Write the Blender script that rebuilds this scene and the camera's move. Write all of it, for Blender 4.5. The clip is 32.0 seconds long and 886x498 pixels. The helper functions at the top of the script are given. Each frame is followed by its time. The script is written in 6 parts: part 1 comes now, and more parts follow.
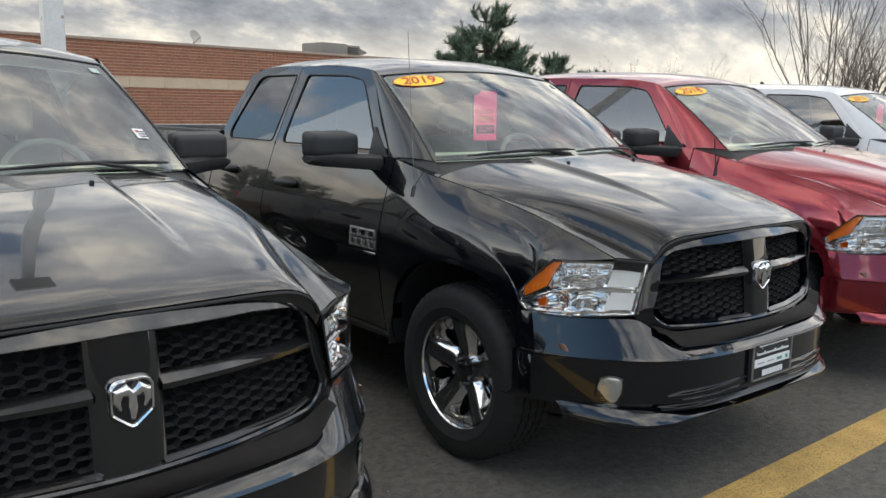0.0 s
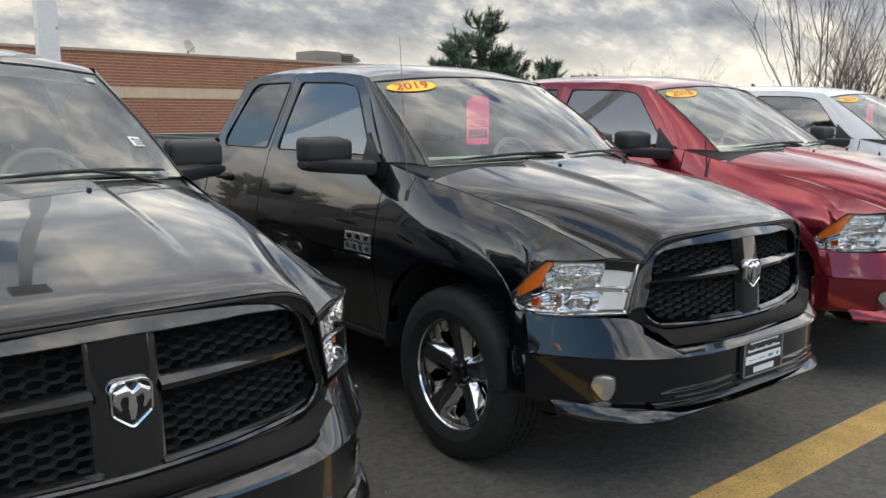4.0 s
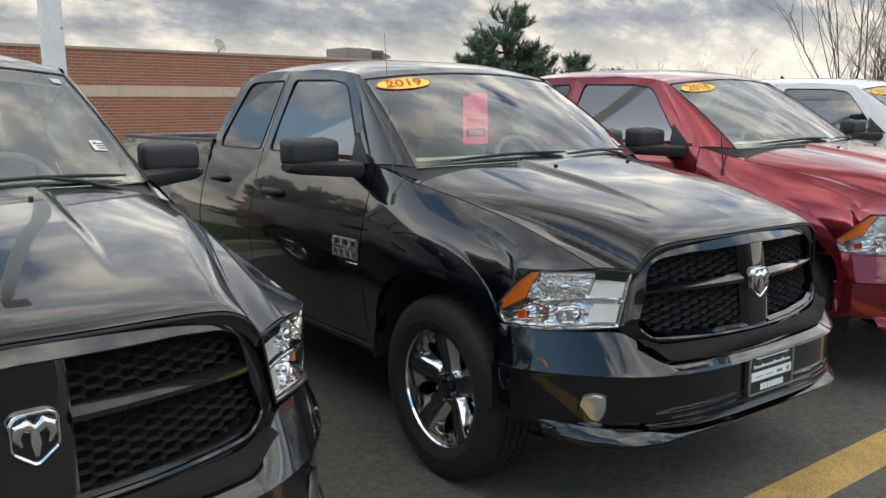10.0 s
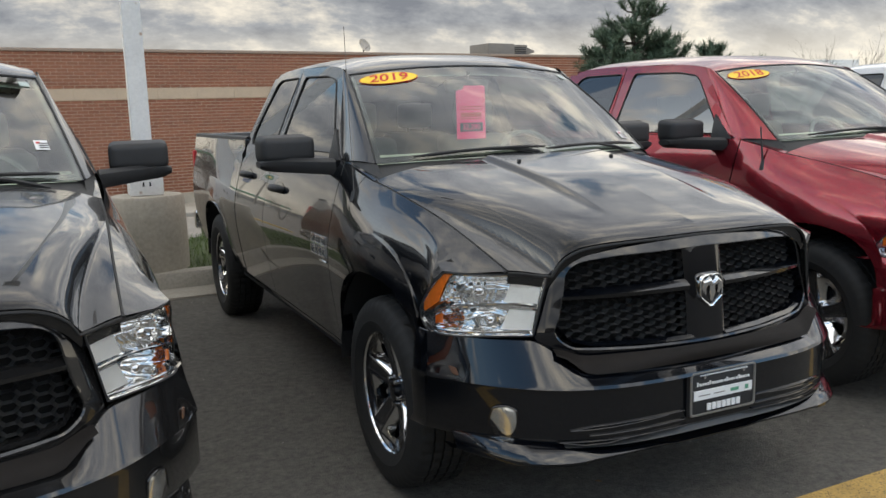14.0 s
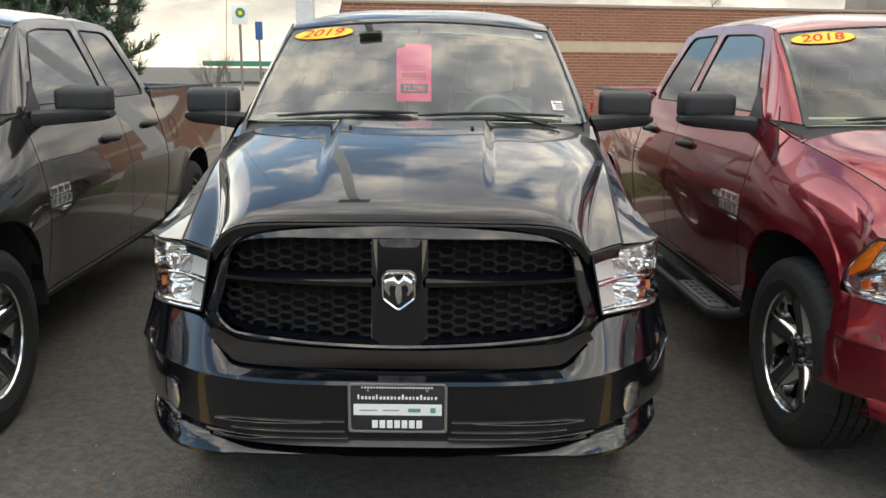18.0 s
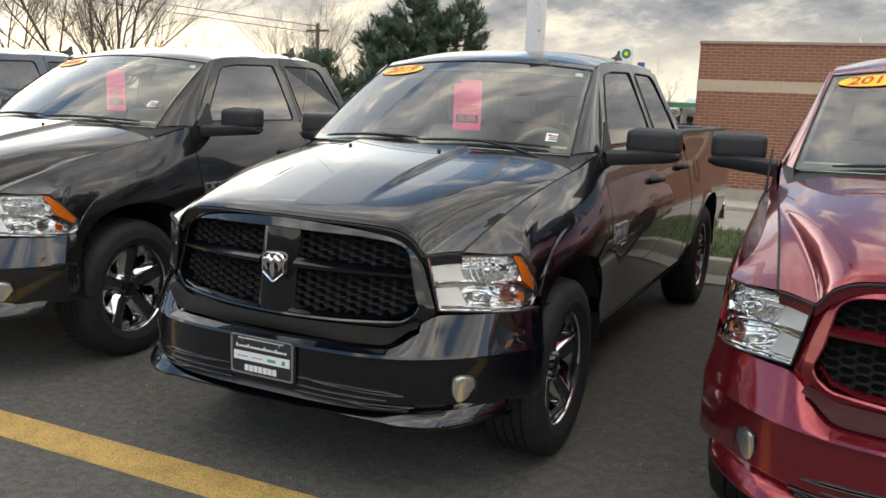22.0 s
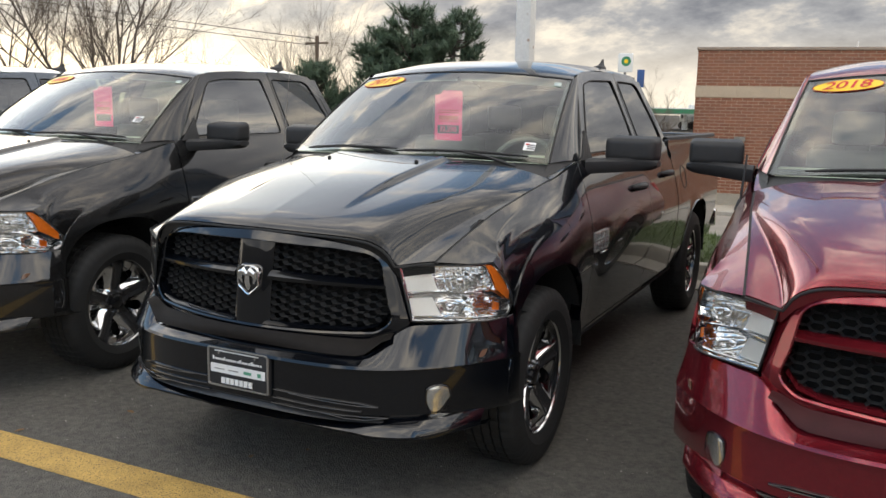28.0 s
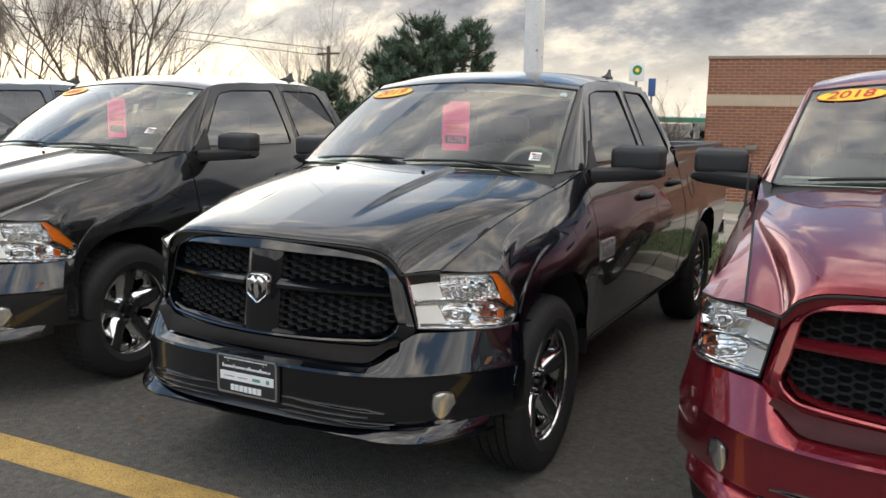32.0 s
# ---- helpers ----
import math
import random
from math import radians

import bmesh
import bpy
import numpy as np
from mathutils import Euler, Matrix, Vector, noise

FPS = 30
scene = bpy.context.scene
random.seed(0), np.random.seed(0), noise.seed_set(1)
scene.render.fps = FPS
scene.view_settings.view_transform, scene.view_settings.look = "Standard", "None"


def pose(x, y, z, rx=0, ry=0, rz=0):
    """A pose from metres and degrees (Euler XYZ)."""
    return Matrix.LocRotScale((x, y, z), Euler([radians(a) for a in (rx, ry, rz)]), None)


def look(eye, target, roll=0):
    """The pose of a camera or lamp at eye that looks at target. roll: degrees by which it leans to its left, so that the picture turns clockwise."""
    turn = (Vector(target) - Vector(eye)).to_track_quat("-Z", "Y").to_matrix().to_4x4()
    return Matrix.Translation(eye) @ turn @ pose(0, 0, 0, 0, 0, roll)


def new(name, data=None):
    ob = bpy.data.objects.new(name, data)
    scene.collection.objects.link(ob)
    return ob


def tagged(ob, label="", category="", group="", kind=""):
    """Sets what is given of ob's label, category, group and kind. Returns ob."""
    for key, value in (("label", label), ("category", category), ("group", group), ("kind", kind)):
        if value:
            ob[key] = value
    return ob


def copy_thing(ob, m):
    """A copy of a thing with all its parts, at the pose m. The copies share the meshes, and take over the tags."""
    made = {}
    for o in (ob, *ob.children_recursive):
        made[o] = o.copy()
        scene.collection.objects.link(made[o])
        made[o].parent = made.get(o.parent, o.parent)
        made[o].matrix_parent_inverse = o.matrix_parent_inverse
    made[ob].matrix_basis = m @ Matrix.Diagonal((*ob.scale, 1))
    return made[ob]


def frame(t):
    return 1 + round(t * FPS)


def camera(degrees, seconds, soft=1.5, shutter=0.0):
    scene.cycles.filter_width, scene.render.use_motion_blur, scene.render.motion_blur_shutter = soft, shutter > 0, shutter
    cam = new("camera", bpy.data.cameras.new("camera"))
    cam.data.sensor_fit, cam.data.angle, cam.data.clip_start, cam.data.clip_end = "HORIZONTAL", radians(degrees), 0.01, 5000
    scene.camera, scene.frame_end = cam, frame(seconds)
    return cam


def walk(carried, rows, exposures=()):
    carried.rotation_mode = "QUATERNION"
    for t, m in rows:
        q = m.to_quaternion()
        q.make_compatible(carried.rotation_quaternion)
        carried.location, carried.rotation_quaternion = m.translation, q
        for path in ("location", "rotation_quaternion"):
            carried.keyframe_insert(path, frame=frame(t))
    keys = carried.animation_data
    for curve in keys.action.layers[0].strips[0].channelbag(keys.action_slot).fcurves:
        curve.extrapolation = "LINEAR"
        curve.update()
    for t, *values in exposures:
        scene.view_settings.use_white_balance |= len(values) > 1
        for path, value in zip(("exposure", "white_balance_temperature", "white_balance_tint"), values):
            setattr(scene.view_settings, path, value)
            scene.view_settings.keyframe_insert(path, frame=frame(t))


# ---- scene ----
cam = camera(55.7, 32.0)

PATH = [
    (0, (-3.255, -2.881, 1.599), (-2.033, -1.333, 1.268), 0.7),
    (0.5, (-3.256, -2.899, 1.602), (-2.009, -1.374, 1.259), 0.4),
    (1, (-3.269, -2.908, 1.599), (-2.015, -1.388, 1.256), 0.2),
    (1.5, (-3.274, -2.903, 1.594), (-2.027, -1.377, 1.248), 0.2),
    (2, (-3.269, -2.913, 1.595), (-2.022, -1.387, 1.253), 0.0),
    (2.5, (-3.275, -2.922, 1.599), (-2.027, -1.394, 1.27), 0.1),
    (3, (-3.275, -2.924, 1.598), (-2.043, -1.381, 1.282), -0.1),
    (3.5, (-3.272, -2.924, 1.592), (-2.043, -1.378, 1.279), -0.2),
    (5.5, (-3.291, -2.916, 1.587), (-2.06, -1.375, 1.255), 1.0),
    (6, (-3.294, -2.906, 1.584), (-2.074, -1.356, 1.25), 0.8),
    (6.5, (-3.298, -2.91, 1.587), (-2.08, -1.359, 1.254), 0.6),
    (7, (-3.246, -2.928, 1.595), (-2.024, -1.38, 1.266), 0.5),
    (7.5, (-3.121, -2.975, 1.593), (-1.934, -1.398, 1.271), 0.5),
    (8, (-3.04, -3.005, 1.592), (-1.898, -1.393, 1.282), -0.2),
    (8.5, (-2.993, -3.027, 1.59), (-1.867, -1.401, 1.289), -0.8),
    (9, (-2.967, -3.017, 1.588), (-1.844, -1.391, 1.277), -1.3),
    (9.5, (-2.962, -2.96, 1.587), (-1.825, -1.348, 1.261), -1.1),
    (10, (-2.961, -2.879, 1.602), (-1.799, -1.284, 1.277), -0.6),
    (10.5, (-2.944, -2.862, 1.6), (-1.785, -1.264, 1.275), 0.1),
    (11, (-2.816, -2.94, 1.588), (-1.746, -1.281, 1.267), -0.2),
    (11.5, (-2.724, -3.008, 1.577), (-1.747, -1.292, 1.259), -1.0),
    (12, (-2.718, -3.067, 1.568), (-1.78, -1.328, 1.259), -1.2),
    (12.5, (-2.707, -3.173, 1.573), (-1.772, -1.433, 1.263), 0.2),
    (13, (-2.535, -3.265, 1.589), (-1.635, -1.505, 1.285), 0.7),
    (13.5, (-2.316, -3.29, 1.587), (-1.457, -1.508, 1.292), 0.0),
    (14, (-2.112, -3.221, 1.578), (-1.275, -1.434, 1.25), -1.7),
    (14.5, (-1.868, -3.308, 1.591), (-1.125, -1.486, 1.234), -2.0),
    (16.5, (-0.716, -3.592, 1.586), (-0.405, -1.659, 1.178), 0.6),
    (17, (-0.436, -3.548, 1.617), (-0.147, -1.618, 1.183), 1.0),
    (17.5, (-0.13, -3.537, 1.581), (0.018, -1.59, 1.148), 1.7),
    (18, (0.143, -3.443, 1.578), (0.136, -1.487, 1.158), 0.5),
    (18.5, (0.368, -3.389, 1.592), (0.274, -1.429, 1.208), -0.3),
    (19, (0.662, -3.41, 1.57), (0.373, -1.474, 1.159), -0.1),
    (19.5, (0.903, -3.523, 1.578), (0.431, -1.626, 1.156), 1.2),
    (20, (1.182, -3.498, 1.581), (0.547, -1.65, 1.155), 2.7),
    (20.5, (1.431, -3.497, 1.59), (0.664, -1.696, 1.181), 1.8),
    (21, (1.617, -3.573, 1.59), (0.822, -1.78, 1.194), 1.6),
    (21.5, (1.807, -3.633, 1.595), (1.001, -1.841, 1.224), 2.5),
    (22, (2.013, -3.564, 1.584), (1.145, -1.796, 1.233), 2.2),
    (22.5, (2.108, -3.521, 1.594), (1.198, -1.771, 1.26), 0.7),
    (23, (2.124, -3.527, 1.591), (1.231, -1.767, 1.272), 0.6),
    (23.5, (2.122, -3.532, 1.594), (1.251, -1.759, 1.282), 0.7),
    (24, (2.117, -3.512, 1.584), (1.252, -1.736, 1.274), 0.8),
    (24.5, (2.121, -3.513, 1.58), (1.253, -1.737, 1.274), 1.0),
    (25, (2.129, -3.517, 1.582), (1.25, -1.746, 1.277), 1.3),
    (25.5, (2.134, -3.516, 1.584), (1.257, -1.744, 1.278), 1.4),
    (27.5, (2.136, -3.526, 1.584), (1.25, -1.761, 1.267), 1.3),
    (28, (2.127, -3.524, 1.592), (1.248, -1.758, 1.264), 1.3),
    (28.5, (2.125, -3.532, 1.589), (1.256, -1.761, 1.255), 1.5),
    (29, (2.101, -3.521, 1.588), (1.24, -1.748, 1.246), 1.5),
    (29.5, (2.087, -3.53, 1.593), (1.225, -1.757, 1.255), 1.7),
    (30, (2.117, -3.539, 1.591), (1.229, -1.775, 1.275), 1.8),
    (30.5, (2.14, -3.554, 1.593), (1.243, -1.793, 1.284), 1.7),
    (31, (2.156, -3.544, 1.592), (1.265, -1.78, 1.287), 1.3),
    (31.5, (2.16, -3.55, 1.595), (1.264, -1.786, 1.3), 1.1),
    (32, (2.169, -3.555, 1.598), (1.263, -1.798, 1.291), 1.1),
]
EXPOSURE = [(0, 0.39, 6850, 8), (9, 0.38, 6850, 8), (14, 0.31, 6950, 8), (17, 0.64, 7400, 8), (18, 0.76, 7450, 8), (19, 0.55, 7450, 8), (20, 0.68, 7450, 8), (22, 0.45, 7300, 9), (25, 0.40, 7250, 10), (32, 0.43, 7200, 10)]
walk(cam, [(t, look(eye, target, roll)) for t, eye, target, roll in PATH], EXPOSURE)

# ---------------------------------------------------------------- light and sky
SUN_ELEV, SUN_ROT = 11.0, 308.0


def make_world():
    w = bpy.data.worlds.new("overcast_sky")
    scene.world = w
    w.use_nodes = True
    nt = w.node_tree
    for n in list(nt.nodes):
        nt.nodes.remove(n)
    out = nt.nodes.new("ShaderNodeOutputWorld")
    bg = nt.nodes.new("ShaderNodeBackground")
    sky = nt.nodes.new("ShaderNodeTexSky")
    sky.sky_type, sky.sun_disc = "NISHITA", False
    sky.sun_elevation, sky.sun_rotation = radians(SUN_ELEV), radians(SUN_ROT)
    sky.air_density, sky.dust_density, sky.ozone_density = 1.0, 0.5, 2.5
    co = nt.nodes.new("ShaderNodeTexCoord")
    sep = nt.nodes.new("ShaderNodeSeparateXYZ")
    nt.links.new(co.outputs["Generated"], sep.inputs[0])
    # the clouds lie on a plane above: x / (z + c), y / (z + c)
    addz = nt.nodes.new("ShaderNodeMath")
    addz.operation = "ADD"
    addz.inputs[1].default_value = 0.50
    mx = nt.nodes.new("ShaderNodeMath")
    mx.operation = "MAXIMUM"
    mx.inputs[1].default_value = 0.0
    nt.links.new(sep.outputs[2], mx.inputs[0])
    nt.links.new(mx.outputs[0], addz.inputs[0])
    comb = nt.nodes.new("ShaderNodeCombineXYZ")
    for i in range(2):
        d = nt.nodes.new("ShaderNodeMath")
        d.operation = "DIVIDE"
        nt.links.new(sep.outputs[i], d.inputs[0])
        nt.links.new(addz.outputs[0], d.inputs[1])
        nt.links.new(d.outputs[0], comb.inputs[i])
    mp = nt.nodes.new("ShaderNodeMapping")
    mp.inputs["Location"].default_value = (3.1, 0.7, 0.0)
    mp.inputs["Scale"].default_value = (0.70, 0.95, 1.0)
    mp.inputs["Rotation"].default_value = (0, 0, radians(18))
    nt.links.new(comb.outputs[0], mp.inputs[0])
    n1 = nt.nodes.new("ShaderNodeTexNoise")
    n1.inputs["Scale"].default_value, n1.inputs["Detail"].default_value = 5.6, 10.0
    n1.inputs["Roughness"].default_value, n1.inputs["Distortion"].default_value = 0.54, 0.25
    nt.links.new(mp.outputs[0], n1.inputs["Vector"])
    cover = nt.nodes.new("ShaderNodeValToRGB")
    cover.color_ramp.elements[0].position, cover.color_ramp.elements[1].position = 0.25, 0.32
    # overhead the cover breaks up and blue shows between the clouds
    gaps = nt.nodes.new("ShaderNodeMapRange")
    gaps.inputs["From Min"].default_value, gaps.inputs["From Max"].default_value = 0.17, 0.29
    gaps.inputs["To Min"].default_value, gaps.inputs["To Max"].default_value = 0.0, 0.285
    nt.links.new(sep.outputs[2], gaps.inputs["Value"])
    # the blue lies to the west and south, the cover closes to the north-east and overhead
    west = nt.nodes.new("ShaderNodeMapRange")
    west.interpolation_type = "SMOOTHSTEP"
    west.inputs["From Min"].default_value, west.inputs["From Max"].default_value = -0.55, 0.45
    west.inputs["To Min"].default_value, west.inputs["To Max"].default_value = 1.12, 0.30
    nt.links.new(sep.outputs[0], west.inputs["Value"])
    lid = nt.nodes.new("ShaderNodeMapRange")
    lid.interpolation_type = "SMOOTHSTEP"
    lid.inputs["From Min"].default_value, lid.inputs["From Max"].default_value = 0.60, 0.74
    lid.inputs["To Min"].default_value, lid.inputs["To Max"].default_value = 1.0, 0.12
    nt.links.new(sep.outputs[2], lid.inputs["Value"])
    clear_sky = nt.nodes.new("ShaderNodeMath")
    clear_sky.operation = "MULTIPLY"
    south = nt.nodes.new("ShaderNodeMapRange")
    south.interpolation_type = "SMOOTHSTEP"
    south.inputs["From Min"].default_value, south.inputs["From Max"].default_value = -0.60, 0.10
    south.inputs["To Min"].default_value, south.inputs["To Max"].default_value = 0.8, 0.0
    nt.links.new(sep.outputs[1], south.inputs["Value"])
    most = nt.nodes.new("ShaderNodeMath")
    most.operation = "MAXIMUM"
    nt.links.new(west.outputs[0], most.inputs[0])
    nt.links.new(south.outputs[0], most.inputs[1])
    nt.links.new(most.outputs[0], clear_sky.inputs[0])
    nt.links.new(lid.outputs[0], clear_sky.inputs[1])
    blue = nt.nodes.new("ShaderNodeMath")
    blue.operation = "MULTIPLY"
    nt.links.new(gaps.outputs[0], blue.inputs[0])
    nt.links.new(clear_sky.outputs[0], blue.inputs[1])
    thin = nt.nodes.new("ShaderNodeMath")
    thin.operation = "SUBTRACT"
    nt.links.new(n1.outputs["Fac"], thin.inputs[0])
    nt.links.new(blue.outputs[0], thin.inputs[1])
    nt.links.new(thin.outputs[0], cover.inputs[0])
    n2 = nt.nodes.new("ShaderNodeTexNoise")
    n2.inputs["Scale"].default_value, n2.inputs["Detail"].default_value = 7.6, 11.0
    n2.inputs["Roughness"].default_value = 0.62
    nt.links.new(mp.outputs[0], n2.inputs["Vector"])
    tone = nt.nodes.new("ShaderNodeValToRGB")
    e = tone.color_ramp.elements
    e[0].position, e[0].color = 0.35, (0.235, 0.257, 0.308, 1)
    e[1].position, e[1].color = 0.66, (0.92, 0.87, 0.79, 1)
    m = tone.color_ramp.elements.new(0.50)
    m.color = (0.405, 0.428, 0.475, 1)
    nt.links.new(n2.outputs["Fac"], tone.inputs[0])
    # low in the sky the cover thins out to bright haze
    low = nt.nodes.new("ShaderNodeMapRange")
    low.inputs["From Min"].default_value, low.inputs["From Max"].default_value = 0.0, 0.10
    low.inputs["To Min"].default_value, low.inputs["To Max"].default_value = 0.80, 0.0
    nt.links.new(sep.outputs[2], low.inputs["Value"])
    lowcol = nt.nodes.new("ShaderNodeMix")
    lowcol.data_type = "RGBA"
    lowcol.inputs[7].default_value = (1.30, 1.20, 1.02, 1)
    nt.links.new(low.outputs[0], lowcol.inputs[0])
    nt.links.new(tone.outputs[0], lowcol.inputs[6])
    sk = nt.nodes.new("ShaderNodeVectorMath")
    sk.operation = "SCALE"
    sk.inputs["Scale"].default_value = 0.10
    nt.links.new(sky.outputs[0], sk.inputs[0])
    mix = nt.nodes.new("ShaderNodeMix")
    mix.data_type = "RGBA"
    nt.links.new(cover.outputs[0], mix.inputs[0])
    nt.links.new(sk.outputs[0], mix.inputs[6])
    nt.links.new(lowcol.outputs[2], mix.inputs[7])
    bg.inputs["Strength"].default_value = 1.02
    high = nt.nodes.new("ShaderNodeMapRange")
    high.interpolation_type = "SMOOTHSTEP"
    high.inputs["From Min"].default_value, high.inputs["From Max"].default_value = 0.14, 0.34
    high.inputs["To Min"].default_value, high.inputs["To Max"].default_value = 1.0, 2.25
    nt.links.new(sep.outputs[2], high.inputs["Value"])
    lift = nt.nodes.new("ShaderNodeVectorMath")
    lift.operation = "SCALE"
    nt.links.new(mix.outputs[2], lift.inputs[0])
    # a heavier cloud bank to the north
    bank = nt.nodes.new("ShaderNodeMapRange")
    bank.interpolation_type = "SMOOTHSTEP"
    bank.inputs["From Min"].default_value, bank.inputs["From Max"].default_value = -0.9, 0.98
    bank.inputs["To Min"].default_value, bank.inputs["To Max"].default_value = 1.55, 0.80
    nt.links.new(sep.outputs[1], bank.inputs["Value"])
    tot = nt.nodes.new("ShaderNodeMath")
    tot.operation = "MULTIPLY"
    top = nt.nodes.new("ShaderNodeMapRange")
    top.interpolation_type = "SMOOTHSTEP"
    top.inputs["From Min"].default_value, top.inputs["From Max"].default_value = 0.86, 1.0
    top.inputs["To Min"].default_value, top.inputs["To Max"].default_value = 1.0, 0.40
    nt.links.new(sep.outputs[2], top.inputs["Value"])
    belt = nt.nodes.new("ShaderNodeMath")
    belt.operation = "MULTIPLY"
    nt.links.new(high.outputs[0], belt.inputs[0])
    nt.links.new(top.outputs[0], belt.inputs[1])
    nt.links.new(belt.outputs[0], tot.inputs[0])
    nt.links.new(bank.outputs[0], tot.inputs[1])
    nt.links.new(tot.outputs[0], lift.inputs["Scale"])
    # the veiled sun brightens and warms the clouds round it
    tosun = nt.nodes.new("ShaderNodeVectorMath")
    tosun.operation = "DOT_PRODUCT"
    tosun.inputs[1].default_value = (math.sin(radians(SUN_ROT)) * math.cos(radians(SUN_ELEV)), math.cos(radians(SUN_ROT)) * math.cos(radians(SUN_ELEV)), math.sin(radians(SUN_ELEV)))
    nt.links.new(co.outputs["Generated"], tosun.inputs[0])
    glow = nt.nodes.new("ShaderNodeMapRange")
    glow.interpolation_type = "SMOOTHSTEP"
    glow.inputs["From Min"].default_value, glow.inputs["From Max"].default_value = 0.89, 1.0
    glow.inputs["To Min"].default_value, glow.inputs["To Max"].default_value = 0.0, 1.0
    nt.links.new(tosun.outputs["Value"], glow.inputs["Value"])
    warm = nt.nodes.new("ShaderNodeMix")
    warm.data_type = "RGBA"
    warm.inputs[6].default_value, warm.inputs[7].default_value = (1, 1, 1, 1), (1.95, 1.82, 1.58, 1)
    nt.links.new(glow.outputs[0], warm.inputs[0])
    lit = nt.nodes.new("ShaderNodeVectorMath")
    lit.operation = "MULTIPLY"
    nt.links.new(lift.outputs[0], lit.inputs[0])
    nt.links.new(warm.outputs[2], lit.inputs[1])
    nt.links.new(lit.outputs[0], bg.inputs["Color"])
    nt.links.new(bg.outputs[0], out.inputs["Surface"])


make_world()
sun = new("sun", bpy.data.lights.new("sun", "SUN"))
sun.data.energy, sun.data.angle, sun.data.color = 0.35, radians(60), (1.0, 0.90, 0.76)
sun.matrix_world = look((0, 0, 0), (-math.sin(radians(SUN_ROT)) * math.cos(radians(SUN_ELEV)), -math.cos(radians(SUN_ROT)) * math.cos(radians(SUN_ELEV)), -math.sin(radians(SUN_ELEV))))


# ---------------------------------------------------------------- materials
def mat(name, color, rough=0.5, metal=0.0, var=0.0, scale=8.0, bump=0.0, bscale=200.0, coat=0.0, spec=0.5, emit=None, speck=None, rvar=0.0, per_object=0.0, island=False):
    """A procedural surface: base colour with broad and fine variation, bump, coat."""
    m = bpy.data.materials.new(name)
    m.use_nodes = True
    nt = m.node_tree
    b = nt.nodes["Principled BSDF"]
    b.inputs["Base Color"].default_value = (*color, 1)
    b.inputs["Roughness"].default_value = rough
    b.inputs["Metallic"].default_value = metal
    b.inputs["Coat Weight"].default_value = coat
    b.inputs["Coat Roughness"].default_value = 0.03
    b.inputs["Specular IOR Level"].default_value = spec
    if emit:
        b.inputs["Emission Color"].default_value = (*emit[:3], 1)
        b.inputs["Emission Strength"].default_value = emit[3]
    co = nt.nodes.new("ShaderNodeTexCoord")
    src = None
    if var:
        a = nt.nodes.new("ShaderNodeTexNoise")
        a.inputs["Scale"].default_value, a.inputs["Detail"].default_value = scale, 6.0
        f = nt.nodes.new("ShaderNodeTexNoise")
        f.inputs["Scale"].default_value, f.inputs["Detail"].default_value = scale * 14, 4.0
        nt.links.new(co.outputs["Object"], a.inputs["Vector"])
        nt.links.new(co.outputs["Object"], f.inputs["Vector"])
        mixf = nt.nodes.new("ShaderNodeMath")
        mixf.operation = "MULTIPLY_ADD"
        mixf.inputs[1].default_value = 0.5
        nt.links.new(f.outputs["Fac"], mixf.inputs[0])
        half = nt.nodes.new("ShaderNodeMath")
        half.operation = "MULTIPLY"
        half.inputs[1].default_value = 0.5
        nt.links.new(a.outputs["Fac"], half.inputs[0])
        nt.links.new(half.outputs[0], mixf.inputs[2])
        r = nt.nodes.new("ShaderNodeValToRGB")
        r.color_ramp.elements[0].position, r.color_ramp.elements[1].position = 0.3, 0.7
        r.color_ramp.elements[0].color = (*[c * (1 - var) for c in color], 1)
        r.color_ramp.elements[1].color = (*[min(1, c * (1 + var)) for c in color], 1)
        nt.links.new(mixf.outputs[0], r.inputs[0])
        src = r.outputs[0]
        if rvar:
            mr = nt.nodes.new("ShaderNodeMapRange")
            mr.inputs["To Min"].default_value, mr.inputs["To Max"].default_value = max(0, rough - rvar), min(1, rough + rvar)
            nt.links.new(a.outputs["Fac"], mr.inputs["Value"])
            nt.links.new(mr.outputs[0], b.inputs["Roughness"])
    if per_object:
        oi = nt.nodes.new("ShaderNodeNewGeometry" if island else "ShaderNodeObjectInfo")
        hv = nt.nodes.new("ShaderNodeHueSaturation")
        mr = nt.nodes.new("ShaderNodeMapRange")
        mr.inputs["To Min"].default_value, mr.inputs["To Max"].default_value = 1 - per_object, 1 + per_object
        nt.links.new(oi.outputs["Random Per Island" if island else "Random"], mr.inputs["Value"])
        nt.links.new(mr.outputs[0], hv.inputs["Value"])
        if src:
            nt.links.new(src, hv.inputs["Color"])
        else:
            hv.inputs["Color"].default_value = (*color, 1)
        src = hv.outputs[0]
    if speck:
        v = nt.nodes.new("ShaderNodeTexVoronoi")
        v.inputs["Scale"].default_value = speck[0]
        nt.links.new(co.outputs["Object"], v.inputs["Vector"])
        r2 = nt.nodes.new("ShaderNodeValToRGB")
        r2.color_ramp.elements[0].position, r2.color_ramp.elements[1].position = speck[1], speck[1] + 0.12
        r2.color_ramp.elements[0].color, r2.color_ramp.elements[1].color = (1, 1, 1, 1), (0, 0, 0, 1)
        nt.links.new(v.outputs["Distance"], r2.inputs[0])
        mm = nt.nodes.new("ShaderNodeMix")
        mm.data_type = "RGBA"
        nt.links.new(r2.outputs[0], mm.inputs[0])
        mm.inputs[7].default_value = (*speck[2], 1)
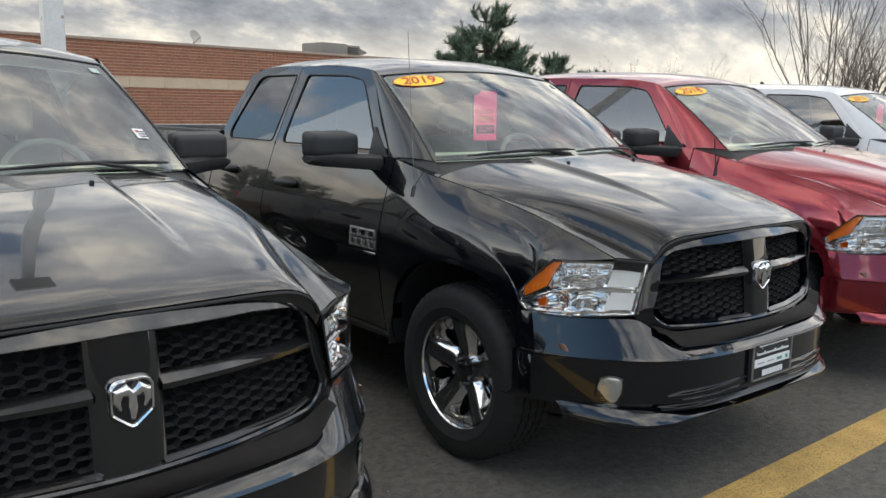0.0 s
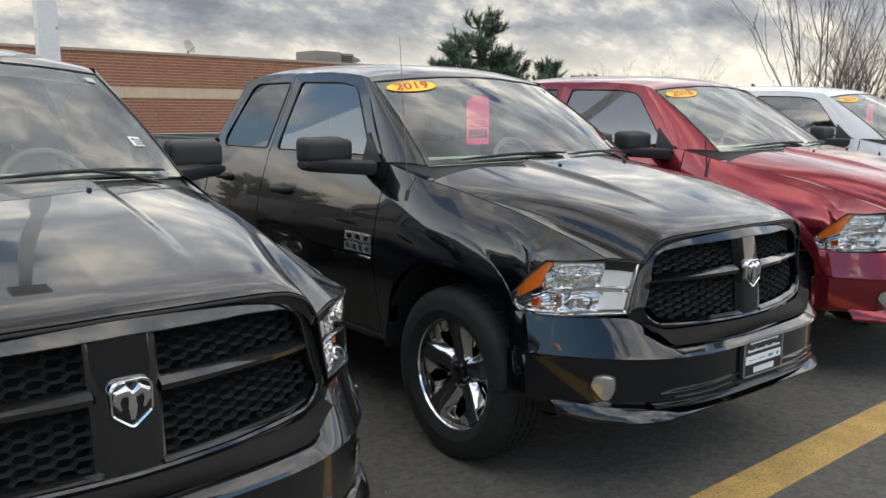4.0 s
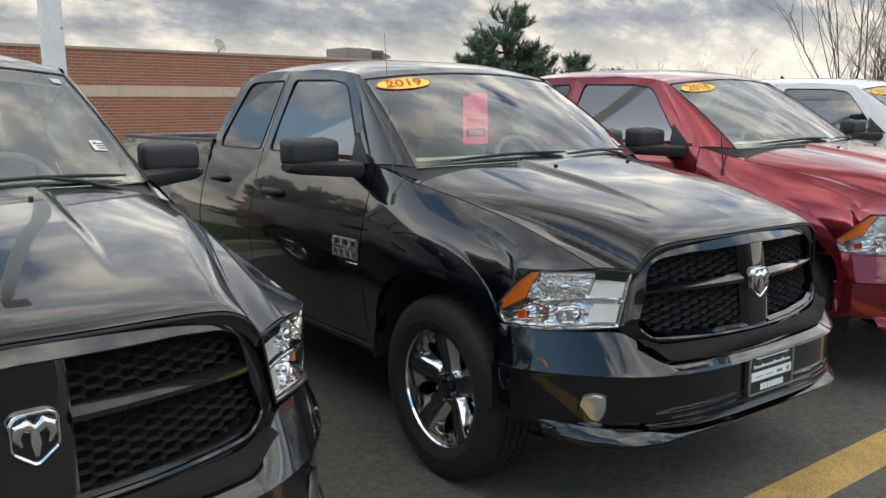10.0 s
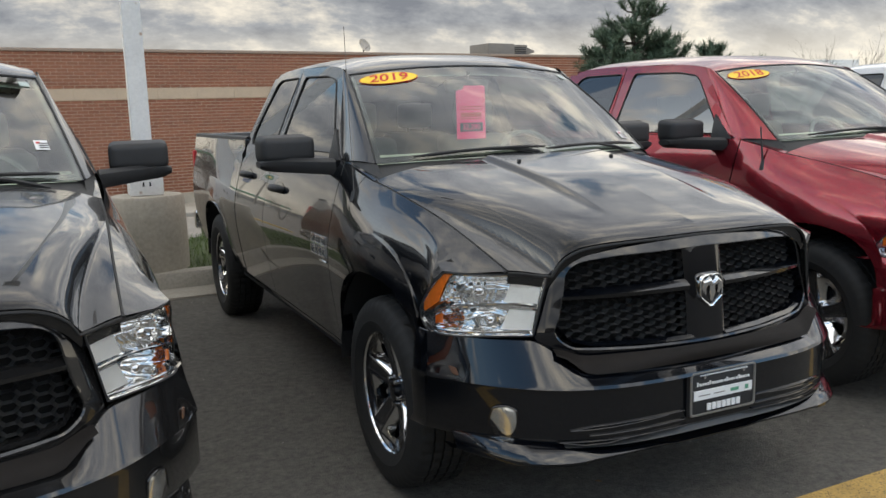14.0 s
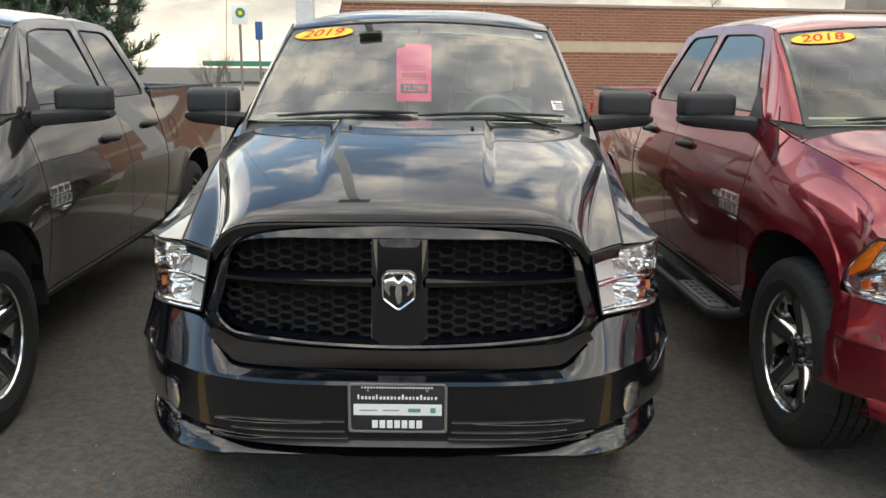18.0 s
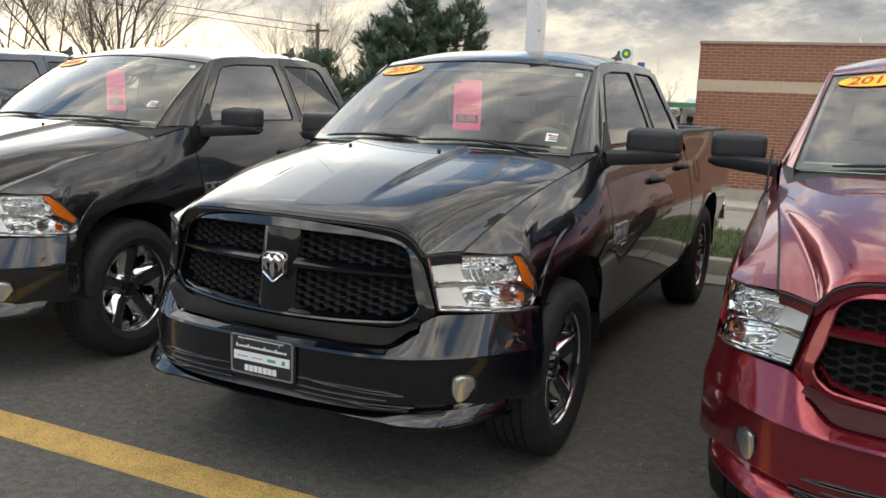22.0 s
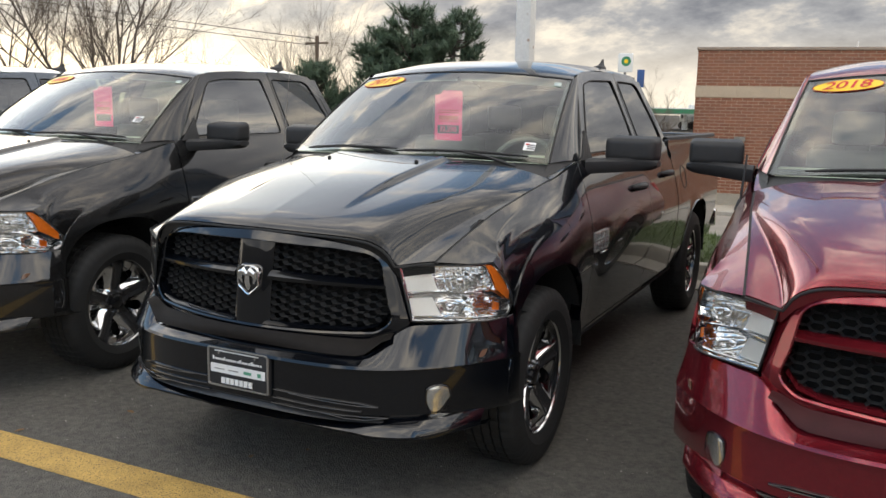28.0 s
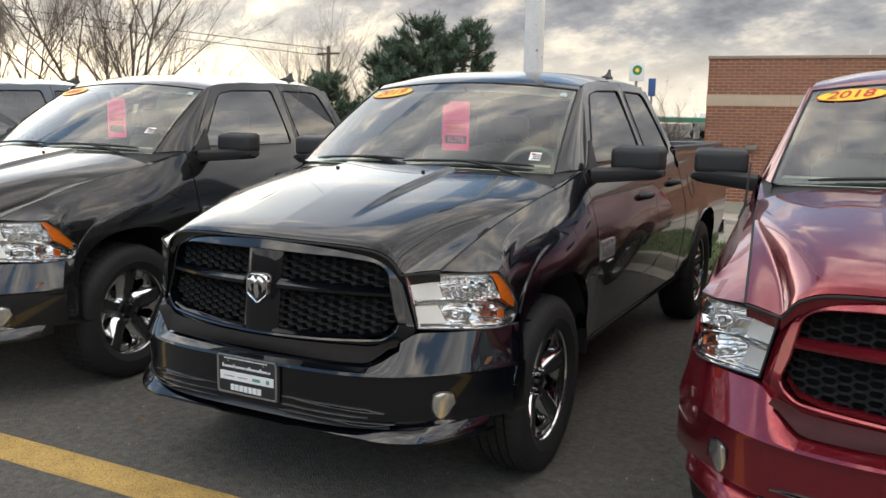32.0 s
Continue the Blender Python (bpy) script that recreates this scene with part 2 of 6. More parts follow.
        if src:
            nt.links.new(src, mm.inputs[6])
        else:
            mm.inputs[6].default_value = (*color, 1)
        src = mm.outputs[2]
    if src:
        nt.links.new(src, b.inputs["Base Color"])
    if bump:
        bn = nt.nodes.new("ShaderNodeTexNoise")
        bn.inputs["Scale"].default_value, bn.inputs["Detail"].default_value = bscale, 5.0
        nt.links.new(co.outputs["Object"], bn.inputs["Vector"])
        bm_ = nt.nodes.new("ShaderNodeBump")
        bm_.inputs["Strength"].default_value = bump
        bm_.inputs["Distance"].default_value = 0.01
        nt.links.new(bn.outputs["Fac"], bm_.inputs["Height"])
        nt.links.new(bm_.outputs[0], b.inputs["Normal"])
    return m


def paint(name, color, flake, metal=0.0):
    """Metallic car paint: flake under a clear coat, with faint dust."""
    m = bpy.data.materials.new(name)
    m.use_nodes = True
    nt = m.node_tree
    b = nt.nodes["Principled BSDF"]
    co = nt.nodes.new("ShaderNodeTexCoord")
    v = nt.nodes.new("ShaderNodeTexVoronoi")
    v.inputs["Scale"].default_value = 900
    nt.links.new(co.outputs["Object"], v.inputs["Vector"])
    r = nt.nodes.new("ShaderNodeMix")
    r.data_type = "RGBA"
    r.inputs[6].default_value, r.inputs[7].default_value = (*color, 1), (*flake, 1)
    sepc = nt.nodes.new("ShaderNodeSeparateColor")
    nt.links.new(v.outputs["Color"], sepc.inputs[0])
    pw = nt.nodes.new("ShaderNodeMath")
    pw.operation = "POWER"
    pw.inputs[1].default_value = 3.0
    nt.links.new(sepc.outputs[0], pw.inputs[0])
    nt.links.new(pw.outputs[0], r.inputs[0])
    d = nt.nodes.new("ShaderNodeTexNoise")
    d.inputs["Scale"].default_value, d.inputs["Detail"].default_value = 5, 8
    nt.links.new(co.outputs["Object"], d.inputs["Vector"])
    mr = nt.nodes.new("ShaderNodeMapRange")
    mr.inputs["From Min"].default_value, mr.inputs["From Max"].default_value = 0.35, 0.75
    mr.inputs["To Min"].default_value, mr.inputs["To Max"].default_value = 0.012, 0.035
    nt.links.new(d.outputs["Fac"], mr.inputs["Value"])
    nt.links.new(r.outputs[2], b.inputs["Base Color"])
    nt.links.new(mr.outputs[0], b.inputs["Coat Roughness"])
    b.inputs["Metallic"].default_value, b.inputs["Roughness"].default_value = metal, 0.20
    b.inputs["Specular IOR Level"].default_value = 0.15
    b.inputs["Coat Weight"].default_value, b.inputs["Coat IOR"].default_value = 1.0, 1.55
    return m


def glass(name, tint, gloss=0.02, ior=1.9):
    """A pane: see-through, with the mirror image that its angle gives."""
    m = bpy.data.materials.new(name)
    m.use_nodes = True
    nt = m.node_tree
    nt.nodes.remove(nt.nodes["Principled BSDF"])
    out = nt.nodes["Material Output"]
    t = nt.nodes.new("ShaderNodeBsdfTransparent")
    t.inputs[0].default_value = (*tint, 1)
    g = nt.nodes.new("ShaderNodeBsdfGlossy")
    g.inputs["Roughness"].default_value = gloss
    g.inputs[0].default_value = (1, 1, 1, 1)
    lw = nt.nodes.new("ShaderNodeLayerWeight")
    lw.inputs["Blend"].default_value = 0.5
    steep = nt.nodes.new("ShaderNodeMath")
    steep.operation = "POWER"
    steep.inputs[1].default_value = 5.0
    nt.links.new(lw.outputs["Facing"], steep.inputs[0])
    r0 = ((ior - 1) / (ior + 1)) ** 2
    share = nt.nodes.new("ShaderNodeMath")
    share.operation = "MULTIPLY_ADD"
    share.inputs[1].default_value, share.inputs[2].default_value = 1 - r0, r0
    nt.links.new(steep.outputs[0], share.inputs[0])
    mx = nt.nodes.new("ShaderNodeMixShader")
    nt.links.new(share.outputs[0], mx.inputs[0])
    nt.links.new(t.outputs[0], mx.inputs[1])
    nt.links.new(g.outputs[0], mx.inputs[2])
    nt.links.new(mx.outputs[0], out.inputs["Surface"])
    return m


PAINT_NAVY = paint("paint_dark_blue_black", (0.0011, 0.0015, 0.0027), (0.0036, 0.0050, 0.0080))
PAINT_GREY = paint("paint_granite_grey", (0.0150, 0.0148, 0.0152), (0.055, 0.0535, 0.0535), 0.6)
PAINT_RED = paint("paint_deep_red", (0.195, 0.012, 0.021), (0.47, 0.040, 0.058), 0.72)
PAINT_WHITE = paint("paint_silver_white", (0.60, 0.61, 0.62), (0.8, 0.8, 0.8))
PAINT_BLUE = paint("paint_blue_grey", (0.075, 0.095, 0.12), (0.2, 0.22, 0.26))
GLASS = glass("tinted_glass", (0.20, 0.23, 0.215), 0.008, 2.5)
WINDSHIELD = glass("windshield_glass", (0.82, 0.91, 0.82), 0.01, 2.3)
GLASS_DARK = glass("privacy_glass", (0.05, 0.058, 0.058), 0.008, 2.0)
LENS = glass("clear_lens", (0.97, 0.97, 0.97), 0.01, 1.5)
CHROME = mat("chrome", (0.80, 0.80, 0.80), 0.05, 1.0)
RIM_CHROME = mat("rim_chrome", (0.90, 0.90, 0.90), 0.13, 1.0, var=0.06, scale=25)
SATIN = mat("bright_reflector", (0.90, 0.90, 0.89), 0.05, 0.97, var=0.05, scale=20)
BADGE = mat("bright_badge", (0.80, 0.80, 0.79), 0.12, 0.85)
FROST = mat("frosted_reflector", (0.86, 0.86, 0.82), 0.36, 0.5, var=0.15, scale=14)
FOG_REFLECTOR = mat("fog_reflector", (0.72, 0.72, 0.69), 0.20, 0.9, var=0.25, scale=25)
BLACK = mat("black_textured_plastic", (0.022, 0.022, 0.023), 0.55, var=0.2, scale=30, bump=0.12, bscale=900)
MESHBLACK = mat("black_mesh_plastic", (0.036, 0.036, 0.037), 0.30, var=0.2, scale=30)
PADBLACK = mat("grained_pad_plastic", (0.014, 0.0115, 0.010), 0.6, spec=0.15, var=0.25, scale=18, bump=0.25, bscale=700)
# the black pad again, with the red bodywork's reflection put into its colour
PADREDCAST = mat("grained_pad_red_cast", (0.050, 0.010, 0.011), 0.55, spec=0.25, var=0.25, scale=18, bump=0.25, bscale=700)
PALEAMBER = mat("pale_amber_plastic", (0.16, 0.085, 0.055), 0.2, coat=0.6)
GLOSSBLACK = mat("gloss_black", (0.008, 0.008, 0.009), 0.12, coat=0.5)
RUBBER = mat("tyre_rubber", (0.011, 0.011, 0.011), 0.72, var=0.35, scale=9, bump=0.15, bscale=160)
SEAL = mat("window_rubber", (0.012, 0.012, 0.012), 0.6)
AMBER = mat("amber_plastic", (0.90, 0.175, 0.018), 0.16, coat=1.0, var=0.35, scale=60, bump=0.3, bscale=160)
DARK = mat("underbody", (0.012, 0.012, 0.012), 0.9, var=0.3)
CABIN = mat("cabin_grey_vinyl", (0.56, 0.58, 0.50), 0.7, var=0.15, scale=20, bump=0.1, bscale=400)
SEAT = mat("seat_cloth_grey", (0.22, 0.22, 0.21), 0.9, var=0.2, scale=40, bump=0.2, bscale=700)
RIM_DARK = mat("rim_dark_face", (0.060, 0.060, 0.063), 0.26, 0.6, coat=0.4, var=0.15, scale=20)
STICKER = mat("yellow_vinyl", (0.90, 0.62, 0.02), 0.35, var=0.04)
RED_INK = mat("red_ink", (0.62, 0.02, 0.02), 0.5)
PINK = mat("pink_card", (0.98, 0.045, 0.20), 0.6, var=0.05, scale=15)
INK = mat("black_ink", (0.012, 0.012, 0.012), 0.6)
WHITE = mat("white_card", (0.80, 0.80, 0.79), 0.5, var=0.04)
LABEL = mat("pale_green_label", (0.42, 0.49, 0.46), 0.4, var=0.1, scale=60)
GREEN = mat("green_ink", (0.10, 0.32, 0.20), 0.5)


def asphalt(name):
    """Worn tarmac: dark binder, single grains of stone, dry sandy patches, tyre-polished tracks."""
    m = bpy.data.materials.new(name)
    m.use_nodes = True
    nt = m.node_tree
    b = nt.nodes["Principled BSDF"]
    co = nt.nodes.new("ShaderNodeTexCoord")

    def noise(scale, detail, rough=0.55):
        n = nt.nodes.new("ShaderNodeTexNoise")
        n.inputs["Scale"].default_value, n.inputs["Detail"].default_value, n.inputs["Roughness"].default_value = scale, detail, rough
        nt.links.new(co.outputs["Object"], n.inputs["Vector"])
        return n.outputs["Fac"]

    def ramp(src, p0, c0, p1, c1):
        r = nt.nodes.new("ShaderNodeValToRGB")
        r.color_ramp.elements[0].position, r.color_ramp.elements[1].position = p0, p1
        r.color_ramp.elements[0].color, r.color_ramp.elements[1].color = (*c0, 1), (*c1, 1)
        nt.links.new(src, r.inputs[0])
        return r.outputs[0]

    def blend(fac, a, c):
        x = nt.nodes.new("ShaderNodeMix")
        x.data_type = "RGBA"
        nt.links.new(fac, x.inputs[0])
        nt.links.new(a, x.inputs[6])
        nt.links.new(c, x.inputs[7])
        return x.outputs[2]

    b.inputs["Specular IOR Level"].default_value = 0.12
    base = ramp(noise(1.3, 8, 0.65), 0.32, (0.023, 0.023, 0.024), 0.68, (0.062, 0.060, 0.058))
    v = nt.nodes.new("ShaderNodeTexVoronoi")
    v.inputs["Scale"].default_value = 130
    nt.links.new(co.outputs["Object"], v.inputs["Vector"])
    sp = nt.nodes.new("ShaderNodeSeparateColor")
    nt.links.new(v.outputs["Color"], sp.inputs[0])
    grain = ramp(sp.outputs[0], 0.35, (0.020, 0.020, 0.020), 1.0, (0.22, 0.214, 0.20))
    pick = ramp(sp.outputs[1], 0.38, (0, 0, 0), 0.95, (0.75, 0.75, 0.75))
    col = blend(pick, base, grain)
    sand = ramp(noise(0.75, 9, 0.7), 0.56, (0, 0, 0), 0.74, (0.7, 0.7, 0.7))
    tan = ramp(noise(40, 4), 0.3, (0.09, 0.082, 0.070), 0.7, (0.20, 0.18, 0.153))
    col = blend(sand, col, tan)
    # dust left where melt water dried in front of the bays
    for cx, cy, rx, ry in ((-1.5, -0.9, 1.6, 1.4), (-4.4, -1.2, 1.8, 1.2)):
        mp = nt.nodes.new("ShaderNodeMapping")
        mp.vector_type = "POINT"
        mp.inputs["Location"].default_value = (-cx / rx, -cy / ry, 0)
        mp.inputs["Scale"].default_value = (1 / rx, 1 / ry, 0.0)
        nt.links.new(co.outputs["Object"], mp.inputs[0])
        ln = nt.nodes.new("ShaderNodeVectorMath")
        ln.operation = "LENGTH"
        nt.links.new(mp.outputs[0], ln.inputs[0])
        wob = nt.nodes.new("ShaderNodeMath")
        wob.operation = "MULTIPLY_ADD"
        wob.inputs[1].default_value = 1.6
        nt.links.new(noise(1.9, 9, 0.68), wob.inputs[0])
        nt.links.new(ln.outputs["Value"], wob.inputs[2])
        dust = ramp(wob.outputs[0], 1.05, (0.8, 0.8, 0.8), 1.85, (0, 0, 0))
        grime = ramp(noise(28, 5, 0.7), 0.3, (0.085, 0.080, 0.072), 0.7, (0.18, 0.168, 0.148))
        col = blend(dust, col, grime)
    nt.links.new(col, b.inputs["Base Color"])
    mr = nt.nodes.new("ShaderNodeMapRange")
    mr.inputs["To Min"].default_value, mr.inputs["To Max"].default_value = 0.55, 0.85
    nt.links.new(noise(2.2, 6), mr.inputs["Value"])
    nt.links.new(mr.outputs[0], b.inputs["Roughness"])
    bp = nt.nodes.new("ShaderNodeBump")
    bp.inputs["Strength"].default_value, bp.inputs["Distance"].default_value = 0.8, 0.006
    nt.links.new(v.outputs["Distance"], bp.inputs["Height"])
    nt.links.new(bp.outputs[0], b.inputs["Normal"])
    return m


ASPHALT = asphalt("asphalt")
GRIT = mat("pale_grit", (0.34, 0.32, 0.29), 0.85, per_object=0.4, island=True)
LEAF = mat("dry_leaf", (0.22, 0.12, 0.05), 0.8, var=0.3, scale=30)
DRIVE = mat("worn_asphalt", (0.25, 0.22, 0.185), 0.85, var=0.25, scale=0.7, bump=0.3, bscale=90)
LINE = mat("yellow_road_paint", (0.54, 0.345, 0.105), 0.78, var=0.32, scale=6, bump=0.6, bscale=110, speck=(85, 0.20, (0.11, 0.085, 0.055)))
CONCRETE = mat("weathered_concrete", (0.36, 0.32, 0.26), 0.88, var=0.22, scale=2.2, bump=0.3, bscale=90)
KERB = mat("kerb_concrete", (0.33, 0.30, 0.255), 0.9, var=0.25, scale=3.0, bump=0.3, bscale=120)
GRASS = mat("lawn_soil", (0.05, 0.065, 0.022), 0.95, var=0.4, scale=5, bump=0.5, bscale=60)
BLADE = mat("grass_blade", (0.085, 0.13, 0.030), 0.7, var=0.4, scale=1.2)
BRICK = mat("red_brick", (0.262, 0.108, 0.062), 0.85, var=0.18, scale=5, bump=0.25, bscale=140, per_object=0.15, island=True)
MORTAR = mat("mortar", (0.58, 0.49, 0.40), 0.92, var=0.15, scale=5, bump=0.2)
STONE = mat("tan_stone_band", (0.47, 0.37, 0.27), 0.85, var=0.14, scale=1.6, bump=0.2, bscale=80)
COPING = mat("coping_metal", (0.30, 0.23, 0.18), 0.5, 0.2, var=0.1)
POLE = mat("white_pole_paint", (0.76, 0.75, 0.72), 0.45, var=0.12, scale=3, speck=(7, 0.035, (0.35, 0.22, 0.14)))
GREYBOX = mat("beige_cabinet_paint", (0.42, 0.38, 0.33), 0.5, var=0.08)
ROOFUNIT = mat("rooftop_unit_grey", (0.20, 0.185, 0.165), 0.6, 0.2, var=0.15)
BARK = mat("bark", (0.095, 0.078, 0.066), 0.9, var=0.35, scale=6, bump=0.6, bscale=40)
TWIG = mat("bare_twig", (0.13, 0.105, 0.085), 0.9, var=0.3, scale=3)
NEEDLE = mat("pine_needles", (0.085, 0.130, 0.080), 0.65, var=0.45, scale=2.0)
SHRUB = mat("russet_shrub", (0.11, 0.055, 0.040), 0.85, var=0.4, scale=5)
YELLOWKERB = mat("yellow_kerb_paint", (0.70, 0.42, 0.04), 0.7, var=0.2, scale=4)
STATION_GREEN = mat("station_green", (0.03, 0.22, 0.10), 0.5, var=0.08)
STATION_WHITE = mat("station_white", (0.75, 0.76, 0.74), 0.5, var=0.05)
SIGNBLUE = mat("sign_blue", (0.03, 0.09, 0.26), 0.5, var=0.05)
TANWALL = mat("tan_render", (0.50, 0.42, 0.33), 0.85, var=0.08)
# for the added south wall: dark, to dim what the paintwork mirrors
MIRROR_WALL = mat("dark_mirrored_wall", (0.085, 0.080, 0.075), 0.6, var=0.2, scale=0.6)
WOODPOLE = mat("utility_pole_wood", (0.14, 0.10, 0.075), 0.9, var=0.25, scale=4)
TREAD = mat("grey_step_tread", (0.16, 0.16, 0.16), 0.5, var=0.2, scale=20)
WIRE = mat("black_wire", (0.02, 0.02, 0.02), 0.6)


# ---------------------------------------------------------------- mesh helpers
def link_mesh(name, bm, material, smooth=True, sharp=40):
    me = bpy.data.meshes.new(name)
    bmesh.ops.recalc_face_normals(bm, faces=bm.faces)
    bm.to_mesh(me)
    bm.free()
    me.materials.append(material)
    if smooth:
        me.shade_smooth()
        me.set_sharp_from_angle(angle=radians(sharp))
    return me


def part(name, bm, material, parent, label="", smooth=True, sharp=40):
    """One mesh object under a thing or a part."""
    ob = new(name, link_mesh(name, bm, material, smooth, sharp))
    ob.parent = parent
    return tagged(ob, label)


def thing(name, label, category, group="", loc=(0, 0, 0), kind=""):
    ob = new(name)
    ob.location = loc
    return tagged(ob, label, category, group, kind)


def solid(name, bm, material, label, category, group="", kind="", loc=(0, 0, 0), smooth=True, sharp=40):
    ob = new(name, link_mesh(name, bm, material, smooth, sharp))
    ob.location = loc
    return tagged(ob, label, category, group, kind)


def grid(bm, f, nu, nv, flip=False, mirror=False):
    """Adds the surface f(u, v), u and v from 0 to 1."""
    for s in ((1, -1) if mirror else (1,)):
        rows = []
        for i in range(nu + 1):
            row = []
            for j in range(nv + 1):
                x, y, z = f(i / nu, j / nv)
                row.append(bm.verts.new((s * x, y, z)))
            rows.append(row)
        for i in range(nu):
            for j in range(nv):
                try:
                    bm.faces.new((rows[i][j], rows[i + 1][j], rows[i + 1][j + 1], rows[i][j + 1]))
                except ValueError:
                    pass
    return bm


def box(bm, x0, x1, y0, y1, z0, z1, bevel=0.0, seg=2):
    r = bmesh.ops.create_cube(bm, size=1.0)
    vs = r["verts"]
    for v in vs:
        v.co = Vector((x0 + (v.co.x + 0.5) * (x1 - x0), y0 + (v.co.y + 0.5) * (y1 - y0), z0 + (v.co.z + 0.5) * (z1 - z0)))
    if bevel:
        es = list({e for v in vs for e in v.link_edges})
        bmesh.ops.bevel(bm, geom=es, offset=bevel, segments=seg, affect="EDGES", profile=0.6)
    return vs


def tube(bm, pts, radii, seg=8, cap=True):
    """A round bar along pts; radii: one or as many as pts."""
    pts = [Vector(p) for p in pts]
    if not isinstance(radii, (list, tuple)):
        radii = [radii] * len(pts)
    rings = []
    for i, p in enumerate(pts):
        d = (pts[min(i + 1, len(pts) - 1)] - pts[max(i - 1, 0)]).normalized()
        a = d.orthogonal().normalized() if i == 0 else (a - d * a.dot(d)).normalized()
        b = d.cross(a)
        rings.append([bm.verts.new(p + radii[i] * (math.cos(2 * math.pi * k / seg) * a + math.sin(2 * math.pi * k / seg) * b)) for k in range(seg)])
    for r0, r1 in zip(rings, rings[1:]):
        for k in range(seg):
            bm.faces.new((r0[k], r0[(k + 1) % seg], r1[(k + 1) % seg], r1[k]))
    if cap:
        bm.faces.new(rings[0][::-1])
        bm.faces.new(rings[-1])
    return bm


def loft(bm, loops, closed=True, caps=False):
    """Joins loops of the same number of points."""
    rows = [[bm.verts.new(p) for p in lp] for lp in loops]
    n = len(rows[0])
    for a, b in zip(rows, rows[1:]):
        for k in range(n if closed else n - 1):
            bm.faces.new((a[k], a[(k + 1) % n], b[(k + 1) % n], b[k]))
    if caps:
        bm.faces.new(rows[0][::-1])
        bm.faces.new(rows[-1])
    return bm


def lathe(bm, profile, seg=48, axis="x", turn=1.0):
    """Turns a profile of (along, radius) round an axis."""
    rows = []
    for k in range(seg):
        a = 2 * math.pi * k / seg
        c, s = math.cos(a), math.sin(a)
        rows.append([bm.verts.new((p, r * c, r * s) if axis == "x" else (r * c, r * s, p)) for p, r in profile])
    for k in range(seg):
        a, b = rows[k], rows[(k + 1) % seg]
        for i in range(len(profile) - 1):
            bm.faces.new((a[i], a[i + 1], b[i + 1], b[i]))
    return bm


def rounded(points, radius, seg=4):
    """A polygon (2D) with its corners rounded."""
    out = []
    n = len(points)
    for i in range(n):
        p, a, b = Vector(points[i]), Vector(points[i - 1]), Vector(points[(i + 1) % n])
        da, db = (a - p), (b - p)
        r = min(radius, 0.45 * da.length, 0.45 * db.length)
        s, e = p + da.normalized() * r, p + db.normalized() * r
        for k in range(seg + 1):
            t = k / seg
            out.append(tuple((1 - t) ** 2 * s + 2 * t * (1 - t) * p + t * t * e))
    return out


def text_mesh(body, size, extrude=0.0006, bold=0.0):
    cu = bpy.data.curves.new("lettering", "FONT")
    cu.body, cu.size, cu.extrude, cu.offset = body, size, extrude, bold
    cu.align_x, cu.align_y = "CENTER", "CENTER"
    cu.resolution_u = 3
    ob = bpy.data.objects.new("lettering", cu)
    scene.collection.objects.link(ob)
    bpy.context.view_layer.update()
    me = bpy.data.meshes.new_from_object(ob)
    bpy.data.objects.remove(ob)
    bpy.data.curves.remove(cu)
    return me


def smooth01(t):
    t = min(1.0, max(0.0, t))
    return t * t * (3 - 2 * t)


def lerp(a, b, t):
    return a + (b - a) * t


def curve(table, y):
    """Smooth interpolation through (y, value) pairs."""
    if y <= table[0][0]:
        return table[0][1]
    for i in range(len(table) - 1):
        y0, v0 = table[i]
        y1, v1 = table[i + 1]
        if y <= y1:
            m0 = (v1 - table[i - 1][1]) / (y1 - table[i - 1][0]) if i > 0 else (v1 - v0) / (y1 - y0)
            m1 = (table[i + 2][1] - v0) / (table[i + 2][0] - y0) if i + 2 < len(table) else (v1 - v0) / (y1 - y0)
            h = y1 - y0
            t = (y - y0) / h
            return (2 * t**3 - 3 * t**2 + 1) * v0 + (t**3 - 2 * t**2 + t) * h * m0 + (-2 * t**3 + 3 * t**2) * v1 + (t**3 - t**2) * h * m1
    return table[-1][1]


# ---------------------------------------------------------------- the pickup truck (front axle at y = 0, nose towards -y)
XM = [(-0.80, 0.880), (-0.58, 0.896), (-0.40, 0.913), (-0.20, 0.940), (0.0, 0.956), (0.3, 0.957), (0.8, 0.95), (2.7, 0.95), (4.75, 0.94)]
XT = [(-0.76, 0.724), (-0.4, 0.752), (0.0, 0.787), (0.27, 0.802), (0.45, 0.812), (0.65, 0.820), (1.2, 0.824), (2.80, 0.822)]
DOOR_X = [(0.40, 0.866), (0.60, 0.902), (0.80, 0.930), (0.93, 0.937), (1.03, 0.924), (1.10, 0.908), (1.17, 0.889), (1.25, 0.865), (1.37, 0.824)]
BED_X = [(0.45, 0.872), (0.70, 0.910), (0.92, 0.926), (1.08, 0.914), (1.20, 0.898), (1.32, 0.880), (1.43, 0.860)]
CAB_END, BED_Y0 = 2.722, 2.732
ZT = [(-0.76, 1.025), (-0.55, 1.094), (-0.3, 1.165), (0.0, 1.228), (0.27, 1.275), (0.45, 1.318), (0.65, 1.352), (1.2, 1.362), (2.80, 1.372)]
AXLE_Z, ARCH, WB = 0.415, 0.50, 3.569
WHEEL_X, WHEEL_Z = 0.786, 0.396


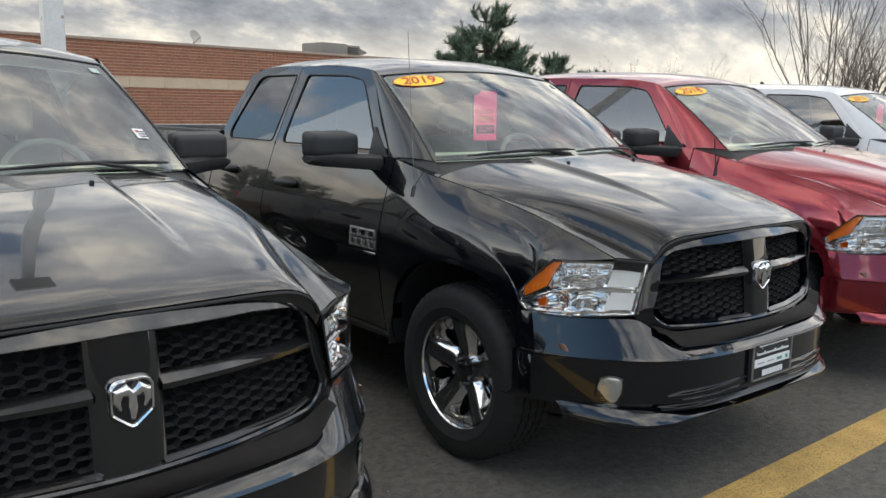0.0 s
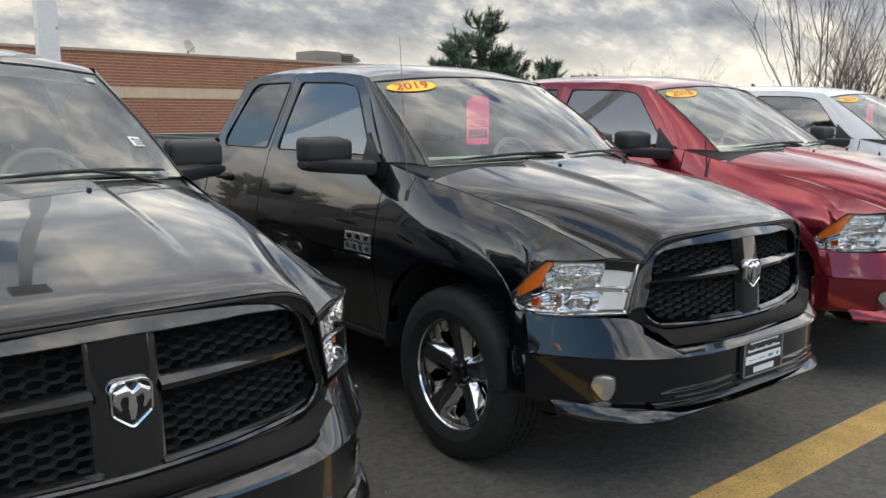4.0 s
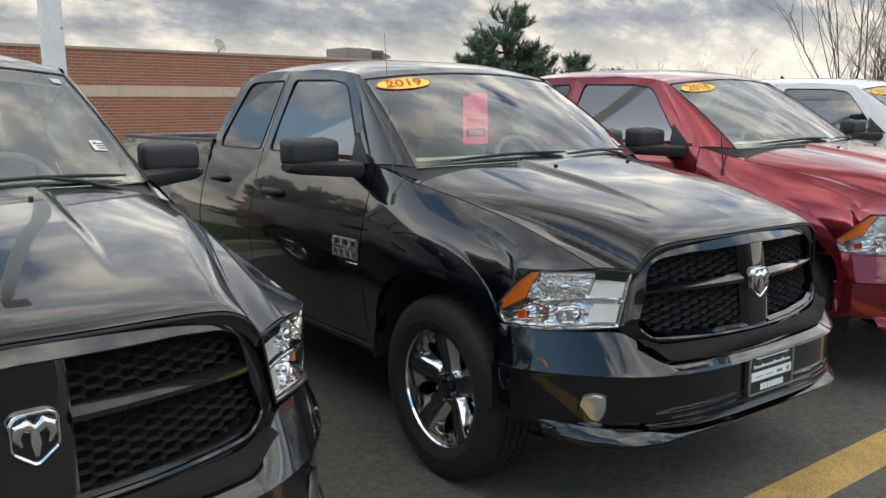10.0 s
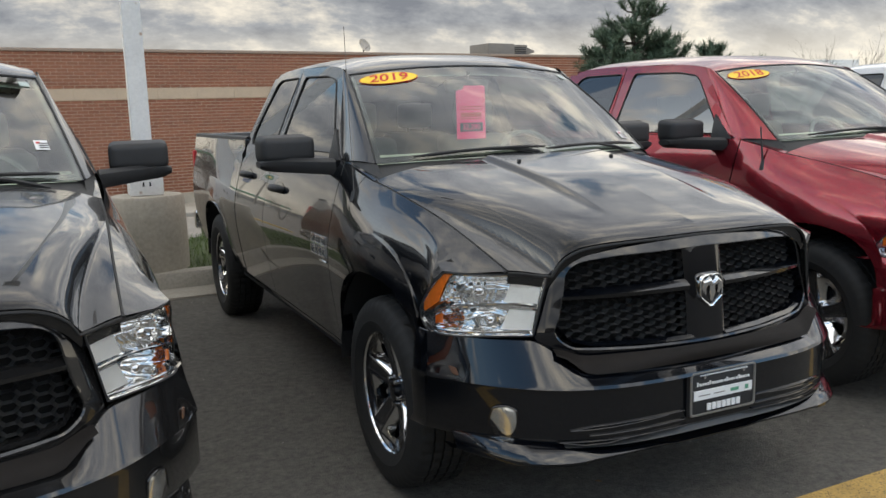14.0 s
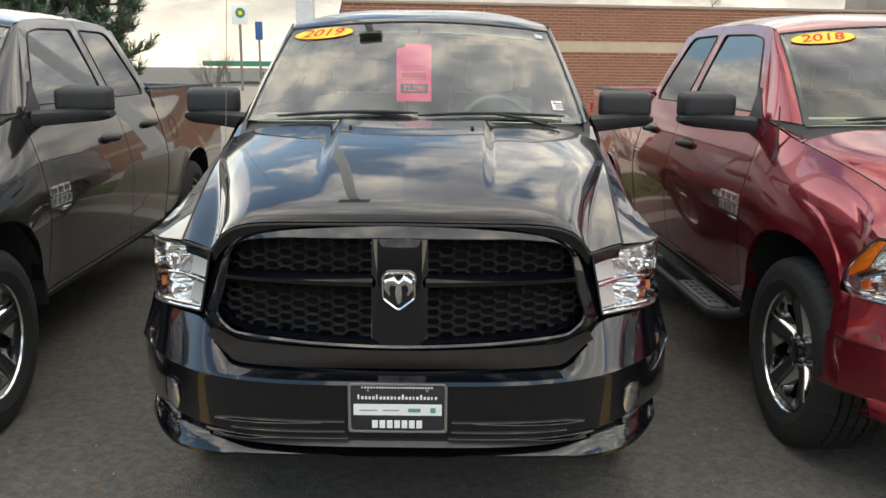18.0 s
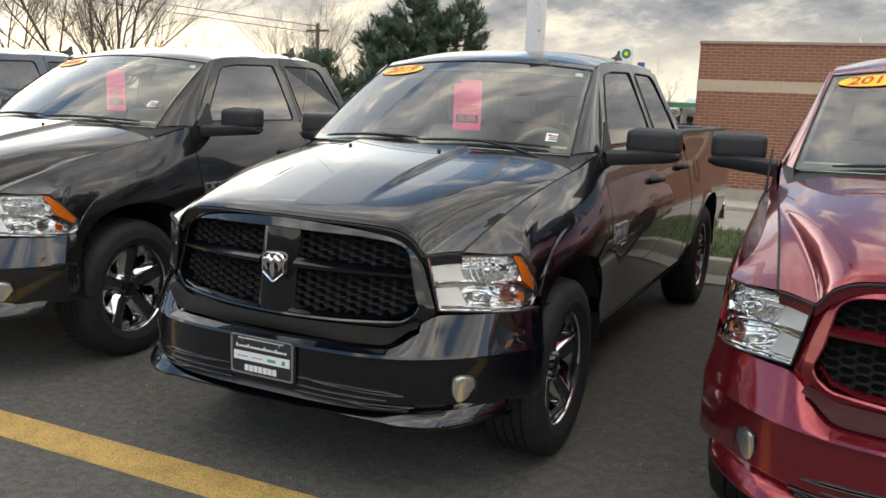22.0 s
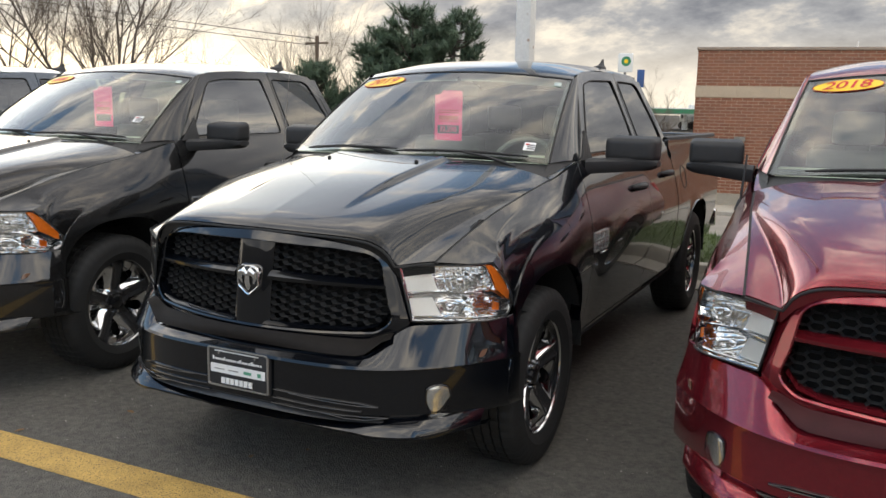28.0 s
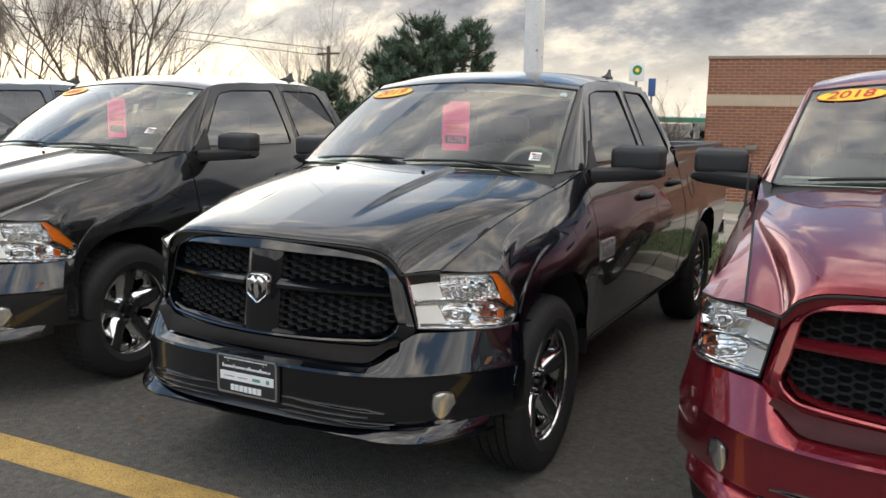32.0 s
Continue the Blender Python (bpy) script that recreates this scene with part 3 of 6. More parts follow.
def side_x(y, z, bed=False):
    xm = curve(XM, y)
    xt, zt, p = curve(XT, y), curve(ZT, y), 2.5
    if z > 0.80:
        x = xm - (xm - xt) * ((z - 0.80) / (zt - 0.80)) ** p
    else:
        x = xm - 0.035 * ((0.80 - z) / 0.38) ** 2
    if bed:
        x = lerp(curve(DOOR_X, z) + 0.002, curve(BED_X, z) - 0.022 * (y - 2.8) / 1.9, smooth01((y - 2.73) / 1.2))
    elif y > 0.1:
        x = lerp(x, curve(DOOR_X, z), smooth01((y - 0.1) / 0.65))
    for ya in (0.0, WB):
        r = math.hypot(y - ya, z - AXLE_Z)
        x += (0.0 if ya == 0.0 else 0.014) * math.exp(-(((r - ARCH) / 0.06) ** 2)) * smooth01((z - 0.35) / 0.2)
    return x


def low_edge(y, base):
    z = base
    for ya in (0.0, WB):
        d = abs(y - ya)
        if d < ARCH:
            z = max(z, AXLE_Z + (ARCH**2.4 - d**2.4) ** (1 / 2.4))
    return z


FRONT_P = [(0.0, 1.0), (0.60, 0.93), (0.80, 0.83), (0.88, 0.71), (0.94, 0.54), (0.975, 0.30), (1.0, 0.0)]


def hood_uv(u, v):
    """u across from right to left, v from the nose to the cowl."""
    t = 2 * u - 1
    a = abs(t)
    if a < 0.826:
        yf = -0.907 + 0.057 * (a / 0.826) ** 2
    else:
        yf = lerp(-0.850, -0.757, (a - 0.826) / 0.174)
    y = lerp(yf, 0.105 + 0.165 * a**2.2, v)
    x = (curve(XT, lerp(-0.757, 0.265, v)) - 0.009) * t
    zt = curve(ZT, lerp(-0.757, 0.265, v)) + 0.002
    # a crease runs from the lamp's corner back into the seam
    ac = lerp(0.835, 1.0, smooth01(v / 0.75))
    front = curve(FRONT_P, min(1.0, a / ac))
    p = lerp(front, 1 - a**5, smooth01((v - 0.25) / 0.75))
    z = zt + (1.118 + 0.232 * v**0.66 - zt) * p - 0.013 * (1 - smooth01(v / 0.5)) * math.exp(-(((a - ac) / 0.09) ** 2))
    w = lerp(0.25, 0.295, v)
    dome = (1 - smooth01((abs(x) - w) / 0.05)) * smooth01((v - 0.12) / 0.5)
    return x, y, z + 0.020 * dome


def zhood(x, y):
    v = (y + 0.907) / 1.012
    return hood_uv((x / (curve(XT, lerp(-0.757, 0.265, v)) - 0.009) + 1) / 2, v)[2]


def gy(x, z):
    return -0.945 + 0.115 * (abs(x) / 0.6) ** 2 + (z - 0.9) * 0.12


def ybump(x):
    return -1.045 + 0.50 * (abs(x) / 0.95) ** 3.8


def gx(y, z):
    t = (z - 1.365) / 0.46
    return 0.824 - (0.186 + 0.016 * (y - 1.2)) * max(0.0, t) ** 1.12


def windshield(u, v):
    t = 2 * u - 1
    q = 1 - t * t
    lo = Vector((0.757 * t, 0.366 - 0.215 * q, 1.345 + 0.022 * q))
    hi = Vector((0.650 * t, 0.985 - 0.065 * q, 1.768 + 0.040 * q))
    p = lo.lerp(hi, v)
    b = 4 * v * (1 - v) * 0.016
    return p.x, p.y - b * 0.6, p.z + b * 0.8


def roof(u, v):
    t = 2 * u - 1
    q = 1 - t * t
    y0 = 0.985 - 0.065 * q
    y = lerp(y0, 2.60 - 0.02 * t * t, v)
    ze = curve([(0.985, 1.769), (1.05, 1.797), (1.3, 1.828), (1.7, 1.850), (2.2, 1.856), (2.48, 1.840), (2.60, 1.79)], y + 0.065 * q * (1 - v))
    xe = lerp(0.655, 0.602, min(1.0, v * 2.2) ** 0.8)
    crown = lerp(0.040, 0.060, smooth01(v * 4))
    return xe * t, y, ze + crown * (1 - abs(t) ** lerp(2.0, 3.5, smooth01(v * 6)))


def sided(name, f, nu, nv, material, parent, label="", thick=0.0):
    """The same panel on both flanks, as two parts."""
    made = []
    for s in (1, -1):
        bm = bmesh.new()
        grid(bm, lambda u, v: (lambda p: (s * p[0], p[1], p[2]))(f(u, v)), nu, nv)
        if thick:
            bmesh.ops.recalc_face_normals(bm, faces=bm.faces)
            bmesh.ops.solidify(bm, geom=bm.faces, thickness=thick)
        made.append(part(name, bm, material, parent, label))
    return made


def fill_panel(outer, holes, fx, s, depth):
    """A flat panel with holes, outlined in (y, z); x from fx(y, z)."""
    bm = bmesh.new()
    for loop in [outer] + holes:
        vs = [bm.verts.new((0, y, z)) for y, z in loop]
        for a, b in zip(vs, vs[1:] + vs[:1]):
            bm.edges.new((a, b))
    bmesh.ops.triangle_fill(bm, use_beauty=True, edges=bm.edges)
    bmesh.ops.recalc_face_normals(bm, faces=bm.faces)
    for v in bm.verts:
        v.co.x = s * fx(v.co.y, v.co.z)
    r = bmesh.ops.extrude_face_region(bm, geom=list(bm.faces))
    for v in r["geom"]:
        if isinstance(v, bmesh.types.BMVert):
            v.co.x -= s * depth
    return bm


def resample(pts, n):
    """n points at even steps along a closed outline."""
    pts = [Vector(p) for p in pts]
    seg = [(pts[(i + 1) % len(pts)] - pts[i]).length for i in range(len(pts))]
    total, out, i, done = sum(seg), [], 0, 0.0
    for k in range(n):
        want = total * k / n
        while done + seg[i] < want:
            done += seg[i]
            i += 1
        out.append(pts[i].lerp(pts[(i + 1) % len(pts)], (want - done) / max(seg[i], 1e-9)))
    return out


SURR_OUT = [(0, 1.112), (0.355, 1.105), (0.475, 1.094), (0.524, 1.080), (0.556, 1.061), (0.578, 1.035), (0.592, 1.010), (0.612, 0.95), (0.641, 0.83), (0.648, 0.790), (0.632, 0.740), (0.578, 0.695), (0.50, 0.674), (0, 0.664)]
SURR_IN = [(0, 1.068), (0.355, 1.060), (0.483, 1.047), (0.520, 1.031), (0.540, 1.004), (0.548, 0.957), (0.562, 0.886), (0.588, 0.815), (0.576, 0.788), (0.532, 0.757), (0.30, 0.747), (0, 0.743)]


def closed_outline(half, n):
    pts = half + [(-x, z) for x, z in half[-2:0:-1]]
    return resample(rounded(pts, 0.018, 3), n)


def build_grille(truck):
    n = 200
    out, inn = closed_outline(SURR_OUT, n), closed_outline(SURR_IN, n)
    c = Vector((0, 0.9))

    def lp(t, dy, shrink=1.0):
        res = []
        for o, i in zip(out, inn):
            p = c + (o.lerp(i, t) - c) * shrink
            res.append((p.x, gy(p.x, p.y) + dy, p.y))
        return res

    bm = bmesh.new()
    loft(bm, [lp(0, 0.06), lp(0, 0.018), lp(0.08, 0.008), lp(0.50, -0.004), lp(0.88, -0.014), lp(0.97, -0.010), lp(1.0, 0.006), lp(1.0, 0.055, 0.985)])
    g = part("grille", bm, PAINT_NAVY, truck, "body-coloured grille surround with black honeycomb", sharp=30)
    # upright centre bar and cross bars
    bm = bmesh.new()
    grid(bm, lambda u, v: (lambda x, z: (x, gy(x, z) - 0.004 - 0.006 * math.sin(v * math.pi) + 0.02 * (abs(2 * u - 1)) ** 8, z))(lerp(-0.088, 0.088, u), lerp(0.735, 1.07, v)), 10, 10)
    part("centre_bar", bm, PAINT_NAVY, g)
    for s in (1, -1):
        bm = bmesh.new()

        def bar(u, v):
            x = lerp(0.082, 0.560, u)
            z0 = 0.930 + 0.004 * (1 - u)
            dz, dy = [(0.025, 0.034), (0.022, 0.014), (0.002, -0.012), (-0.014, -0.008), (-0.020, 0.008), (-0.022, 0.04)][round(v * 5)]
            return s * x, gy(x, z0) + dy, z0 + dz * lerp(1, 0.75, u)

        grid(bm, bar, 14, 5)
        part("cross_bar", bm, PAINT_NAVY, g, sharp=25)
        bm = bmesh.new()
        pts = [(0.072, 0.749), (0.25, 0.752), (0.46, 0.759), (0.535, 0.778), (0.570, 0.820)]
        loops = []
        for k, (x, z) in enumerate(pts):
            w = 0.0085 * (1 - 0.5 * (k / 4) ** 2)
            d = Vector(pts[min(k + 1, 4)]) - Vector(pts[max(k - 1, 0)])
            nx, nz = -d.y / d.length, d.x / d.length
            loops.append([(s * (x + nx * a), gy(x, z) + b, z + nz * a) for a, b in ((-w, 0.0), (-w * 0.4, -0.012), (w * 0.9, 0.006), (w, 0.04), (-w, 0.04))])
        loft(bm, loops, caps=True)
        part("lower_bar", bm, PAINT_NAVY, g, sharp=25)
    # honeycomb
    hole = closed_outline([(x * 1.02, 0.9 + (z - 0.9) * 1.03) for x, z in SURR_IN], 80)

    def inside(x, z):
        hit = False
        for p, q in zip(hole, hole[1:] + hole[:1]):
            if (p.y > z) != (q.y > z) and x < p.x + (z - p.y) / (q.y - p.y) * (q.x - p.x):
                hit = not hit
        return hit

    for s in (1, -1):
        for z0, z1 in ((0.955, 1.062), (0.750, 0.925)):
            bm = bmesh.new()
            pw, ph, i = 0.0435, 0.0285, 0
            x = 0.06
            while x < 0.60:
                z = z0 - 0.02 + (ph / 2 if i % 2 else 0)
                while z < z1 + 0.02:
                    if not inside(x, z):
                        z += ph
                        continue
                    hexa = [(-0.027, 0), (-0.014, 0.0145), (0.014, 0.0145), (0.027, 0), (0.014, -0.0145), (-0.014, -0.0145)]
                    lo, mid, hi = [], [], []
                    for a, b in hexa:
                        for lst, k, dy in ((lo, 1.05, 0.040), (mid, 0.98, 0.024), (hi, 0.80, 0.048)):
                            xx, zz = x + a * k, min(max(z + b * k, z0 - 0.008), z1 + 0.01)
                            lst.append((s * xx, gy(xx, zz) + dy, zz))
                    loft(bm, [lo, mid, hi])
                    z += ph
                x += pw
                i += 1
            part("honeycomb", bm, MESHBLACK, g, "black plastic honeycomb mesh", sharp=20)
    bm = bmesh.new()
    grid(bm, lambda u, v: (lambda x, z: (x, gy(x, z) + 0.075, z))(lerp(-0.565, 0.565, u) * (1 - 0.08 * v), lerp(0.73, 1.055, v)), 12, 6)
    part("grille_backing", bm, DARK, g)
    # emblem: a shield with a rounded chrome motif
    sh = [(-0.054, 0.046), (-0.036, 0.060), (0.036, 0.060), (0.054, 0.046), (0.054, -0.026), (0.0, -0.068), (-0.054, -0.026)]
    ez = 0.915
    yy = gy(0, ez) - 0.012
    bm = bmesh.new()
    rnd = rounded(sh, 0.012, 3)
    loft(bm, [[(a * k, yy + d, ez + b * k) for a, b in rnd] for k, d in ((1.0, 0.02), (1.0, -0.012), (0.94, -0.017), (0.86, -0.015), (0.84, -0.008))])
    e = part("emblem", bm, CHROME, g, "chrome shield emblem")
    bm = bmesh.new()
    bm.faces.new([bm.verts.new((a * 0.86, yy - 0.010, ez + b * 0.86)) for a, b in rnd])
    part("emblem_field", bm, GLOSSBLACK, e)
    bm = bmesh.new()
    for s in (1, -1):
        pts = [(s * 0.004, 0.020), (s * 0.018, 0.034), (s * 0.033, 0.026), (s * 0.037, 0.006), (s * 0.028, -0.014)]
        tube(bm, [(a, yy - 0.014, ez + b) for a, b in pts], [0.011, 0.018, 0.015, 0.010, 0.004], 12)
    tube(bm, [(0, yy - 0.014, ez + 0.024), (0, yy - 0.016, ez - 0.008), (0, yy - 0.014, ez - 0.040)], [0.010, 0.013, 0.006], 10)
    part("emblem_motif", bm, CHROME, e)


LAMP_X = [(0.0, 0.607), (0.25, 0.716), (0.50, 0.817), (0.70, 0.878), (0.85, 0.894), (1.0, 0.889)]
LAMP_Y = [(0.0, -0.838), (0.25, -0.757), (0.50, -0.672), (0.70, -0.583), (0.85, -0.490), (1.0, -0.392)]


def lamp_surface(u, v, s, push=0.0):
    """The headlight's face, u from its inner end to its tip, v from below."""
    zt = 1.012 if u < 0.70 else lerp(1.012, 0.846, ((u - 0.70) / 0.30) ** 1.1)
    zb = lerp(0.800, 0.780, min(1, u / 0.9)) if u < 0.92 else lerp(0.780, 0.812, (u - 0.92) / 0.08)
    z = lerp(zb, zt, v)
    lean = (1 - u) ** 2 * (1.012 - z) / 0.21
    d = Vector((curve(LAMP_X, min(1, u + 0.02)) - curve(LAMP_X, max(0, u - 0.02)), curve(LAMP_Y, min(1, u + 0.02)) - curve(LAMP_Y, max(0, u - 0.02)))).normalized()
    p = Vector((curve(LAMP_X, u) + 0.046 * lean, curve(LAMP_Y, u) + 0.022 * lean)) - Vector((d.y, -d.x)) * push
    return s * p.x, p.y, z


def build_lights(truck):
    for s in (1, -1):
        bm = bmesh.new()

        def bowl(u, v):
            d = (0.026 + 0.012 * smooth01(u / 0.2)) * (1 - 0.65 * smooth01((u - 0.72) / 0.25))
            for cu, cv, ru, rv, k in ((0.44, 0.74, 0.22, 0.25, 0.075), (0.40, 0.24, 0.18, 0.21, 0.085), (0.70, 0.22, 0.13, 0.19, 0.030), (0.22, 0.74, 0.07, 0.2, 0.02)):
                r = ((u - cu) / ru) ** 2 + ((v - cv) / rv) ** 2
                if r < 1:
                    d += k * (1 - r) ** 0.6
            if v > 0.50 and 0.24 < u < 0.74:
                d += 0.009 * abs(math.sin(u * 48)) + 0.003 * math.sin(v * 50)
            if v < 0.40 and u > 0.56:
                d += 0.003 * math.sin(v * 120)
            d *= smooth01(min(u, 1 - u, v, 1 - v) / 0.05)
            return lamp_surface(lerp(0.004, 0.996, u), lerp(0.006, 0.994, v), s, d + 0.002)

        grid(bm, bowl, 76, 40)
        h = part("headlight", bm, SATIN, truck, "clear headlight with bright reflectors and amber marker", sharp=50)
        bm = bmesh.new()
        grid(bm, lambda u, v: lamp_surface(u, v, s, 0.0), 24, 10)
        pn = part("lens", bm, LENS, h, "clear plastic lens")
        pn.visible_shadow = False
        bm = bmesh.new()
        grid(bm, lambda u, v: lamp_surface(lerp(0.750 - 0.105 * v, 0.945, u), lerp(0.57, 0.965, v), s, 0.003 + 0.004 * (1 - (2 * u - 1) ** 2)), 10, 10)
        part("amber_marker", bm, AMBER, h, "orange plastic side marker")
        bm = bmesh.new()
        grid(bm, lambda u, v: lamp_surface(0.740 - 0.105 * v, lerp(0.55, 0.965, v), s, lerp(0.004, 0.046, u)), 2, 8)
        part("divider", bm, SATIN, h, "bright wall beside the amber marker")
        for k in range(5):
            bm = bmesh.new()
            v0 = 0.54 + 0.085 * k
            grid(bm, lambda u, v: lamp_surface(lerp(0.60, 0.685, u), v0 + 0.012 * v, s, lerp(0.010, 0.040, v)), 4, 2)
            part("reflector_fin", bm, SATIN, h)
        bm = bmesh.new()
        grid(bm, lambda u, v: lamp_surface(lerp(0.765, 0.835, u), lerp(0.16, 0.34, v), s, 0.024 + 0.005 * math.sin(u * 50)), 32, 4)
        part("turn_bulb", bm, AMBER, h, "orange turn lamp")
        for cu, cv, r in ((0.45, 0.70, 0.020), (0.35, 0.24, 0.016)):
            bm = bmesh.new()
            c = Vector(lamp_surface(cu, cv, s, 0.045))
            bmesh.ops.create_uvsphere(bm, u_segments=12, v_segments=8, radius=r, matrix=Matrix.Translation(c))
            part("bulb_shield", bm, CHROME, h)
        for v0, v1 in ((0.08, 0.40), (0.52, 0.985)):
            bm = bmesh.new()
            grid(bm, lambda u, v: lamp_surface(lerp(0.03, 0.265 - 0.05 * v, u), lerp(v0, v1, v), s, (0.016 + 0.022 * u) * (1 - 0.75 * smooth01((lerp(v0, v1, v) - 0.85) / 0.13))), 10, 10)
            part("inner_panel", bm, FROST, h, "plain frosted inner reflector")
        for v0, r in ((0.46, 0.0045), (0.055, 0.005), (0.965, 0.004)):
            bm = bmesh.new()
            tube(bm, [lamp_surface(lerp(0.03, 0.95 if v0 < 0.5 else 0.72, k / 20), v0 + (0.05 * math.sin(k / 20 * 5.5) if v0 == 0.46 else 0), s, 0.012) for k in range(21)], r, 6)
            part("trim_line", bm, CHROME, h, "bright lamp trim line")
        bm = bmesh.new()
        line = [lamp_surface(u / 16, 0.0, s) for u in range(17)] + [lamp_surface(1, k / 4, s) for k in range(1, 5)] + [lamp_surface(1 - u / 16, 1.0, s) for u in range(1, 17)] + [lamp_surface(0, 1 - k / 5, s) for k in range(1, 6)]
        tube(bm, line, 0.0034, 6, cap=False)
        part("lamp_bezel", bm, BLACK, h)
        # fog lamp in the bumper
        def fog(u, v, out):
            a, b = 2 * u - 1, 2 * v - 1
            q = 0.62
            x = 0.766 + 0.035 * a * math.sqrt(1 - q * b * b / 2)
            z = 0.495 + 0.070 * b * math.sqrt(1 - q * a * a / 2)
            return s * x, ybump(x) + 0.026 + (0.52 - z) * 0.16 - out * (1 - (a * a) ** 2) * (1 - (b * b) ** 2) - 0.004, z

        bm = bmesh.new()
        grid(bm, lambda u, v: fog(u, v, 0.003 + 0.006 * math.sin(4.2 * u) + 0.004 * v), 16, 16)
        f = part("fog_lamp", bm, FOG_REFLECTOR, truck, "small upright fog lamp with chrome reflector")
        bm = bmesh.new()
        grid(bm, lambda u, v: fog(u, v, 0.014), 12, 12)
        pn = part("fog_lens", bm, LENS, f)
        pn.visible_shadow = False
        bm = bmesh.new()
        n = 10
        ring = [fog(k / n, 0, 0) for k in range(n)] + [fog(1, k / n, 0) for k in range(n)] + [fog(1 - k / n, 1, 0) for k in range(n)] + [fog(0, 1 - k / n, 0) for k in range(n + 1)]
        tube(bm, ring, 0.004, 6, cap=False)
        part("fog_bezel", bm, GLOSSBLACK, f)
        # little marker on the bumper's corner
        bm = bmesh.new()
        tri = [(0.872, 0.654), (0.886, 0.658), (0.890, 0.684), (0.876, 0.682)]
        loft(bm, [[(s * x, ybump(x) + 0.014 + (z - 0.66) * 0.35 + d, z) for x, z in rounded(tri, 0.006, 2)] for d in (0.01, -0.004)], caps=True)
        part("corner_marker", bm, PALEAMBER, truck, "small pale amber corner marker")


def build_bumper(truck):
    def ztop(x):
        a = abs(x)
        return lerp(0.672, 0.786, smooth01((a - 0.50) / 0.17))

    def section(x):
        zt, y0 = ztop(x), ybump(x)
        k = smooth01((abs(x) - 0.48) / 0.2)
        up = 0.055 + 0.048 * k * (1 - smooth01((abs(x) - 0.68) / 0.24))
        return [(y0 + up + 0.10, zt - 0.02), (y0 + up + 0.020, zt + 0.001), (y0 + up, zt - 0.002), (y0 + up * 0.66, zt - 0.35 * (zt - 0.636)), (y0 + up * 0.08 + 0.002, 0.647), (y0 + 0.001, 0.636), (y0 + 0.0225, 0.628), (y0 + 0.0235, 0.620), (y0 + 0.0235, 0.614), (y0 + 0.0225, 0.455), (y0 + 0.048, 0.430), (y0 + 0.11, 0.420)]

    def taper(x, z):
        return 1 - 0.030 * smooth01((abs(x) - 0.70) / 0.24) * smooth01((z - 0.64) / 0.14)

    bm = bmesh.new()
    N = 108

    def f(u, v):
        t = 2 * u - 1
        x = 0.943 * (abs(t) ** 0.9) * (1 if t >= 0 else -1)
        y, z = section(x)[round(v * 11)]
        return x * taper(x, z), y, z

    grid(bm, f, N, 11)
    b = part("front_bumper", bm, PAINT_NAVY, truck, "body-coloured wrap-round front bumper", sharp=35)
    for s in (1, -1):
        bm = bmesh.new()
        x0 = 0.943

        def ret(u, v):
            y, z = section(x0)[round(v * 11)]
            return s * (x0 * taper(x0, z) + 0.010 * math.sin(u * math.pi * 0.6)), y + u * 0.10, z

        grid(bm, ret, 4, 11)
        part("bumper_end", bm, PAINT_NAVY, b, sharp=35)
    # grained pad that fills from the bumper up to the grille's lower bars
    bm = bmesh.new()

    def pad(u, v):
        x = lerp(-0.615, 0.615, u)
        zt = 0.728 + 0.030 * smooth01((abs(x) - 0.50) / 0.115)
        lo, hi = Vector((x, ybump(x) + 0.047, 0.675 + 0.070 * smooth01((abs(x) - 0.50) / 0.115))), Vector((x * 0.985, gy(x, zt) - 0.019, zt))
        p = lo.lerp(hi, v)
        return p.x, p.y - 0.008 * math.sin(v * math.pi), p.z
    grid(bm, pad, 40, 8)
    part("step_pad", bm, PADBLACK, b, "grained black bumper pad")
    # dark lower opening with its slats
    bm = bmesh.new()
    grid(bm, lambda u, v: (lambda x: (x, ybump(x) + 0.024 + 0.022 * math.sin(v * math.pi), lerp(0.425, 0.497 - 0.012 * smooth01((abs(x) - 0.28) / 0.06), v)))(lerp(-0.60, 0.60, u)), 40, 6)
    part("lower_opening", bm, MESHBLACK, b, "black lower air opening")
    for s in (1, -1):
        for line in (((0.165, 0.512), (0.40, 0.508), (0.565, 0.500), (0.590, 0.488)), ((0.165, 0.480), (0.42, 0.474), (0.53, 0.470)), ((0.155, 0.458), (0.38, 0.455), (0.425, 0.442), (0.60, 0.436), (0.625, 0.448))):
            bm = bmesh.new()
            loops = []
            for x, z in resample([Vector(p) for p in line], 12):
                loops.append([(s * x, ybump(x) + 0.0225 + d, z + h) for d, h in ((0.004, 0.004), (-0.008, 0.001), (-0.009, -0.002), (0.004, -0.006))])
            loft(bm, loops, caps=True)
            part("slat", bm, GLOSSBLACK, b)
    # chin spoiler
    bm = bmesh.new()
    prof = [(0.080, 0.440), (0.036, 0.436), (0.006, 0.420), (-0.012, 0.402), (-0.010, 0.394), (0.030, 0.386), (0.10, 0.388)]

    def chin(u, v):
        t = 2 * u - 1
        x = 0.885 * abs(t) ** 0.9 * (1 if t >= 0 else -1)
        a = abs(x)
        dy, z = prof[round(v * 6)]
        step = 1 - smooth01((a - 0.17) / 0.05)
        y = -0.985 + 0.005 * step + 0.285 * (a / 0.865) ** 6.5
        z = 0.404 + (z - 0.404) * lerp(1.0, 0.75, step) * lerp(1.0, 1.45, smooth01((a - 0.50) / 0.07)) - 0.010 * step - 0.014 - 0.004 * smooth01((a - 0.50) / 0.07) + 0.014 * smooth01((a - 0.70) / 0.2)
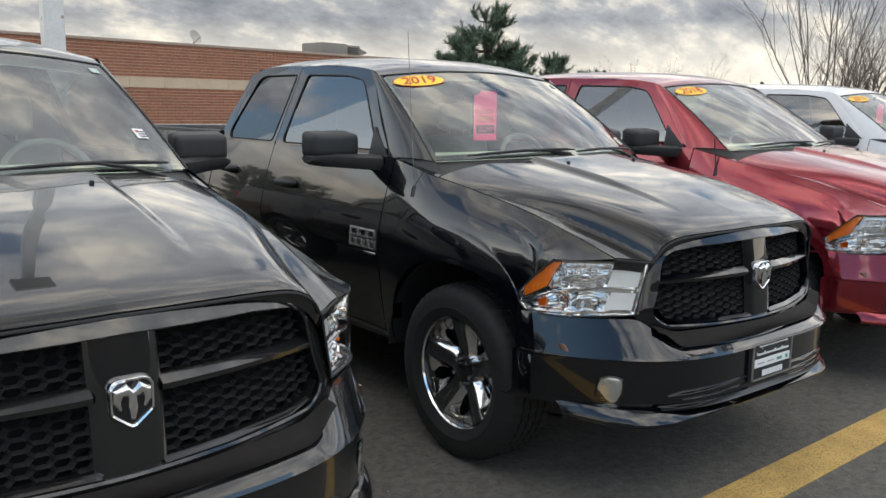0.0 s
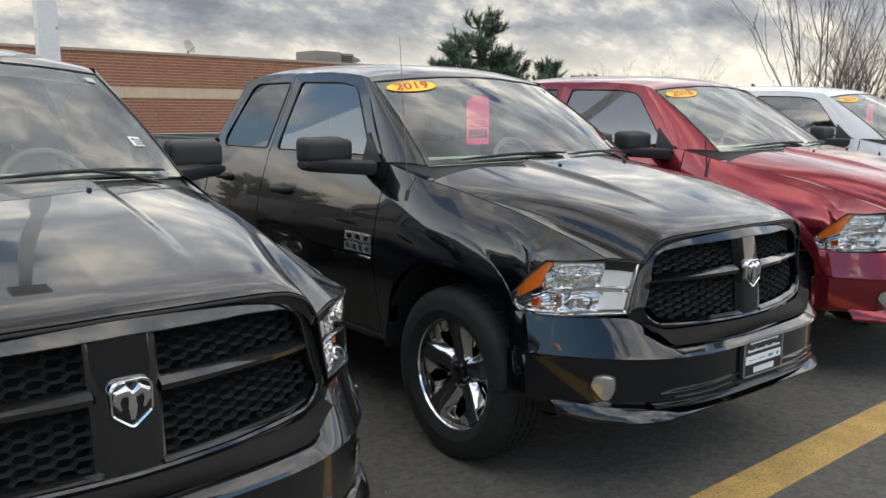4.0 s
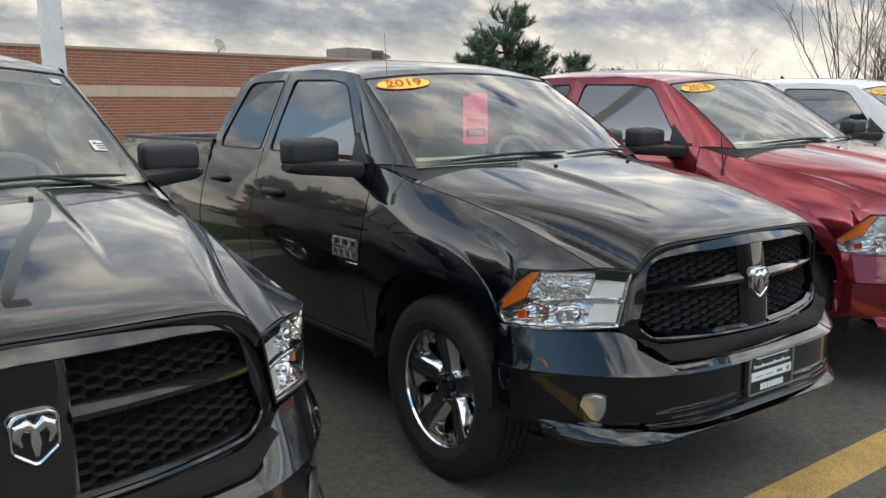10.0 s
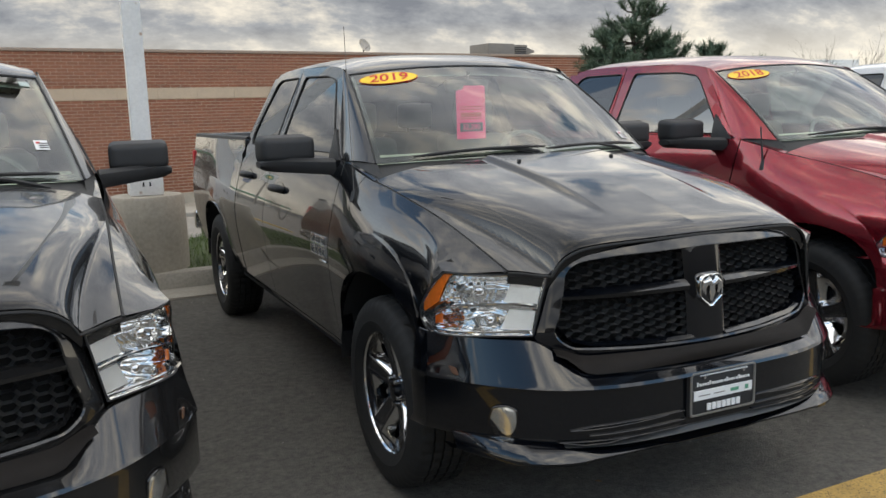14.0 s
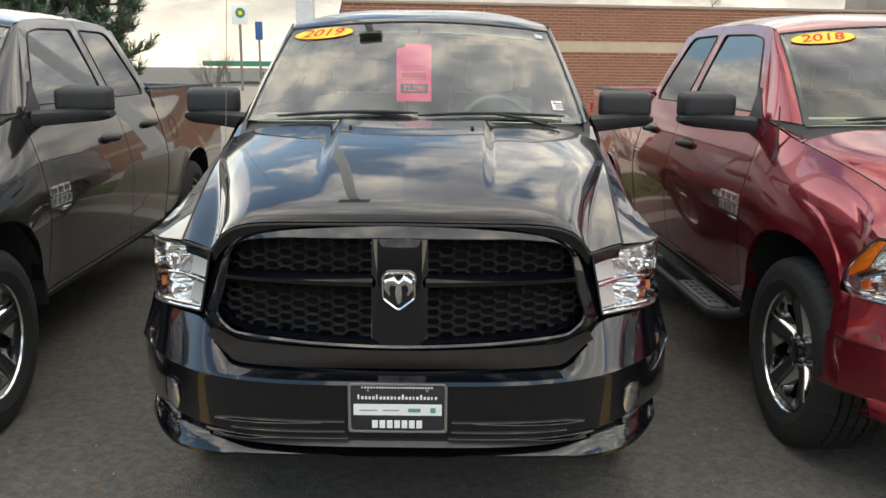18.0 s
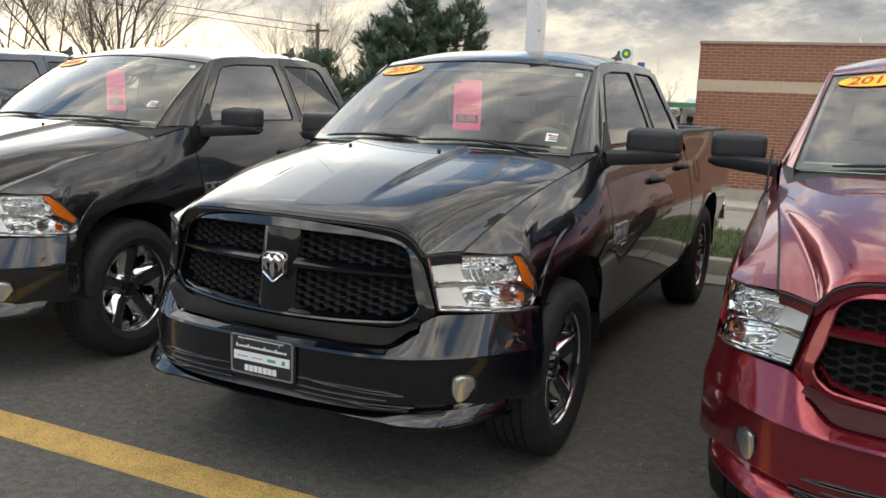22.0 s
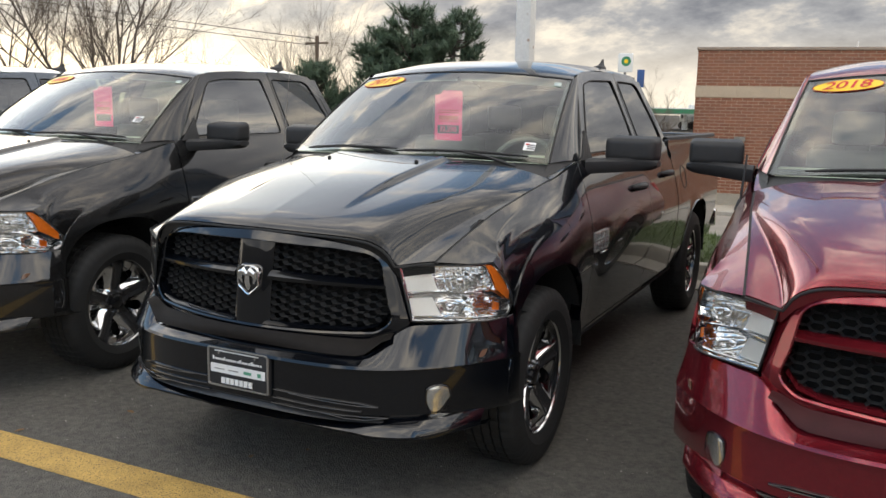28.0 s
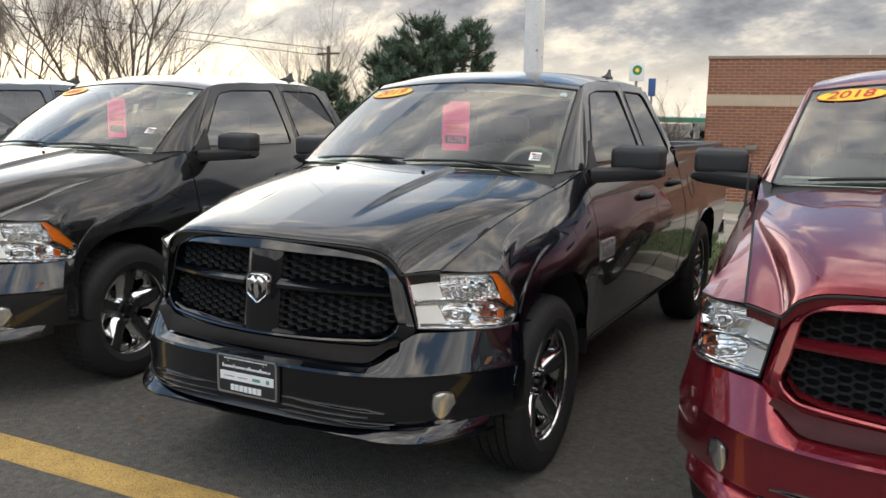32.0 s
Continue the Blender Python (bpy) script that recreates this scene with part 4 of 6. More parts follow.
        return x, y + dy, z

    grid(bm, chin, 64, 6)
    part("chin_spoiler", bm, PAINT_NAVY, truck, "body-coloured chin spoiler", sharp=35)
    # plate holder
    bm = bmesh.new()
    box(bm, -0.152, 0.152, -1.0380, -0.9900, 0.478, 0.640, 0.008)
    pl = part("dealer_plate", bm, BLACK, truck, "black dealer plate in a grey frame")
    bm = bmesh.new()
    fr = rounded([(-0.152, 0.482), (0.152, 0.482), (0.152, 0.644), (-0.152, 0.644)], 0.012, 3)
    loft(bm, [[(x * k, -1.0385 + d, 0.563 + (z - 0.563) * kz) for x, z in fr] for k, kz, d in ((1.0, 1.0, 0.0), (0.985, 0.97, -0.005), (0.955, 0.92, -0.005), (0.94, 0.90, 0.0))])
    part("plate_frame", bm, ROOFUNIT, pl)
    bm = bmesh.new()
    box(bm, -0.135, 0.135, -1.0415, -1.0380, 0.540, 0.575)
    part("white_band", bm, WHITE, pl)
    bm = bmesh.new()
    for x0, x1, z0, z1 in ((-0.115, -0.062, 0.555, 0.558), (-0.045, 0.005, 0.555, 0.558)):
        box(bm, x0, x1, -1.0430, -1.0420, z0, z1)
    part("thin_line", bm, ROOFUNIT, pl)
    bm = bmesh.new()
    box(bm, 0.032, 0.070, -1.0430, -1.0420, 0.551, 0.563)
    part("green_mark", bm, GREEN, pl)
    bm = bmesh.new()
    box(bm, 0.100, 0.116, -1.0430, -1.0420, 0.549, 0.565)
    part("green_mark", bm, GREEN, pl)
    bm = bmesh.new()
    for k in range(22):
        w = 0.0085 if k % 5 else 0.006
        x0 = -0.122 + k * 0.0112
        box(bm, x0, x0 + w * 0.8, -1.0430, -1.0390, 0.592, 0.600 + (0.006 if k in (0, 5, 12, 17) else 0))
    part("lettering_line", bm, WHITE, pl)
    for k in range(7):
        bm = bmesh.new()
        box(bm, -0.078 + k * 0.0226, -0.078 + k * 0.0226 + 0.017, -1.0460, -1.0415, 0.500, 0.524)
        part("lettering_bar", bm, WHITE, pl)
    bm = bmesh.new()
    for k in range(24):
        box(bm, -0.11 + k * 0.0092, -0.11 + k * 0.0092 + 0.005, -1.0445, -1.0420, 0.628, 0.633)
    part("header_line", bm, WHITE, pl)
    for s in (1, -1):
        bm = bmesh.new()
        bmesh.ops.create_cone(bm, cap_ends=True, segments=10, radius1=0.006, radius2=0.005, depth=0.006, matrix=Matrix.Translation((s * 0.09, -1.0420, 0.622)) @ Matrix.Rotation(math.pi / 2, 4, "X"))
        part("screw", bm, CHROME, pl)


def build_body(truck):
    rim = [(0.0, (0.948, -0.478, 0.60)), (0.34, (0.926, -0.455, 0.772)), (0.43, (0.906, -0.405, 0.800)), (0.50, lamp_surface(1.0, 1.0, 1)), (0.60, lamp_surface(0.93, 1.0, 1)), (0.70, lamp_surface(0.86, 1.0, 1)), (0.80, lamp_surface(0.78, 1.0, 1)), (0.88, lamp_surface(0.70, 1.0, 1)), (0.94, lamp_surface(0.50, 1.0, 1)), (1.0, (0.724, -0.757, 1.025))]
    rim = [(v, Vector(c) + (Vector((0.003, -0.001, 0.004)) if 0.5 <= v < 1 else Vector())) for v, c in rim]

    def fender(u, v):
        for (v0, a), (v1, b) in zip(rim, rim[1:]):
            if v <= v1:
                edge = a.lerp(b, (v - v0) / (v1 - v0))
                break
        y = lerp(edge.y, 0.577, u)
        z = lerp(low_edge(y, 0.455), curve(ZT, y), v)
        z0 = lerp(low_edge(edge.y, 0.455), curve(ZT, edge.y), v)
        w = (1 - u) ** lerp(16, 5, smooth01((v - 0.30) / 0.25))
        dx = edge.x - side_x(edge.y, edge.z)
        zz = z + (edge.z - z0) * w
        return side_x(y, zz) + dx * w, y, zz

    sided("front_fender", fender, 60, 50, PAINT_NAVY, truck)
    sided("front_door", lambda u, v: (lambda y, z: (side_x(y, z), y, z))(lerp(0.585, 1.898, u), lerp(0.475, curve(ZT, lerp(0.585, 1.898, u)) + 0.002, v)), 30, 24, PAINT_NAVY, truck)
    sided("rear_door", lambda u, v: (lambda y, z: (side_x(y, z), y, z))(lerp(1.906, CAB_END, u), lerp(0.475, 1.368, v)), 22, 20, PAINT_NAVY, truck)
    sided("rocker_panel", lambda u, v: (lambda y, z: (side_x(y, max(z, 0.43)) - 0.10 * (1 - v) ** 2, y, z))(lerp(0.50, 2.98, u), lerp(0.375, 0.468, v)), 20, 6, PAINT_NAVY, truck)
    sided("bed_side", lambda u, v: (lambda y, z: (side_x(y, z, True), y, z))(lerp(BED_Y0, 4.735, u), lerp(low_edge(lerp(BED_Y0, 4.735, u), 0.50), 1.405, v)), 44, 20, PAINT_NAVY, truck)
    sided("arch_lip", lambda u, v: (lambda a: (lambda y, z: (side_x(y, z) - 0.055 * v, y, z - 0.0))(-ARCH * math.cos(a) * (1 - 0.004 * v), low_edge(-ARCH * math.cos(a) * 0.999, 0.44)))(lerp(0.30, 2.95, u)), 30, 3, PAINT_NAVY, truck)
    sided("rear_arch_lip", lambda u, v: (lambda a: (lambda y, z: (side_x(y, z) - 0.055 * v, y, z))(WB - ARCH * math.cos(a), low_edge(WB - ARCH * math.cos(a) * 0.999, 0.44)))(lerp(0.20, 2.95, u)), 30, 3, PAINT_NAVY, truck)
    # bed: rail caps, inner walls, floor, tailgate
    sided("bed_rail_cap", lambda u, v: (lambda y: (lambda q: (q[0], y, q[1]))((lambda a: (a[0] - 0.022 * (y - 2.8) / 1.9 - 0.040 * (1 - smooth01((y - 2.73) / 1.2)), a[1]))([(0.866, 1.402), (0.863, 1.424), (0.850, 1.432), (0.790, 1.430), (0.780, 1.415)][round(v * 4)])))(lerp(BED_Y0, 4.735, u)), 12, 4, BLACK, truck, "black plastic bed rail cap")
    sided("bed_inner_wall", lambda u, v: (0.775 - 0.02 * math.sin(v * 9), lerp(2.78, 4.69, u), lerp(0.85, 1.416, v)), 10, 8, DARK, truck)
    bm = bmesh.new()
    grid(bm, lambda u, v: (lerp(-0.80, 0.80, u), lerp(2.76, 4.72, v), 0.86 + 0.012 * (int(u * 40) % 2)), 40, 6)
    part("bed_floor", bm, DARK, truck)
    bm = bmesh.new()
    box(bm, -0.83, 0.83, 2.736, 2.79, 0.60, 1.415, 0.01)
    part("bed_front_wall", bm, PAINT_NAVY, truck)
    sided("bed_front_cap", lambda u, v: (lambda z: (lerp(0.78, side_x(BED_Y0, z, True), u), BED_Y0 + 0.001, z))(lerp(0.50, 1.405, v)), 4, 12, PAINT_NAVY, truck)
    bm = bmesh.new()
    box(bm, -0.77, 0.77, 4.69, 4.755, 0.80, 1.425, 0.015)
    part("tailgate", bm, PAINT_NAVY, truck)
    bm = bmesh.new()
    box(bm, -0.90, 0.90, 4.76, 4.86, 0.55, 0.72, 0.03, 3)
    part("rear_bumper", bm, CHROME, truck)
    for s in (1, -1):
        bm = bmesh.new()
        box(bm, *sorted((s * 0.77, s * 0.885)), 4.70, 4.762, 0.86, 1.28, 0.015)
        part("tail_lamp", bm, RED_INK, truck, "red tail lamp")
    # hood
    bm = bmesh.new()
    grid(bm, hood_uv, 220, 84)
    part("hood", bm, PAINT_NAVY, truck, sharp=70)
    bm = bmesh.new()
    grid(bm, lambda u, v: (lambda p: (p[0] * (1 - 0.004 * v), p[1] + 0.014 * v, p[2] - 0.050 * v))(hood_uv(u, 0.0)), 64, 3)
    part("hood_lip", bm, PAINT_NAVY, truck)
    bm = bmesh.new()
    grid(bm, lambda u, v: (lambda p: (p[0], p[1], p[2] - 0.045))(hood_uv(u, lerp(0.06, 1.0, v))), 48, 24)
    part("hood_lining", bm, DARK, truck)
    for s in (1, -1):
        bm = bmesh.new()
        tube(bm, [(s * (curve(XT, y) - 0.0045), y, curve(ZT, y) - 0.007) for y in np.linspace(-0.757, 0.265, 30)], 0.0075, 6)
        part("hood_seam", bm, SEAL, truck)
    bm = bmesh.new()
    tube(bm, [(p[0], p[1] - 0.004, p[2] - 0.009) for p in [hood_uv(k / 60, 0.0) for k in range(61)]], 0.005, 6)
    part("hood_seal", bm, SEAL, truck)
    # cowl and windshield
    bm = bmesh.new()

    def cowl(u, v):
        a, b = Vector(hood_uv(u, 1.0)), Vector(windshield(u, 0.0))
        p = a.lerp(b, v) + Vector((0, -0.02 + 0.04 * v, -0.018 + 0.010 * v))
        return p.x, p.y, p.z

    grid(bm, cowl, 30, 3)
    part("cowl", bm, BLACK, truck, "black plastic cowl below the windshield")
    bm = bmesh.new()
    grid(bm, windshield, 28, 16)
    w = part("windshield", bm, WINDSHIELD, truck, "tinted windshield mirroring the clouds")
    w.visible_shadow = False
    bm = bmesh.new()
    edge = [windshield(0.0, k / 16) for k in range(17)] + [windshield(k / 28, 1.0) for k in range(1, 29)] + [windshield(1.0, 1 - k / 16) for k in range(1, 17)]
    tube(bm, edge, 0.0055, 6)
    part("windshield_seal", bm, SEAL, truck)
    bm = bmesh.new()
    for u0, u1, v0, v1 in ((0.0, 0.018, 0, 1), (0.982, 1.0, 0, 1), (0, 1, 0, 0.055), (0, 1, 0.992, 1.0)):
        grid(bm, lambda u, v: (lambda p: (p[0], p[1] + 0.004, p[2] - 0.004))(windshield(lerp(u0, u1, u), lerp(v0, v1, v))), 12, 8)
    part("ceramic_border", bm, GLOSSBLACK, truck, "black border of the windshield")
    # roof, pillars, doors' upper frames
    bm = bmesh.new()
    grid(bm, roof, 28, 30)
    part("roof_panel", bm, PAINT_NAVY, truck, sharp=60)
    bm = bmesh.new()
    grid(bm, lambda u, v: (lambda p: (p[0] * 0.97, p[1] * 0.98 + 0.03, p[2] - 0.05))(roof(u, v)), 10, 8)
    part("headliner", bm, CABIN, truck)
    FD = [(0.640, 1.356), (0.80, 1.52), (1.03, 1.775), (1.10, 1.808), (1.30, 1.830), (1.898, 1.852), (1.898, 1.366)]
    RD = [(1.906, 1.366), (1.906, 1.852), (2.40, 1.853), (2.52, 1.835), (2.57, 1.78), (2.69, 1.45), (CAB_END, 1.368)]
    FW = [(0.765, 1.382), (1.075, 1.715), (1.13, 1.752), (1.30, 1.778), (1.785, 1.794), (1.815, 1.384)]
    RW = [(1.945, 1.386), (1.925, 1.797), (2.38, 1.799), (2.455, 1.775), (2.60, 1.435), (2.575, 1.386)]
    for s in (1, -1):
        for nm, o, w_, gl in (("front_door_frame", FD, FW, GLASS), ("rear_door_frame", RD, RW, GLASS_DARK)):
            hole = rounded(w_, 0.035, 3)
            d = part(nm, fill_panel(rounded(o, 0.02, 2), [hole], gx, s, 0.018), PAINT_NAVY, truck, smooth=False)
            bm = bmesh.new()
            tube(bm, [(s * (gx(y, z) + 0.001), y, z) for y, z in hole + hole[:1]], 0.0045, 6, cap=False)
            part("window_seal", bm, SEAL, d)
            bm = bmesh.new()
            y0, y1 = min(y for y, z in hole), max(y for y, z in hole)
            z0, z1 = min(z for y, z in hole), max(z for y, z in hole)
            grid(bm, lambda u, v: (0, lerp(y0, y1, u), lerp(z0, z1, v)), 14, 10)
            mid = Vector((0, (y0 + y1) / 2, (z0 + z1) / 2))
            for (ya, za), (yb, zb) in zip(hole, hole[1:] + hole[:1]):
                n = Vector((0, zb - za, ya - yb))
                if n.length > 1e-5:
                    n = n if n.dot(mid - Vector((0, ya, za))) < 0 else -n
                    bmesh.ops.bisect_plane(bm, geom=bm.verts[:] + bm.edges[:] + bm.faces[:], plane_co=(0, ya, za), plane_no=n, clear_outer=True)
            for v in bm.verts:
                v.co.x = s * (gx(v.co.y, v.co.z) - 0.006)
            pn = part("side_window", bm, gl, d, "tinted side window")
            pn.visible_shadow = False
        # windshield pillar
        bm = bmesh.new()

        def pillar(u, v):
            a = Vector(windshield(1.0, u))
            d0, d1 = Vector((0.824, 0.630, 1.350)), Vector((gx(1.075, 1.80) + 0.004, 1.075, 1.803))
            b = d0.lerp(d1, u)
            p = a.lerp(b, v)
            k = 4 * v * (1 - v) * 0.012
            return s * (p.x + k), p.y - k * 0.4, p.z + k * 0.6

        grid(bm, pillar, 14, 6)
        part("windshield_pillar", bm, PAINT_NAVY, truck)
        bm = bmesh.new()

        def corner(u, v):
            y = lerp(0.27, 0.66, u)
            a = Vector((curve(XT, y), y, curve(ZT, y)))
            b = Vector((lerp(0.768, 0.815, u), lerp(0.285, 0.62, u), lerp(1.286, 1.362, u)))
            p = a.lerp(b, v)
            return s * p.x, p.y, p.z

        grid(bm, corner, 6, 2)
        part("cowl_corner", bm, PAINT_NAVY, truck)
        bm = bmesh.new()
        o0, o1, i0, i1 = Vector((0.797, 0.275, 1.264)), Vector((0.816, 0.620, 1.360)), Vector((0.752, 0.262, 1.270)), Vector((0.754, 0.372, 1.352))
        grid(bm, lambda u, v: (lambda p: (s * p.x, p.y, p.z + 0.006 * math.sin(v * math.pi)))(o0.lerp(o1, u).lerp(i0.lerp(i1, u), v)), 6, 4)
        part("cowl_side", bm, BLACK, truck)
        bm = bmesh.new()
        grid(bm, lambda u, v: (lambda y: (s * lerp(gx(y, 1.85) + 0.002, roof(1.0, (y - 0.985) / 1.595)[0], v), y, lerp(1.846 if y > 1.5 else lerp(1.790, 1.846, smooth01((y - 1.0) / 0.5)), roof(1.0, (y - 0.985) / 1.595)[2] + 0.002, v)))(lerp(1.03, 2.54, u)), 20, 2)
        part("roof_rail", bm, PAINT_NAVY, truck)
    # back of the cab
    bm = bmesh.new()

    def back(u, v):
        t = 2 * u - 1
        z = lerp(0.80, 1.82, v)
        y = CAB_END + 0.004 - 0.11 * smooth01((z - 1.37) / 0.45)
        return t * (gx(2.7, z) if z > 1.365 else 0.86), y, z

    grid(bm, back, 16, 14)
    part("cab_back", bm, PAINT_NAVY, truck)
    bm = bmesh.new()
    grid(bm, lambda u, v: (lambda z: ((2 * u - 1) * (0.70 - 0.22 * (z - 1.4)), CAB_END + 0.012 - 0.11 * smooth01((z - 1.37) / 0.45), z))(lerp(1.42, 1.76, v)), 6, 6)
    part("rear_window", bm, GLOSSBLACK, truck)
    for s in (1, -1):
        bm = bmesh.new()
        grid(bm, lambda u, v: (s * gx(2.7, lerp(1.37, 1.82, v)), lerp(2.64 - 0.09 * v, CAB_END + 0.004 - 0.11 * smooth01(v), u), lerp(1.37, 1.82, v)), 3, 8)
        part("cab_rear_corner", bm, PAINT_NAVY, truck)
    # dark inner shell, floor and wheel wells
    bm = bmesh.new()
    for s in (1, -1):
        grid(bm, lambda u, v: (s * (side_x(lerp(-0.3, 2.8, u), lerp(0.5, 1.3, v)) - 0.05 - (0.35 if lerp(-0.3, 2.8, u) < 0.55 and v < 0.62 else 0)), lerp(-0.3, 2.8, u), lerp(0.5, 1.27 if lerp(-0.3, 2.8, u) > 0.5 else 1.12, v)), 24, 10)
    part("inner_shell", bm, DARK, truck)
    bm = bmesh.new()
    box(bm, -0.60, 0.60, -0.80, 4.70, 0.42, 0.80)
    box(bm, -0.86, 0.86, 0.56, 2.95, 0.42, 0.50)
    box(bm, -0.84, 0.84, 4.10, 4.68, 0.50, 0.84)
    part("chassis", bm, DARK, truck, smooth=False)
    for s in (1, -1):
        for ya in (0.0, WB):
            bm = bmesh.new()
            grid(bm, lambda u, v: (s * lerp(0.55, 0.915, v), ya - (ARCH + 0.02) * math.cos(lerp(0.0, math.pi, u)), AXLE_Z + (ARCH + 0.02) * math.sin(lerp(0.0, math.pi, u))), 16, 2)
            part("wheel_well", bm, DARK, truck)
    # fuel flap on the driver's side bed
    bm = bmesh.new()
    tube(bm, [(side_x(3.05, z, True) + 0.001, 3.02 + 0.09 * math.cos(a), z) for a, z in [(2 * math.pi * k / 24, 1.13 + 0.085 * math.sin(2 * math.pi * k / 24)) for k in range(25)]], 0.0022, 5, cap=False)
    part("fuel_flap", bm, SEAL, truck)


def build_wheel(parent, s, y):
    hub = new("wheel")
    hub.parent = parent
    hub.location = (s * WHEEL_X, y, WHEEL_Z)
    if s < 0:
        hub.rotation_euler = (0, 0, math.pi)
    R = 0.412
    bm = bmesh.new()
    prof = [(-0.12, 0.262), (-0.135, 0.30), (-0.14, 0.340), (-0.128, 0.384), (-0.108, 0.404)]
    tr = []
    for k in range(5):
        a, b = -0.108 + 0.0432 * k, -0.108 + 0.0432 * (k + 1)
        tr += [(a + 0.004, R), (b - 0.005, R), (b - 0.003, R - 0.011), (b + 0.002, R - 0.011)] if k < 4 else [(a + 0.004, R), (b, R - 0.008)]
    prof += tr + [(0.128, 0.384), (0.140, 0.342), (0.137, 0.315), (0.139, 0.308), (0.130, 0.285), (0.118, 0.262), (0.10, 0.258)]
    seg = 150
    rows = []
    for k in range(seg):
        a = 2 * math.pi * k / seg
        row = []
        for i, (p, r) in enumerate(prof):
            rr = r
            if r > 0.38 and (k % 3 == 0) and abs(p) > 0.015:
                rr = r - 0.006
            row.append(bm.verts.new((p, rr * math.cos(a), rr * math.sin(a))))
        rows.append(row)
    for k in range(seg):
        a, b = rows[k], rows[(k + 1) % seg]
        for i in range(len(prof) - 1):
            bm.faces.new((a[i], a[i + 1], b[i + 1], b[i]))
    part("tyre", bm, RUBBER, hub, "black all-terrain tyre with blocky tread", sharp=35)
    # rim barrel and bright outer lip
    bm = bmesh.new()
    lathe(bm, [(0.100, 0.265), (0.111, 0.265), (0.114, 0.263), (0.110, 0.260), (0.096, 0.252)], 64)
    rim = part("rim", bm, RIM_CHROME, hub, "chrome five-spoke alloy rim", sharp=50)
    bm = bmesh.new()
    lathe(bm, [(0.104, 0.253), (0.02, 0.238), (-0.10, 0.240)], 64)
    part("rim_barrel", bm, GLOSSBLACK, rim)
    bm = bmesh.new()
    lathe(bm, [(-0.03, 0.0), (-0.03, 0.17), (-0.035, 0.236)], 40)
    part("rim_backing", bm, DARK, rim)
    bm = bmesh.new()
    lathe(bm, [(-0.02, 0.05), (-0.005, 0.06), (-0.005, 0.155), (-0.02, 0.165)], 40)
    part("brake_disc", bm, SATIN, rim)
    def polar(dep, r, a):
        return dep, r * math.cos(a), r * math.sin(a)

    def spoke_half(r):
        """Half the angle that a spoke takes up at radius r."""
        return math.asin(lerp(0.030, 0.044, (r - 0.06) / 0.19) / r)

    def face(r):
        return 0.066 + 0.036 * smooth01((r - 0.07) / 0.19)

    for k in range(5):
        a0 = 2 * math.pi * k / 5 + math.pi / 2
        bm = bmesh.new()
        grid(bm, lambda u, v: (lambda r, t: polar(face(r) - 0.010 * (1 - t * t) - 0.012 * smooth01((abs(t) - 0.86) / 0.14), r, a0 + t * spoke_half(r)))(lerp(0.066, 0.251, u), 2 * v - 1), 12, 14)
        part("spoke", bm, RIM_DARK, rim, "dark-faced spoke", sharp=30)
        # bright pocket between two spokes: sloping walls round a dark opening
        for q in (-1, 1):
            bm = bmesh.new()

            def wall(u, v):
                r = lerp(0.078, 0.253, u)
                span = math.pi / 5 - spoke_half(r)
                inner = lerp(lerp(0.10, 0.42, smooth01((r - 0.105) / 0.03)), 0.10, smooth01((r - 0.190) / 0.03))
                t = lerp(1.0, inner, v)
                dep = face(r) - 0.006 - lerp(0.030, 0.018, smooth01((r - 0.180) / 0.05)) * v**0.7 * smooth01((r - 0.07) / 0.03)
                return polar(dep, r, a0 + math.pi / 5 + q * t * span)

            grid(bm, wall, 16, 8)
            part("pocket_wall", bm, RIM_CHROME, rim, "bright chrome pocket wall", sharp=25)
        bm = bmesh.new()
        grid(bm, lambda u, v: (lambda r, t: polar(face(r) - 0.018 - 0.004 * (1 - u), r, a0 + math.pi / 5 + 0.16 * t * (math.pi / 5 - spoke_half(r))))(lerp(0.212, 0.254, u), 2 * v - 1), 5, 4)
        part("pocket_end", bm, RIM_CHROME, rim, sharp=25)
        al = a0 + math.pi / 5
        bm = bmesh.new()
        m = Matrix.Translation((0.062, 0.058 * math.cos(al), 0.058 * math.sin(al))) @ Matrix.Rotation(math.pi / 2, 4, "Y")
        bmesh.ops.create_cone(bm, cap_ends=True, segments=10, radius1=0.012, radius2=0.009, depth=0.035, matrix=m)
        part("lug_nut", bm, CHROME, rim)
    bm = bmesh.new()
    lathe(bm, [(0.03, 0.088), (0.052, 0.084), (0.060, 0.066), (0.052, 0.045)], 40)
    part("rim_hub", bm, RIM_DARK, rim)
    bm = bmesh.new()
    lathe(bm, [(0.05, 0.046), (0.078, 0.042), (0.084, 0.034), (0.084, 0.001)], 32)
    part("centre_cap", bm, GLOSSBLACK, rim)
    return hub


